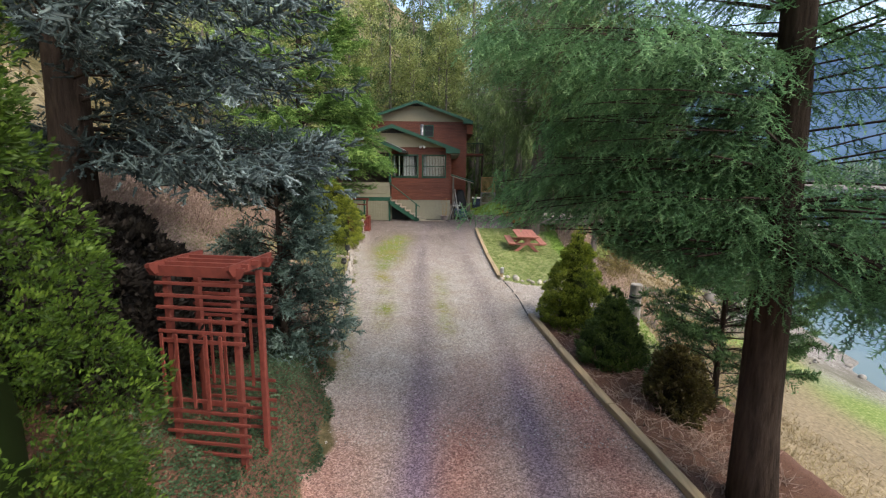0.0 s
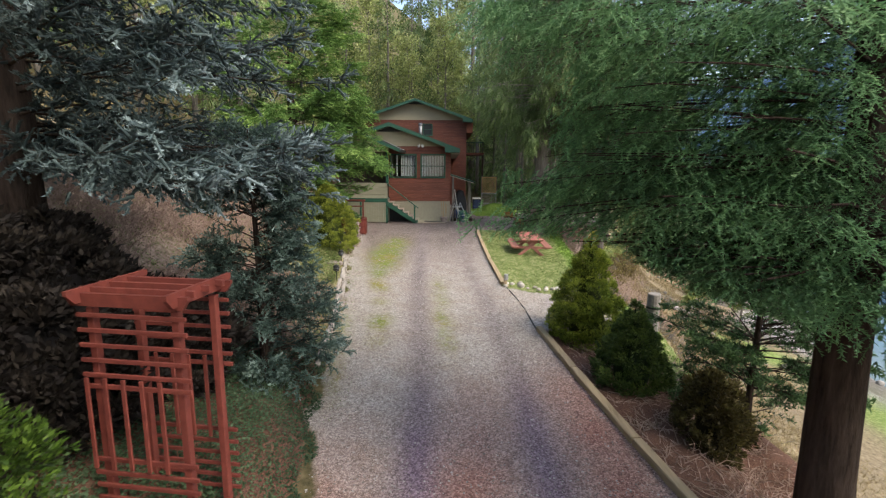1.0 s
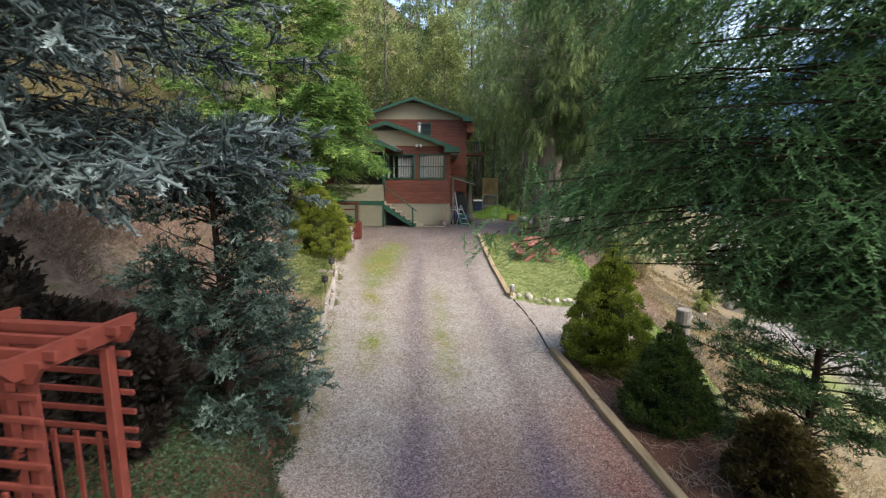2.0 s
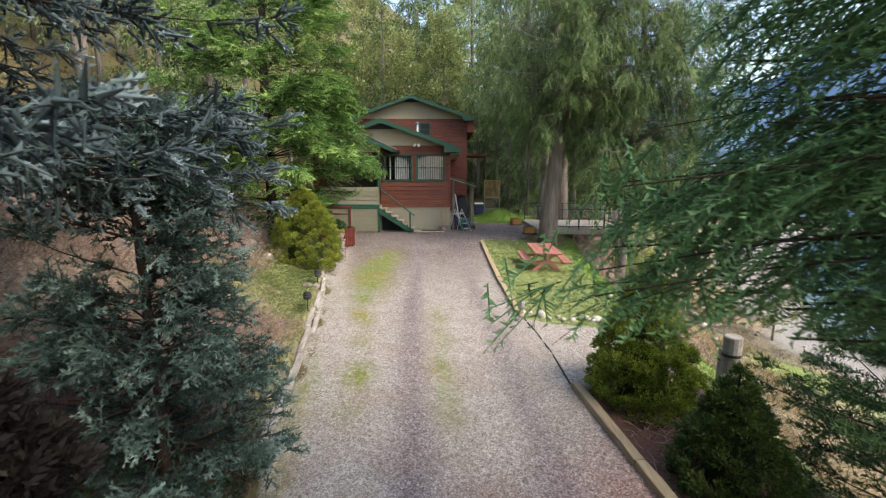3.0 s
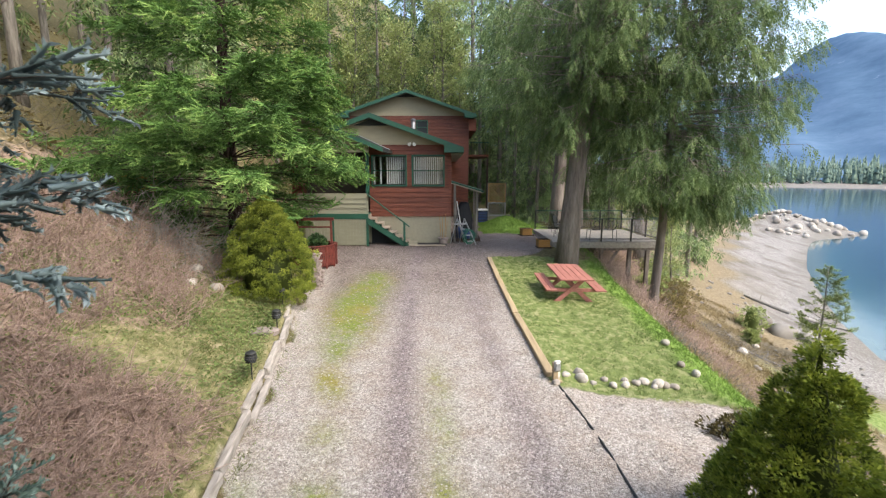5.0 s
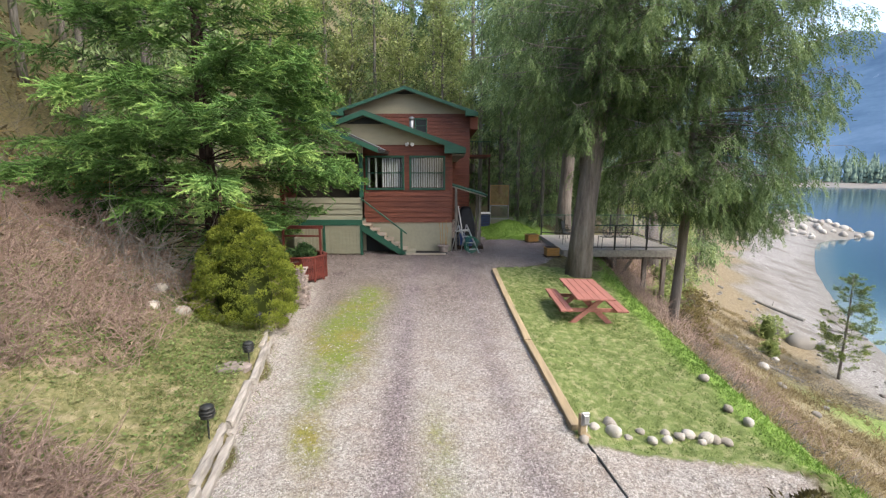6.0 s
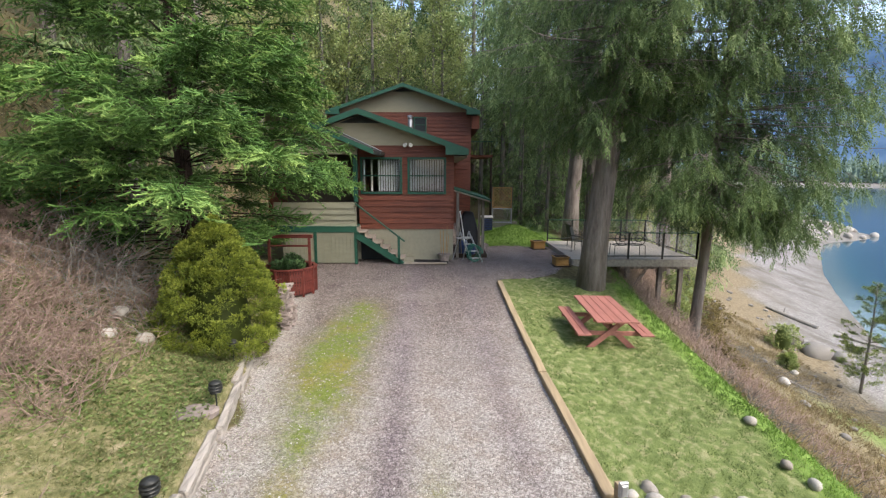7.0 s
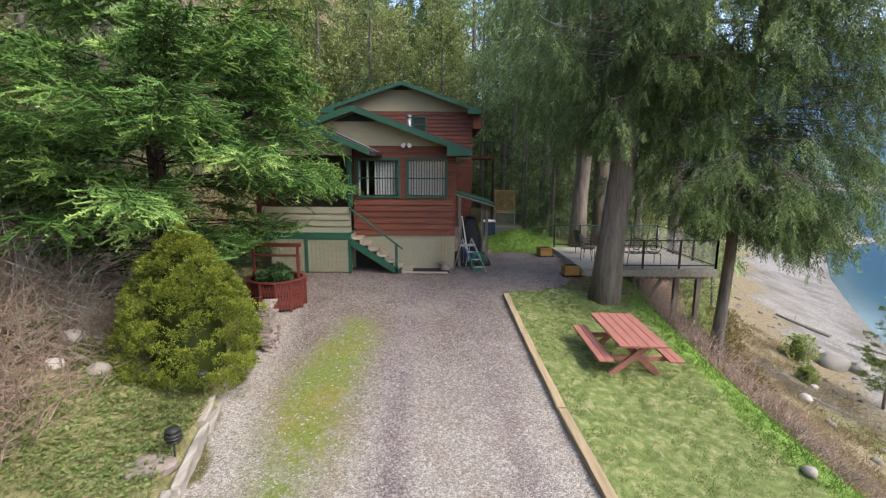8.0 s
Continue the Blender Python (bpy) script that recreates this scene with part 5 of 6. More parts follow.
growth("drive_tufts", "thin grass growing through the gravel edge", 206, 9000, in_box(-3.3, -1.2, 6, 21, lambda x, y, r: (r.random(len(x)) < np.exp(-((x - drive_left(y) - 0.25) / 0.2) ** 2)) | (r.random(len(x)) < 0.5 * np.exp(-((x + 2.0) / 0.45) ** 2 - ((y - 18) / 2.2) ** 2))), FRESHBLADE, 0.045, 0.008)


def brushwood(name, label, seed, n, where, length, mat, up=0.7):
    """A tangle of bare bent stalks."""
    rng = np.random.default_rng(seed)
    x, y, k_ = where(rng, n)
    x, y = x[k_], y[k_]
    m = len(x)
    P = np.stack([x, y, height(x, y) - 0.03], -1)
    D = unit(np.stack([rng.normal(0, 0.7, m), rng.normal(0, 0.7, m), np.full(m, up)], -1))
    L = (length * rng.uniform(0.4, 1.3, m))[:, None]
    Q = P + D * L * 0.5
    E = Q + unit(D + rng.normal(0, 0.45, (m, 3)) - [[0, 0, 0.35]]) * L * 0.5
    F2 = Q + unit(D + rng.normal(0, 0.6, (m, 3))) * L * 0.35
    vs, fs, o = [], [], 0
    for A, B, ra, rb in ((P, Q, 0.009, 0.007), (Q, E, 0.007, 0.003), (Q, F2, 0.005, 0.002)):
        v, f = sticks(A, B, np.full(m, ra), np.full(m, rb))
        vs.append(v)
        fs.append(f + o)
        o += len(v)
    return tagged(finish(new(name, fast_mesh(name, np.concatenate(vs), np.concatenate(fs))), mat), label, "brush", kind="stuff")


brushwood("bank_brush", "tangled reddish dry stalks on the bank", 301, 9500, in_box(-9, -3.2, 8.5, 18.5, lambda x, y, r: (x < bank_foot(y) - 0.2 - 1.1 * r.random(len(x)) - 1.0 * (y > 13)) & ((y < 12.2) | (y > 14.2) | (x < -5.8)) & ((np.sin(x * 1.7 + 2) + np.sin(y * 1.1) > -0.8) | ((x < -4.85) & (y > 14.6) & (y < 16.7)))), 0.75, TWIG, 0.6)
brushwood("bank_stalks", "flattened pinkish-brown dry stalks low on the bank", 306, 4200, in_box(-6.0, -2.7, 8.0, 12.3, lambda x, y, r: x < drive_left(y) - 0.3 - 0.25 * r.random(len(x))), 0.5, TWIG, 0.22)
brushwood("slope_brush", "grey-brown bare brush below the lawn", 302, 13000, in_box(5.6, 14, 17.5, 35, lambda x, y, r: (x > shore_edge(y) + 0.85) & (x < shore_edge(y) + 6.5 * r.random(len(x))) & (r.random(len(x)) < smoothstep(17, 20.5, y))), 0.8, TWIG, 1.2)
brushwood("slope_twigs", "low grey twigs in the dry grass of the slope", 307, 3200, in_box(5.6, 9.5, 9.5, 19.5, lambda x, y, r: (x > shore_edge(y) + 0.9) & (x < shore_edge(y) + 4.0 * r.random(len(x)) ** 0.6) & (np.sin(y * 2.3 + x) + np.sin(x * 3.1 - y) > -0.3)), 0.42, BARK_GREY, 0.8)
brushwood("drift_litter", "flattened grey driftwood litter on the beach slope", 308, 2600, in_box(12.5, 19.0, 24.2, 29.8, lambda x, y, r: np.abs(y - 28.6 + 0.45 * (x - 14.5)) < 1.3 + 0.5 * r.normal(0, 1, len(x))), 1.0, BARK_GREY, 0.06)
growth("slope_tussocks", "tan tufted dry grass between the lawn and the beach", 211, 60000, in_box(6.5, 20, 18, 38, lambda x, y, r: (x > shore_edge(y) + 1.5) & (x < shore_edge(y) + 0.58 * (water_edge(y) - shore_edge(y))) & (np.sin(x * 2.7 + 1.1 * np.sin(y)) + np.sin(y * 2.2 - 0.7 * x) + 0.8 * r.normal(0, 1, len(x)) > -0.2)), DRYGRASS, 0.3, 0.03, 0.6)
growth("mound_grass", "fresh bright green grass on the mound", 209, 16000, in_box(1.9, 4.9, 29.4, 35.0, lambda x, y, r: x > 1.95 + 0.15 * np.sin(3 * y)), FRESHBLADE, 0.09, 0.022)
growth("wall_tufts", "grass and weeds growing over the timber wall", 210, 15000, in_box(-4.3, -2.1, 7.9, 18, lambda x, y, r: (np.abs(x - drive_left(y) - 0.12) < 0.09 * r.random(len(x)) + 0.01) & (np.sin(y * 2.9) + np.sin(y * 7.3 + 1) + r.normal(0, 0.7, len(x)) > 0.1) | (np.abs(x - drive_left(y) + 0.28) < 0.14 * r.random(len(x)))), BANKBLADE, 0.13, 0.012, 0.7)
brushwood("bed_twigs", "dry fallen twigs in the planting bed", 303, 1700, in_box(3.0, 5.6, 3.0, 9.5, lambda x, y, r: x > drive_right(y) + 0.2), 0.4, TWIG, 0.25)
brushwood("bank_branches", "bare grey branches sticking out of the bank", 304, 150, in_box(-7.8, -5.4, 16.9, 19.0, lambda x, y, r: x < 0), 1.9, GREYWOOD, 0.8)


def pebbles(n, seed):
    """Loose gravel stones lying on the drive."""
    rng = np.random.default_rng(seed)
    y = 4.5 + 20 * rng.random(n) ** 1.5
    x = drive_left(y) + (drive_right(y) - drive_left(y)) * rng.random(n)
    side = rng.random(n) < 0.08
    x = np.where(side, rng.uniform(2.2, 4.6, n), x)
    y = np.where(side, rng.uniform(10.6, 13.3, n), y)
    littered = (y - 0.9 * (x - 0.6) < 8.0) & (rng.random(n) < 0.8)
    x, y = x[~littered], y[~littered]
    n = len(x)
    r = 0.007 + 0.014 * rng.random(n) ** 2.5
    C = np.stack([x, y, height(x, y) + 0.3 * r], -1)
    octa = np.array([(1, 0, 0), (0, 1, 0), (-1, 0, 0), (0, -1, 0), (0, 0, 0.7), (0, 0, -0.7)], float)
    a_ = rng.random(n) * 6.28
    ca, sa = np.cos(a_)[:, None], np.sin(a_)[:, None]
    V = octa[None] * rng.uniform(0.7, 1.3, (n, 6, 1))
    V = np.stack([V[..., 0] * ca - V[..., 1] * sa, V[..., 0] * sa + V[..., 1] * ca, V[..., 2]], -1) * r[:, None, None] + C[:, None]
    f = np.array([(0, 1, 4), (1, 2, 4), (2, 3, 4), (3, 0, 4)])
    F = (f[None] + 6 * np.arange(n)[:, None, None]).reshape(-1, 3)
    ob = finish(new("gravel_stones", fast_mesh("gravel_stones", V.reshape(-1, 3), F, np.repeat(rng.random(n), 6))), PEBBLE)
    return tagged(ob, "loose pale grey gravel stones on the drive", "gravel", kind="stuff")


pebbles(34000, 401)

# thin growth on the beach slope
for x, y, k in ((12.6, 31.5, 0.34), (10.8, 34.5, 0.3), (14.0, 36.5, 0.42), (15.5, 41, 0.4), (12.4, 39, 0.38), (17.0, 47, 0.45)):
    copy_thing(kinds[4], pose(x, y, float(height(x, y)) - 0.05, 4 * math.sin(x), 5 * math.cos(y), 77 * x) @ Matrix.Diagonal((k, k, k, 1))).scale = (k, k, k)
for i, (x, y, h, r) in enumerate(((9.0, 26.5, 0.9, 0.8), (10.4, 28.8, 1.0, 0.9), (11.5, 32, 1.2, 1.1), (13.5, 34, 1.0, 0.9), (19.1, 34.0, 1.5, 0.75), (16.6, 30.2, 0.8, 0.3))):
    place(shrub("slope_shrub", "loose yellow-green spring shrub on the beach slope", 140 + i, h, r, SPRINGLEAF, "ball", 420, (0.10, 0.06), 0.3, 5), x, y)
for i, (x, y, h, r) in enumerate(((10.1, 26.9, 1.3, 0.9), (11.3, 28.6, 1.5, 1.0), (9.3, 25.0, 1.0, 0.7), (12.4, 30.4, 1.3, 1.0), (8.3, 22.4, 0.8, 0.55))):
    place(shrub("dry_shrub", "thin rusty-brown shrub in early leaf on the beach slope", 160 + i, h, r, UNDERGROWTH, "ball", 520, (0.08, 0.04), 0.35, 4), x, y)
place(shrub("weed_clump", "dark leafy weed clump growing in the gravel", 150, 0.22, 0.3, BROWNSHRUB, "ball", 260, (0.07, 0.03), 0.3, 4, "weeds", False), 4.35, 12.15)
brushwood("hill_stalks", "bare grey stalks and fallen sticks on the hillside", 305, 1500, in_box(-20, -8, 9, 40, lambda x, y, r: x < bank_foot(y) - 1.5), 1.3, BARK_GREY, 0.6)


# driftwood on the beach
def driftwood(x, y, length, r, turn):
    z = float(height(x, y))
    dx, dy = math.cos(radians(turn)) * length / 2, math.sin(radians(turn)) * length / 2
    t = thing("driftwood_log", "bleached grey driftwood log on the beach", "log", (x, y, 0), group="driftwood")
    pts = [(k * dx, k * dy, float(height(x + k * dx, y + k * dy)) + r * 0.6) for k in (-1, -0.4, 0.3, 1)]
    part("log", tube(pts, [r, r * 0.95, r * 0.85, r * 0.6], 8), GREYWOOD, t)
    part("branch_stub", tube([pts[2], (pts[2][0] + 0.2, pts[2][1] + 0.15, pts[2][2] + 0.45)], [r * 0.4, r * 0.15], 6), GREYWOOD, t)
    return t


for p in ((25.4, 41.9, 3.5, 0.16, 116), (15.6, 27.9, 1.8, 0.07, -20), (27.6, 38.6, 2.6, 0.12, -40)):
    driftwood(*p)

# ---------------------------------------------------------------- far shore and mountains
def far_trees(name, label, seed, n, spot, h, mat):
    """A far wood as one mass of small ragged conifers."""
    rng = np.random.default_rng(seed)
    x, y, z = spot(rng, n)
    hh = h * rng.uniform(0.55, 1.25, n)
    V, F, C = [], [], []
    k, off = 5, 0
    for lvl in range(4):
        r = hh * 0.16 * (1 - lvl / 4.3)
        z0, z1 = z + hh * (0.08 + 0.22 * lvl), z + hh * (0.42 + 0.2 * lvl)
        a0 = rng.random(n) * 6.28
        ring = np.stack([np.stack([x + r * rng.uniform(0.6, 1.3, n) * np.cos(a0 + 6.283 * j / k), y + r * np.sin(a0 + 6.283 * j / k), z0 + rng.normal(0, 0.05, n) * hh], -1) for j in range(k)], 1)
        tip = np.stack([x, y, z1], -1)[:, None]
        v = np.concatenate([ring, tip], 1).reshape(-1, 3)
        i = np.arange(n)[:, None] * (k + 1) + off
        F += [np.concatenate([i + j, i + (j + 1) % k, i + k], 1) for j in range(k)]
        V.append(v)
        C.append(np.repeat(rng.random(n), k + 1))
        off += len(v)
    ob = finish(new(name, fast_mesh(name, np.concatenate(V), np.concatenate(F), np.concatenate(C))), mat)
    return tagged(ob, label, "trees", kind="stuff")


# pale, low-contrast greens hold the distance haze in the colour
FARWOOD = foliage("hazed_wood_foliage", (0.085, 0.135, 0.125), (0.11, 0.165, 0.13), (0.15, 0.2, 0.145), 0.01, 0.9, 0.0)


def shore_spot(rng, n):
    a = rng.uniform(math.radians(5), math.radians(88), n)
    d = 515 + 130 * rng.random(n) ** 1.6
    return d * np.sin(a), d * np.cos(a), LAKE + 2 + (d - 515) * 0.10


far_trees("far_shore_wood", "mixed wood along the far lake shore, coloured pale for haze", 81, 3000, shore_spot, 14, FARWOOD)

MOUNTAIN, nt_, b_ = material("hazed_mountain_forest", 1.0, 0, 0.0)
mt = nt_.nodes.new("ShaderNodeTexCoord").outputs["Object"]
# aerial haze is painted into the slopes' base colour as blue
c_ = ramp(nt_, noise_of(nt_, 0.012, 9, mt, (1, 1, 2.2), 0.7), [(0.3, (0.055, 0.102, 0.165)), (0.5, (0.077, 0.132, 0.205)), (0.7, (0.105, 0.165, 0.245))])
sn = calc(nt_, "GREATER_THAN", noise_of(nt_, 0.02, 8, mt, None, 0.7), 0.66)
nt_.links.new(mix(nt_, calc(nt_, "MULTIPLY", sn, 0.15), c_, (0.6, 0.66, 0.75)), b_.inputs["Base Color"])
ma = np.linspace(math.radians(-12), math.radians(105), 110)
md = np.linspace(0, 1, 24)
A_, D_ = np.meshgrid(ma, md)
dist = 640 + 1500 * D_
ridge = 1150 + 330 * np.sin((A_ - 0.75) * 2.1) + 110 * np.sin(A_ * 7.3 + 1) + 50 * np.sin(A_ * 17 + 2) + 25 * np.sin(A_ * 41)
ridge = ridge * np.interp(np.degrees(A_), [-12, 20, 33, 36, 40, 44, 50, 105], [0.45, 0.54, 0.61, 0.63, 0.61, 0.58, 0.60, 0.8])
mz = LAKE + 4 + ridge * (0.06 * D_ + 0.94 * smoothstep(0.0, 1.0, D_)) * 0.62 + 35 * D_ * (1 - D_) * np.sin(A_ * 23 + 6 * D_) * 2 + 16 * D_ * np.sin(A_ * 57 + 17 * D_)
mi = np.arange(A_.size).reshape(A_.shape)
mq = np.stack([mi[:-1, :-1], mi[:-1, 1:], mi[1:, 1:], mi[1:, :-1]], -1).reshape(-1, 4)
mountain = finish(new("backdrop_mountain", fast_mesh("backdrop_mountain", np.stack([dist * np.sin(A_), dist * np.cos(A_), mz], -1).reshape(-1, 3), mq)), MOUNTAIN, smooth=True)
tagged(mountain, "forested mountainside across the lake, haze painted in as blue", "mountain", kind="structure")


# ---------------------------------------------------------------- garden trellis
def trellis():
    """An open red garden arbour with slatted sides and a ladder top; origin at the ground between its posts."""
    t = thing("garden_arbour", "red-stained wooden garden arbour with slatted sides", "arbour", (-2.35, 3.12, -0.22), -7)
    hx, hy, top = 0.385, 0.25, 2.05
    for x in (-hx, hx):
        for y in (-hy, hy):
            part("post", box(x - 0.033, x + 0.033, y - 0.033, y + 0.033, -0.25, top, 0.006), REDWOOD, t)
    for y in (-hy, hy):
        yo = y - 0.05 if y < 0 else y + 0.05
        part("top_beam", prism([(-0.57, top + 0.13), (0.54, top + 0.13), (0.54, top + 0.10), (0.49, top + 0.02), (-0.52, top + 0.02), (-0.57, top + 0.10)], yo - 0.018, yo + 0.018), REDWOOD, t)
        for k in range(5):
            z = 1.99 - 0.132 * k
            part("slat", box(-0.49, 0.50, yo - 0.012, yo + 0.012, z - 0.018, z + 0.018, 0.003), REDWOOD, t)
        for z in (1.36, 0.68):
            part("rail", box(-0.48, 0.50, yo - 0.012, yo + 0.012, z - 0.02, z + 0.02, 0.003), REDWOOD, t)
        for x in (-0.45, -0.28, -0.11, 0.06, 0.23):
            part("baluster", box(x - 0.018, x + 0.018, yo - 0.032, yo - 0.012, 0.60, 1.44, 0.003), REDWOOD, t)
        for k in range(5):
            z = 0.55 - 0.122 * k
            part("slat", box(-0.48, 0.50, yo - 0.012, yo + 0.012, z - 0.018, z + 0.018, 0.003), REDWOOD, t)
    for x in (-hx, hx):
        xo = x - 0.05 if x < 0 else x + 0.05
        bm = prism([(-0.44, top + 0.17), (0.44, top + 0.17), (0.44, top + 0.13), (0.37, top + 0.05), (-0.37, top + 0.05), (-0.44, top + 0.13)], xo - 0.018, xo + 0.018)
        bmesh.ops.rotate(bm, verts=bm.verts, matrix=Matrix(((0, 1, 0), (1, 0, 0), (0, 0, 1))))
        part("side_beam", bm, REDWOOD, t)
    for y in (-0.2, 0.0, 0.2):
        part("top_slat", box(-0.53, 0.53, y - 0.018, y + 0.018, top + 0.10, top + 0.155, 0.003), REDWOOD, t)
    return t


trellis()


# ---------------------------------------------------------------- picnic table
def picnic_table():
    t = thing("picnic_table", "red-stained wooden picnic table with two fixed benches", "table", (3.71, 19.25, -0.565), -0.5)
    t.rotation_euler = (radians(3.2), radians(1.2), radians(0.5))
    for i in range(5):
        x = -0.46 + i * 0.186
        part("top_board", box(x, x + 0.178, -0.9, 0.9, 0.72, 0.76, 0.006), TABLEWOOD, t)
    for sx in (-1, 1):
        for i in range(2):
            x = sx * 0.68 + (i - 1) * 0.15
            part("bench_board", box(x, x + 0.143, -0.9, 0.9, 0.42, 0.46, 0.006), TABLEWOOD, t)
    for y in (-0.58, 0.58):
        part("bench_bearer", box(-0.80, 0.80, y - 0.02, y + 0.02, 0.32, 0.42, 0.006), TABLEWOOD, t)
        part("top_bearer", box(-0.42, 0.42, y - 0.02, y + 0.02, 0.63, 0.72, 0.006), TABLEWOOD, t)
        for sx in (-1, 1):
            part("leg", beam((sx * 0.55, y + 0.045 * sx, -0.03), (-sx * 0.28, y + 0.045 * sx, 0.72), 0.12, 0.04, 0.006, up=(0, 1, 0.001)), TABLEWOOD, t)
        part("brace", beam((0, y, 0.36), (0, y * 0.1, 0.70), 0.09, 0.04, 0.004), TABLEWOOD, t)
    return t


picnic_table()


# ---------------------------------------------------------------- timbers, rocks, lamps
def timber_run(name, label, pts, w, h, mat, seed, gap=0.012, sink=0.06, wob=0.012):
    """A run of edging timbers laid end to end on the ground."""
    rng = np.random.default_rng(seed)
    run = thing(name, label, "kerb")
    for (xa, ya), (xb, yb) in zip(pts, pts[1:]):
        a, b = Vector((xa, ya, float(height(xa, ya)) + h / 2 - sink)), Vector((xb, yb, float(height(xb, yb)) + h / 2 - sink))
        d = (b - a).normalized() * gap
        bm = beam(a + d, b - d, w, h, 0.012)
        bmesh.ops.subdivide_edges(bm, edges=[e for e in bm.edges if e.calc_length() > 0.8], cuts=5)
        for v in bm.verts:
            v.co += Vector(rng.normal(0, wob, 3))
        part("timber", bm, mat, run)
    return run


timber_run("kerb_timber", "tan squared timber edging beside the planting bed", [(2.44, 10.02), (2.72, 7.9), (3.05, 5.6), (3.47, 3.2), (3.95, 0.8), (4.45, -1.6)], 0.15, 0.17, KERBWOOD, 3, wob=0.004)
timber_run("kerb_timber", "tan squared timber edging beside the lawn", [(2.01, 13.72), (1.85, 16.9), (1.79, 20.0), (1.76, 23.0)], 0.15, 0.16, KERBWOOD, 4, wob=0.004)
wl = [(-2.3, 7.9), (-2.46, 9.3), (-2.65, 10.8), (-2.84, 12.2), (-3.03, 13.5), (-3.26, 14.8), (-3.55, 16.2), (-3.88, 17.6)]
wall = thing("timber_wall", "low retaining wall of weathered grey timbers", "wall")
rng_t = np.random.default_rng(9)
for lay in range(2):
    for i, ((xa, ya), (xb, yb)) in enumerate(zip(wl, wl[1:])):
        za, zb = (float(-0.05 * (26 - y)) + 0.01 + 0.14 * lay for y in (ya, yb))
        jut = rng_t.normal(0, 0.03)
        bm = beam((xa - 0.02 * lay + jut, ya + 0.02 + 0.1 * lay, za), (xb - 0.02 * lay + jut, yb - 0.02 + 0.1 * lay, zb), 0.11, 0.15, 0.022)
        bmesh.ops.subdivide_edges(bm, edges=[e for e in bm.edges if e.calc_length() > 0.8], cuts=7)
        for v in bm.verts:
            v.co += Vector(rng_t.normal(0, 0.008, 3))
        part("timber", bm, WALLWOOD, wall)


def rock_mesh(seed, flat=0.7, stuff=COBBLE):
    rng = np.random.default_rng(seed)
    bm = bmesh.new()
    bmesh.ops.create_icosphere(bm, subdivisions=2, radius=1.0)
    ax = rng.normal(0, 1, (3, 3))
    for v in bm.verts:
        n = sum(0.10 * math.sin(2.2 * v.co.dot(Vector(a)) + k) for k, a in enumerate(ax))
        v.co *= 1 + n
        v.co.z *= flat
    me_ = bpy.data.meshes.new("rock")
    bm.to_mesh(me_)
    bm.free()
    me_.materials.append(stuff)
    me_.polygons.foreach_set("use_smooth", [True] * len(me_.polygons))
    return me_


ROCKS = [rock_mesh(90 + i, 0.62 + 0.07 * i) for i in range(5)]
BOULDERS = [rock_mesh(96 + i, 0.55 + 0.07 * i, STONE) for i in range(5)]


def rock(x, y, r, k, turn, label="rounded pale granite edging rock", sink=0.3, group="rocks along the lawn", z=None):
    ob = new("rock", (BOULDERS if sink > 0.3 else ROCKS)[k % 5])
    z = float(height(x, y)) if z is None else z
    ob.matrix_world = pose(x, y, z + r * (0.65 - sink), 0, 0, turn) @ Matrix.Diagonal((r, r * (0.75 + 0.1 * (k % 4)), r, 1))
    return tagged(ob, label, "rock", group)


rr = np.random.default_rng(12)
edge_r = [(2.1, 13.72), (2.16, 13.86), (2.32, 13.86), (2.6, 14.02), (2.58, 13.8), (2.79, 13.74), (3.06, 13.95), (3.14, 13.7), (3.36, 13.74), (3.42, 13.9), (3.61, 13.86), (3.77, 13.92), (3.88, 13.72), (3.99, 13.84), (4.13, 13.8), (4.27, 13.76), (2.06, 13.48)]
for i, (x, y) in enumerate(edge_r):
    rock(x, y, 0.065 + 0.03 * rr.random() + (0.025 if i in (3, 4, 13) else 0), i, rr.uniform(0, 360))
for i in range(80):
    x, y = rr.uniform(14, 24), rr.uniform(22, 48)
    if 0.35 < (x - float(shore_edge(y))) / (float(water_edge(y)) - float(shore_edge(y))) < 1.02:
        rock(x, y, rr.uniform(0.06, 0.2), i, rr.uniform(0, 360), "grey beach boulder among pebbles", 0.4, "beach rocks")
for x, y, r, k in ((21.6, 34.5, 0.95, 1), (22.9, 34.4, 0.6, 2), (20.9, 35.9, 0.7, 3)):
    rock(x, y, r, k, 40 * k, "large grey boulder half sunk in the sand", 0.42, "boulders above the beach")
for x, y, r, k in ((16.5, 29.6, 0.2, 0), (14.4, 27.4, 0.24, 3), (5.04, 15.8, 0.10, 1), (4.85, 14.7, 0.085, 2), (4.93, 14.3, 0.09, 4)):
    rock(x, y, r, k, 60 * k + 20, "smooth white stone lying in the grass", 0.2, "white stones")
for x, y, r, k in ((-6.18, 17.32, 0.2, 0), (-5.86, 16.57, 0.12, 3), (-5.41, 16.84, 0.16, 1)):
    rock(x, y, r, k, 50 * k + 10, "pale stone half buried in the grassy bank", 0.3, "stones on the bank")
for i in range(80):
    a, d = rr.uniform(0, 6.28), rr.random() ** 0.6
    x, y = 66 + 13 * d * math.cos(a), 95 + 10 * d * math.sin(a)
    rock(x, y, rr.uniform(0.2, 0.7), i, rr.uniform(0, 360), "pale fractured rock on the lake point", 0.3, "rocks on the point")


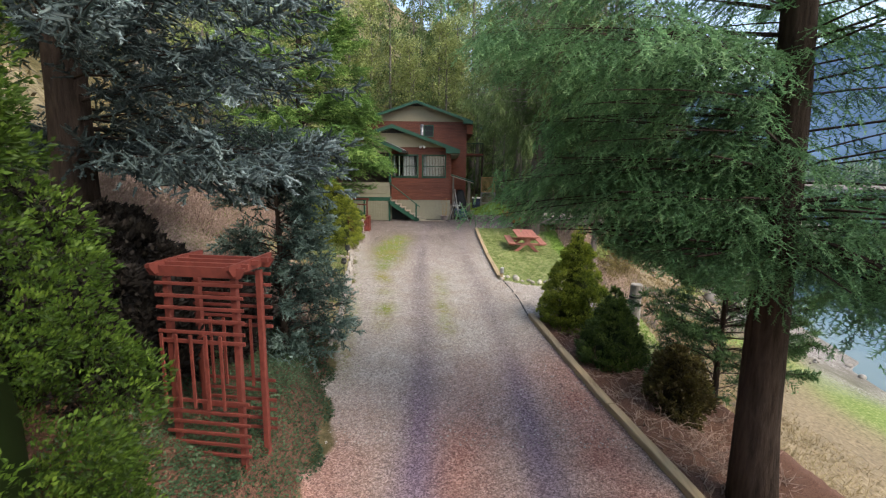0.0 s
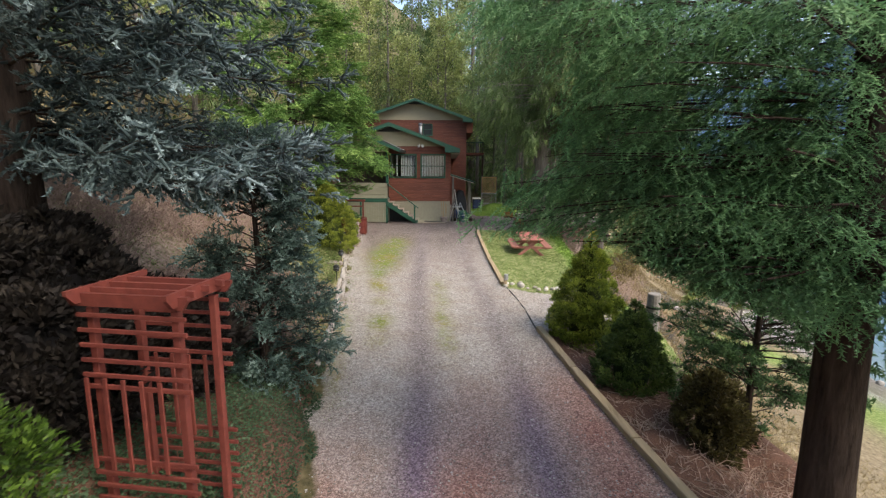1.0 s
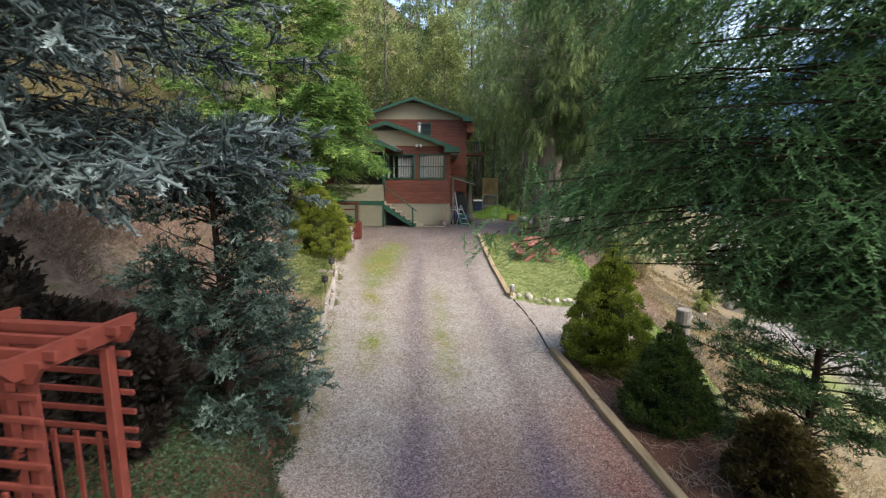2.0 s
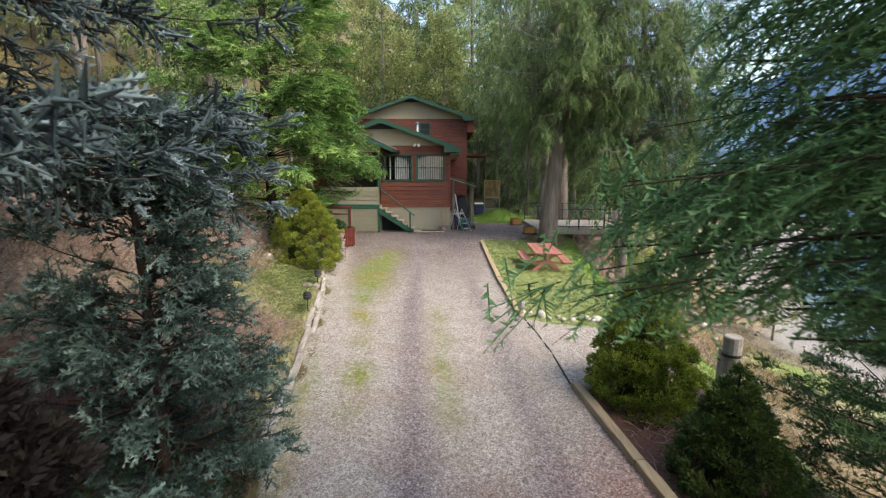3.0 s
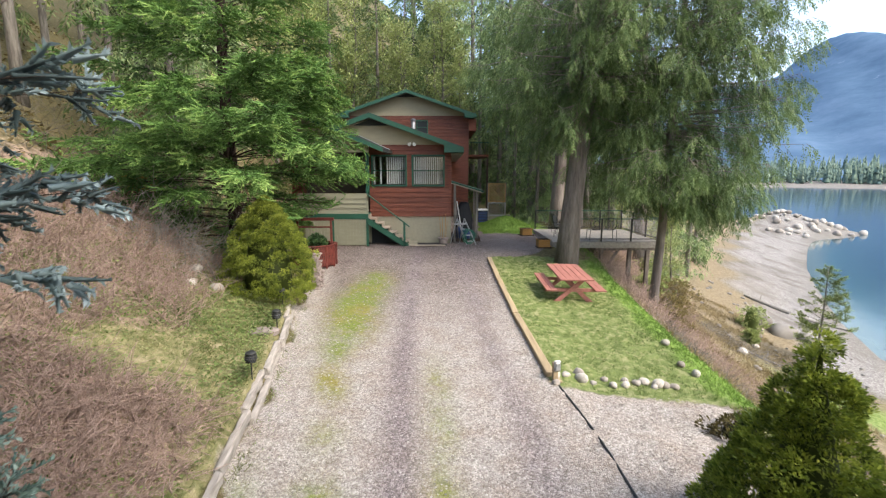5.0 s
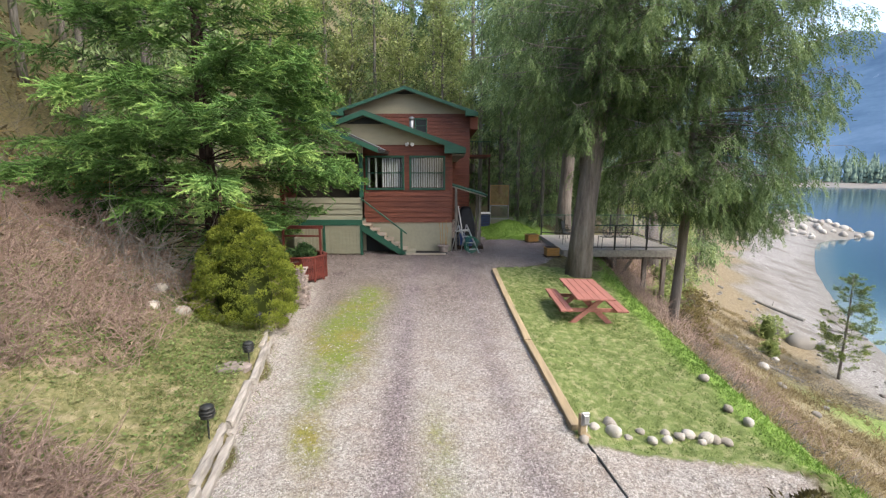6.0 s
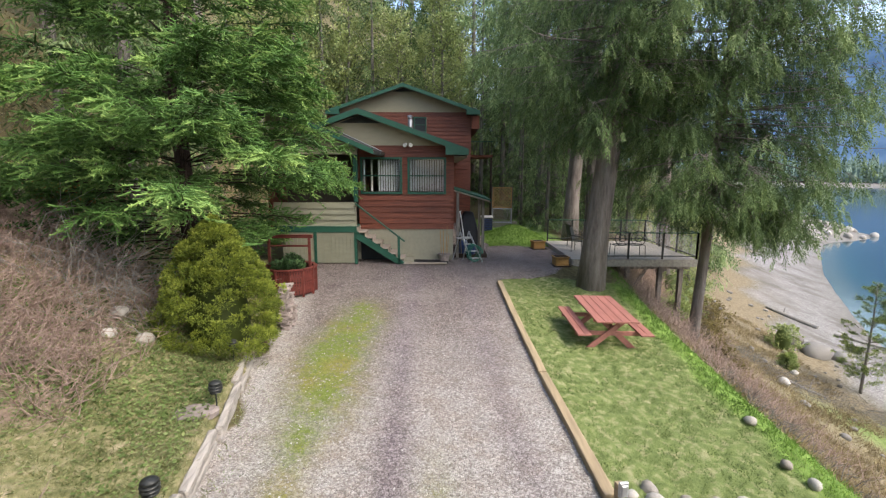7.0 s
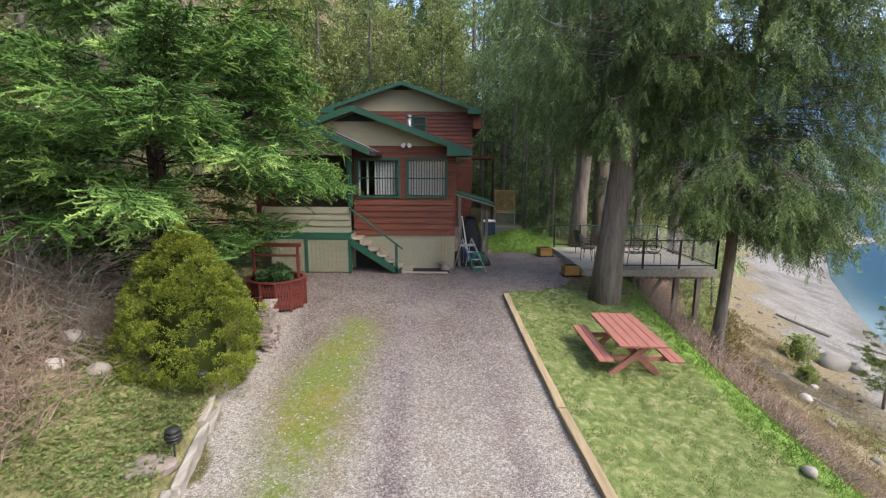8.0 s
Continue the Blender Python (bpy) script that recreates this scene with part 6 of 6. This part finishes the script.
def garden_lamp(x, y, z):
    """A low path lamp: stake, louvred lantern and cap."""
    g = float(height(x, y))
    t = thing("garden_lamp", "small dark bronze path lamp with three louvre rings", "lamp", (x, y, g), group="lamps along the drive")
    h = min(max(0.28, z - g), 0.46)
    part("stake", tube([(0, 0, -0.1), (0, 0, h - 0.12)], 0.012, 8), DARKMETAL, t)
    part("base_plate", tube([(0, 0, h - 0.17), (0, 0, h - 0.14)], [0.03, 0.06], 12), DARKMETAL, t)
    part("lens", tube([(0, 0, h - 0.15), (0, 0, h - 0.08), (0, 0, h - 0.01)], [0.06, 0.075, 0.06], 14), GLASSY, t, "grey ribbed lens")
    for k, (dz, r) in enumerate(((-0.135, 0.088), (-0.09, 0.104), (-0.045, 0.104))):
        part("louvre_ring", tube([(0, 0, h + dz - 0.012), (0, 0, h + dz), (0, 0, h + dz + 0.014)], [r, r * 0.98, r * 0.8], 16), DARKMETAL, t, smooth=True)
    part("cap", tube([(0, 0, h - 0.012), (0, 0, h + 0.012), (0, 0, h + 0.035), (0, 0, h + 0.046)], [0.096, 0.085, 0.05, 0.01], 16), DARKMETAL, t, smooth=True)
    return t


STACK = painted("pale_broken_stone", (0.27, 0.225, 0.205), 0.5, 0.85, (1, 1, 1), 9, 0.6)
GLASSY = painted("grey_lamp_lens", (0.25, 0.26, 0.33), 0.1, 0.25)
for p in ((-3.12, 13.15, 0.10), (-3.46, 15.36, 0.14), (-3.86, 16.9, 0.2), (-4.42, 20.3, 0.1)):
    garden_lamp(*p)
slab = thing("stepping_stone", "flat round grey-brown stone set in the bank", "stone", (-3.70, 15.18, float(height(-3.70, 15.18)) + 0.02), 15)
bm = tube([(0, 0, -0.08), (0, 0, 0.0), (0, 0, 0.03), (0, 0, 0.036)], [0.31, 0.32, 0.28, 0.1], 18)
for k, v in enumerate(bm.verts):
    v.co *= 1 + 0.05 * math.sin(5 * v.co.x * 9 + k * 0.7)
    v.co.y *= 0.72
part("slab", bm, STACK, slab)

# meter post at the kerb end
mp = thing("outlet_post", "stained wooden post with a grey weatherproof outlet box", "post", (2.06, 13.62, float(height(2.06, 13.62)) - 0.02), 8)
part("post", box(-0.045, 0.045, -0.045, 0.045, -0.1, 0.36, 0.006), KERBWOOD, mp)
part("outlet_box", box(-0.05, 0.07, -0.085, -0.045, 0.22, 0.42, 0.012), ALU, mp)
part("cover", box(-0.03, 0.05, -0.105, -0.085, 0.25, 0.39, 0.01), ALU, mp)
part("base_block", box(-0.13, 0.12, -0.07, 0.07, -0.1, 0.03, 0.01), KERBWOOD, mp)

# black edging strip laid over the gravel
strip = thing("edging_strip", "black plastic edging strip lying in the gravel", "edging")
sp_ = [(2.07, 13.5), (2.17, 12.9), (2.26, 12.2), (2.33, 11.5), (2.36, 10.8), (2.38, 10.1)]
part("strip", tube([(x, y, float(height(x, y)) + 0.012) for x, y in sp_], 0.018, 6), DARKMETAL, strip)

# old gate posts
for x, y, h, r in ((5.16, 10.1, 1.2, 0.16), (5.34, 10.55, 0.75, 0.13)):
    o = thing("old_post", "weathered grey round fence post", "post", (x, y, float(height(x, y))), 15, "old posts by the slope")
    part("post", tube([(0, 0, -0.3), (0, 0, h * 0.5), (0.01, 0, h), (0.01, 0, h + 0.02)], [r, r * 0.96, r * 0.93, r * 0.8], 14), GREYWOOD, o, smooth=False)
    part("iron_band", tube([(0, 0, h * 0.72), (0, 0, h * 0.76)], r * 1.02, 14), DARKMETAL, o)

# ---------------------------------------------------------------- wishing well and stone stack
def wishing_well():
    t = thing("wishing_well_planter", "red round lattice planter shaped like a wishing well", "planter", (-4.43, 22.1, float(height(-4.43, 22.1))))
    R8 = 0.72
    cor = [(R8 * math.cos(math.pi * (k + 0.5) / 6), R8 * math.sin(math.pi * (k + 0.5) / 6)) for k in range(12)]
    for k in range(12):
        a, b = cor[k], cor[(k + 1) % 12]
        part("panel", beam((*[v * 0.97 for v in a], 0.38), (*[v * 0.97 for v in b], 0.38), 0.015, 0.70), REDDARK, t)
        bm = bmesh.new()
        A, B = Vector((*a, 0)), Vector((*b, 0))
        n = 5
        for i in range(n):
            for z0, z1 in ((0.05, 0.72), (0.72, 0.05)):
                p0, p1 = A.lerp(B, i / n), A.lerp(B, (i + 1) / n)
                beam((p0.x, p0.y, z0 if (i % 2) else z1), (p1.x, p1.y, z1 if (i % 2) else z0), 0.012, 0.03, bm=bm)
        for i in range(8):
            z = 0.1 + i * 0.085
            beam((A.x, A.y, z), (B.x, B.y, z), 0.012, 0.02, bm=bm)
        part("lattice", bm, REDWOOD, t)
        part("rim_board", beam((*a, 0.76), (*b, 0.76), 0.10, 0.04, 0.004), REDWOOD, t)
        part("corner_post", box(a[0] - 0.025, a[0] + 0.025, a[1] - 0.025, a[1] + 0.025, -0.05, 0.75), REDWOOD, t)
    for x in (-0.58, 0.58):
        part("roof_post", box(x - 0.035, x + 0.035, -0.035, 0.035, 0.7, 1.58, 0.004), REDWOOD, t)
    part("top_beam", box(-0.68, 0.68, -0.05, 0.05, 1.58, 1.68, 0.006), REDWOOD, t)
    part("crossbar", tube([(-0.6, 0, 1.35), (0.6, 0, 1.35)], 0.03, 8), REDWOOD, t)
    part("soil", tube([(0, 0, 0.55), (0, 0, 0.62)], 0.66, 8), BARK_SPRUCE, t)
    return t


REDDARK = painted("dark_red_wood", (0.04, 0.012, 0.010), 0.2, 0.7)
wishing_well()
wz = float(height(-4.43, 22.1)) + 0.6
for i, (dx, dy, r, h) in enumerate(((-0.2, -0.1, 0.22, 0.32), (0.2, -0.2, 0.2, 0.28), (0.0, 0.25, 0.24, 0.4))):
    place(shrub("potted_plant", "small leafy green plant growing in the planter", 130 + i, h, r, PINE, "ball", 300, (0.09, 0.05), 0.2, 4, "plant"), -4.43 + dx, 22.1 + dy, wz)
stack = thing("stone_stack", "dry-stacked column of pale broken stones", "stone wall", (-3.66, 19.2, float(height(-3.66, 19.2))))
rs = np.random.default_rng(33)
zc = -0.12
while zc < 0.98:
    h = rs.uniform(0.045, 0.085)
    lean = 0.10 * zc
    for dy in (0, 0.2, 0.4):
        if dy > 0.3 and zc > 0.6:
            continue
        w = rs.uniform(0.15, 0.26)
        cx = rs.normal(0, 0.025) - 0.04 * zc
        bm = box(cx - w / 2, cx + w / 2, dy - 0.09 + lean, dy + 0.09 + lean, zc + 0.004, zc + h, 0.012)
        for v in bm.verts:
            v.co += Vector(rs.normal(0, 0.011, 3))
        part("stone", bm, STACK, stack)
    zc += h

# ---------------------------------------------------------------- lake deck
deck = thing("lake_deck", "grey wooden deck on posts above the beach slope", "deck")
DX0, DX1, DY0, DY1, DZ = 4.75, 9.3, 25.6, 30.2, 0.14
nb = 32
for i in range(nb):
    x = DX0 + i * (DX1 - DX0) / nb
    part("deck_board", box(x, x + (DX1 - DX0) / nb - 0.008, DY0, DY1, DZ - 0.04, DZ), DECKWOOD, deck)
part("rim_joist", box(DX0, DX1, DY0 - 0.05, DY0 - 0.005, DZ - 0.26, DZ + 0.005, 0.005), GREYWOOD, deck)
part("rim_joist", box(DX0 - 0.05, DX0 - 0.005, DY0, DY1, DZ - 0.26, DZ + 0.005, 0.005), GREYWOOD, deck)
for i in range(6):
    y = DY0 + 0.3 + i * 0.7
    part("joist", box(DX0, DX1, y, y + 0.05, DZ - 0.24, DZ - 0.045), GREYWOOD, deck)
for x, y in ((6.9, 26.0), (8.1, 25.95), (8.9, 26.0), (6.9, 29.4), (8.6, 29.4)):
    part("support_post", box(x - 0.08, x + 0.08, y - 0.08, y + 0.08, float(height(x, y)) - 0.3, DZ - 0.25, 0.008), BARK_CEDAR, deck)
part("support_brace", beam((7.0, 26.0, -1.3), (7.7, 26.0, DZ - 0.28), 0.08, 0.1), BARK_CEDAR, deck)
part("carrier_beam", box(6.6, 9.2, 25.9, 26.06, DZ - 0.42, DZ - 0.26, 0.006), BARK_CEDAR, deck)


def railing(name, label, a, b, n, skip=()):
    """A dark metal deck railing with wire mesh."""
    t = thing(name, label, "railing")
    A, B = Vector((*a, DZ)), Vector((*b, DZ))
    for i in range(n + 1):
        if i in skip:
            continue
        p = A.lerp(B, i / n)
        part("post", box(p.x - 0.03, p.x + 0.03, p.y - 0.03, p.y + 0.03, DZ, DZ + 0.98, 0.004), DARKMETAL, t)
    for z in (0.97, 0.12):
        part("rail", beam(A + Vector((0, 0, z)), B + Vector((0, 0, z)), 0.045, 0.035), TRIM if z > 0.5 else DARKMETAL, t)
    bm = bmesh.new()
    m = int((B - A).length / 0.12)
    for i in range(m):
        p, q = A.lerp(B, i / m), A.lerp(B, min(1, (i + 6) / m))
        for z0, z1 in ((0.12, 0.95), (0.95, 0.12)):
            beam((p.x, p.y, DZ + z0), (q.x, q.y, DZ + z1), 0.004, 0.004, bm=bm)
    part("wire_mesh", bm, STEEL, t)
    return t


railing("deck_railing", "dark metal deck railing with wire mesh", (5.5, 25.62), (9.25, 25.62), 3)
railing("deck_railing", "dark metal deck railing with wire mesh", (9.25, 25.62), (9.25, 30.15), 3)
railing("deck_railing", "dark metal deck railing with wire mesh", (4.8, 30.15), (9.25, 30.15), 4)


def round_back_bench(x, y, turn):
    t = thing("metal_bench", "black wrought-iron garden bench with two round backs", "bench", (x, y, DZ), turn)
    for cx in (-0.3, 0.3):
        for r in (0.27, 0.13):
            pts = [(cx + r * math.cos(k * math.pi / 10), 0.22, 0.72 + r * math.sin(k * math.pi / 10)) for k in range(21)]
            part("back_ring", tube(pts, 0.014, 6, cap=False), DARKMETAL, t)
        for k in range(6):
            a = k * math.pi / 3
            part("back_spoke", tube([(cx + 0.13 * math.cos(a), 0.22, 0.72 + 0.13 * math.sin(a)), (cx + 0.27 * math.cos(a), 0.22, 0.72 + 0.27 * math.sin(a))], 0.009, 6), DARKMETAL, t)
        part("seat_ring", tube([(cx + 0.27 * math.cos(k * math.pi / 8), -0.05 + 0.25 * math.sin(k * math.pi / 8), 0.45) for k in range(17)], 0.014, 6, cap=False), DARKMETAL, t)
    for k in range(9):
        part("seat_slat", box(-0.55 + k * 0.13, -0.50 + k * 0.13, -0.28, 0.2, 0.445, 0.46), DARKMETAL, t)
    for x_ in (-0.57, 0.57):
        for y_ in (-0.28, 0.22):
            part("leg", tube([(x_ * 1.02, y_, 0), (x_ * 0.98, y_, 0.46)], 0.014, 6), DARKMETAL, t)
    return t


round_back_bench(6.95, 26.2, 180)


def metal_chair(x, y, turn):
    t = thing("metal_chair", "dark metal garden chair with a slung seat", "chair", (x, y, DZ), turn)
    part("seat", box(-0.24, 0.24, -0.22, 0.22, 0.42, 0.45, 0.01), DARKMETAL, t)
    part("backrest", beam((0, 0.2, 0.46), (0, 0.32, 0.95), 0.46, 0.025, 0.008), DARKMETAL, t)
    for sx in (-1, 1):
        for sy in (-0.2, 0.2):
            part("leg", tube([(sx * 0.25, sy, 0), (sx * 0.22, sy, 0.43)], 0.012, 6), DARKMETAL, t)
        part("armrest", tube([(sx * 0.26, -0.2, 0.43), (sx * 0.27, -0.18, 0.64), (sx * 0.26, 0.25, 0.66)], 0.012, 6), DARKMETAL, t)
    return t


metal_chair(5.6, 28.6, 100)
metal_chair(5.4, 27.3, 60)


def planter(x, y, turn):
    t = thing("planter_box", "small yellow-brown wooden planter box", "planter", (x, y, float(height(x, y))), turn)
    for k in range(3):
        z = 0.04 + k * 0.095
        for s in (-1, 1):
            part("side_board", box(-0.24, 0.24, s * 0.2 - 0.012, s * 0.2 + 0.012, z, z + 0.088, 0.004), YELLOWWOOD, t)
            part("end_board", box(s * 0.24 - 0.012, s * 0.24 + 0.012, -0.19, 0.19, z, z + 0.088, 0.004), YELLOWWOOD, t)
    part("rim", box(-0.28, 0.28, -0.25, 0.25, 0.325, 0.35, 0.005), YELLOWWOOD, t)
    part("soil", box(-0.22, 0.22, -0.18, 0.18, 0.345, 0.36), BARK_SPRUCE, t)
    part("base", box(-0.31, 0.31, -0.28, 0.28, 0.0, 0.035, 0.005), BARK_SPRUCE, t)
    return t


planter(4.28, 25.55, 5)
planter(4.1, 28.8, 10)

# ---------------------------------------------------------------- beside the house
shed = thing("side_awning", "small lean-to awning with green edge on posts", "awning")
part("awning_roof", prism([(0.4, 2.61), (1.78, 2.20), (1.78, 2.26), (0.4, 2.67)], 26.2, 29.0), TRIM, shed)
part("awning_ceiling", prism([(0.4, 2.56), (1.75, 2.15), (1.75, 2.19), (0.4, 2.60)], 26.25, 28.95), STEPWOOD, shed)
for x, y in ((1.55, 26.9), (1.55, 28.8), (0.55, 26.3)):
    part("post", box(x - 0.05, x + 0.05, y - 0.05, y + 0.05, 0, 2.2 if x > 1 else 2.54, 0.005), BARK_GREY, shed)
part("platform", box(0.45, 1.7, 26.6, 29, -0.05, 0.14, 0.01), BARK_SPRUCE, shed)

bbq = thing("covered_barbecue", "barbecue under a black fitted cover", "barbecue", (0.98, 27.2, 0.14))
bm = bmesh.new()
rings = [(0.0, 0.42, 0.3), (0.35, 0.41, 0.3), (0.8, 0.40, 0.29), (1.1, 0.34, 0.26), (1.4, 0.25, 0.2), (1.55, 0.2, 0.15), (1.6, 0.1, 0.08)]
prev = None
for z, rx_, ry_ in rings:
    cur = [bm.verts.new((rx_ * math.copysign(abs(math.cos(a)) ** 0.5, math.cos(a)) * (1 + 0.03 * math.sin(9 * a + z * 7)), ry_ * math.copysign(abs(math.sin(a)) ** 0.5, math.sin(a)), z)) for a in np.linspace(0, 2 * math.pi, 24, endpoint=False)]
    if prev:
        for k in range(24):
            bm.faces.new((prev[k], prev[(k + 1) % 24], cur[(k + 1) % 24], cur[k]))
    prev = cur
bm.faces.new(prev)
part("cover", bm, BLACKCLOTH, bbq, smooth=True)
part("gas_bottle_cover", tube([(-0.18, -0.33, 0), (-0.18, -0.33, 0.42), (-0.18, -0.31, 0.5)], [0.17, 0.17, 0.1], 14), BLUEPLASTIC, bbq, "navy blue cloth cover", smooth=True)

ladder = thing("step_ladder", "small folding aluminium step ladder", "ladder", (0.92, 25.9, 0.0), 12)
for s in (-0.2, 0.2):
    part("front_rail", beam((s + 0.28, -0.3, 0), (s * 0.8 - 0.12, 0.05, 1.1), 0.03, 0.05), ALU, ladder)
    part("back_rail", beam((s - 0.3, 0.3, 0), (s * 0.8 - 0.12, 0.07, 1.08), 0.025, 0.03), ALU, ladder)
for k in range(4):
    f = (k + 0.6) / 4.4
    part("step", box(0.28 - 0.40 * f - 0.2, 0.28 - 0.40 * f + 0.2, -0.3 + 0.35 * f - 0.05, -0.3 + 0.35 * f + 0.05, 1.1 * f - 0.015, 1.1 * f + 0.015), ALU, ladder)
part("tray", box(-0.36, 0.12, 0.0, 0.3, 0.83, 0.86), ALU, ladder)

hose = thing("garden_hose", "coiled green garden hose hung on the ladder", "hose", (1.12, 25.7, 0.02), 20)
part("coil", tube([((0.22 + 0.015 * math.sin(5 * a)) * math.cos(a), 0.02 * a - 0.3, 0.34 + (0.3 + 0.02 * math.cos(3 * a)) * math.sin(a)) for a in np.linspace(0, 8 * math.pi, 90)], 0.017, 6), GREENPLASTIC, hose)

pump = thing("heat_pump", "grey and dark boxed outdoor heat pump", "heat pump", (2.42, 34.6, 0.0))
part("casing", box(-0.3, 0.3, -0.3, 0.3, 0.04, 0.78, 0.03), DARKMETAL, pump)
part("lid", box(-0.32, 0.32, -0.32, 0.32, 0.78, 0.86, 0.03), WHITEPAINT, pump)
for k in range(7):
    part("louvre", box(-0.26, 0.26, -0.315, -0.3, 0.10 + 0.095 * k, 0.14 + 0.095 * k), BLUEPLASTIC, pump)
part("pad", box(-0.36, 0.36, -0.36, 0.36, -0.05, 0.04), CONCRETE, pump)

def leaning_pole(x, y, dx, dy, h, r, mat, label):
    """A pole or board stood against the side wall."""
    t = thing("leaning_pole", label, "pole", (x, y, 0.14))
    part("shaft", tube([(0, 0, 0), (dx * 0.5, dy * 0.5, h * 0.5), (dx, dy, h)], [r, r, r * 0.9], 8), mat, t)
    part("end_cap", tube([(dx, dy, h), (dx * 1.02, dy * 1.02, h + 0.04)], [r * 1.25, r * 1.1], 8), mat, t)
    return t


leaning_pole(0.92, 26.72, -0.26, 0.1, 1.6, 0.024, WHITEPAINT, "white pole leaning against the house wall")
leaning_pole(0.72, 26.7, -0.12, 0.1, 1.75, 0.02, BARK_GREY, "thin grey pole leaning against the house wall")
leaning_pole(0.84, 26.85, -0.3, 0.05, 1.6, 0.025, STEPWOOD, "pale wooden pole leaning against the house wall")

bucket = thing("blue_bucket", "blue plastic bucket beside the barbecue", "bucket", (1.1, 26.65, 0.14))
part("body", tube([(0, 0, 0), (0, 0, 0.34), (0, 0, 0.36)], [0.14, 0.18, 0.19], 16), BLUEPLASTIC, bucket, smooth=True)

potc = thing("flower_pot", "clay flower pot with dry canes", "pot", (0.05, 25.85, 0.0))
part("pot", tube([(0, 0, 0), (0, 0, 0.24), (0, 0, 0.25), (0, 0, 0.29)], [0.16, 0.2, 0.24, 0.24], 16), STACK, potc)
for k in range(7):
    a = k * 0.9
    part("cane", tube([(0.1 * math.cos(a), 0.1 * math.sin(a), 0.2), (0.17 * math.cos(a), 0.12 * math.sin(a), 1.0 + 0.05 * k)], 0.009, 5), YELLOWWOOD, potc)
mat_ = thing("doormat", "dark doormat with pale edge board by the wall", "mat", (-0.55, 25.7, 0.0))
part("mat", box(-0.85, 0.75, -0.3, 0.3, 0.0, 0.035, 0.01), BLACKCLOTH, mat_)
part("edge_board", box(-0.85, 0.7, -0.38, -0.31, -0.01, 0.05, 0.008), STEPWOOD, mat_)


def lattice_panel(x, y, w, h, z, turn):
    t = thing("lattice_panel", "tan diagonal wooden lattice fence panel", "fence", (x, y, z), turn)
    for nm, b in (("frame", box(-w / 2, w / 2, -0.02, 0.02, h - 0.05, h)), ("frame", box(-w / 2, w / 2, -0.02, 0.02, 0, 0.05)), ("frame", box(-w / 2, -w / 2 + 0.05, -0.02, 0.02, 0, h)), ("frame", box(w / 2 - 0.05, w / 2, -0.02, 0.02, 0, h))):
        part(nm, b, TANPAINT, t)
    for s in (-1, 1):
        c = -h
        while c < w:
            x0, x1 = max(0, c), min(w, c + h)
            if x1 - x0 > 0.08:
                za, zb = x0 - c, x1 - c
                if s < 0:
                    za, zb = h - za, h - zb
                part("lath", beam((x0 - w / 2, 0.008 * s, za), (x1 - w / 2, 0.008 * s, zb), 0.034, 0.008, up=(0, 1, 0.001)), TANPAINT, t)
            c += 0.19
    for sx in (-w / 2, w / 2):
        part("post", box(sx - 0.05, sx + 0.05, 0.02, 0.12, -1.1, h + 0.05), BARK_GREY, t)
    return t


lattice_panel(3.48, 36.5, 1.12, 1.2, 1.16, -8)
gate_ = thing("wire_gate", "grey wire mesh gate below the lattice", "gate", (3.48, 36.44, 0), -8)
for x_ in (-0.55, 0.55):
    part("gate_post", tube([(x_, 0, -0.1), (x_, 0, 1.14)], 0.025, 8), ALU, gate_)
for z_ in (0.3, 1.12):
    part("gate_rail", tube([(-0.55, 0, z_), (0.55, 0, z_)], 0.02, 8), ALU, gate_)
for k_ in range(19):
    part("gate_wire", tube([(-0.5 + 0.055 * k_, 0, 0.3), (-0.5 + 0.055 * k_, 0, 1.12)], 0.007, 4), ALU, gate_)
wl_ = thing("pale_garden_wall", "low pale rendered wall below the lattice", "wall", (3.5, 36.7, 0))
part("wall", box(-0.9, 0.9, -0.08, 0.08, -0.2, 0.36, 0.01), CONCRETE, wl_)
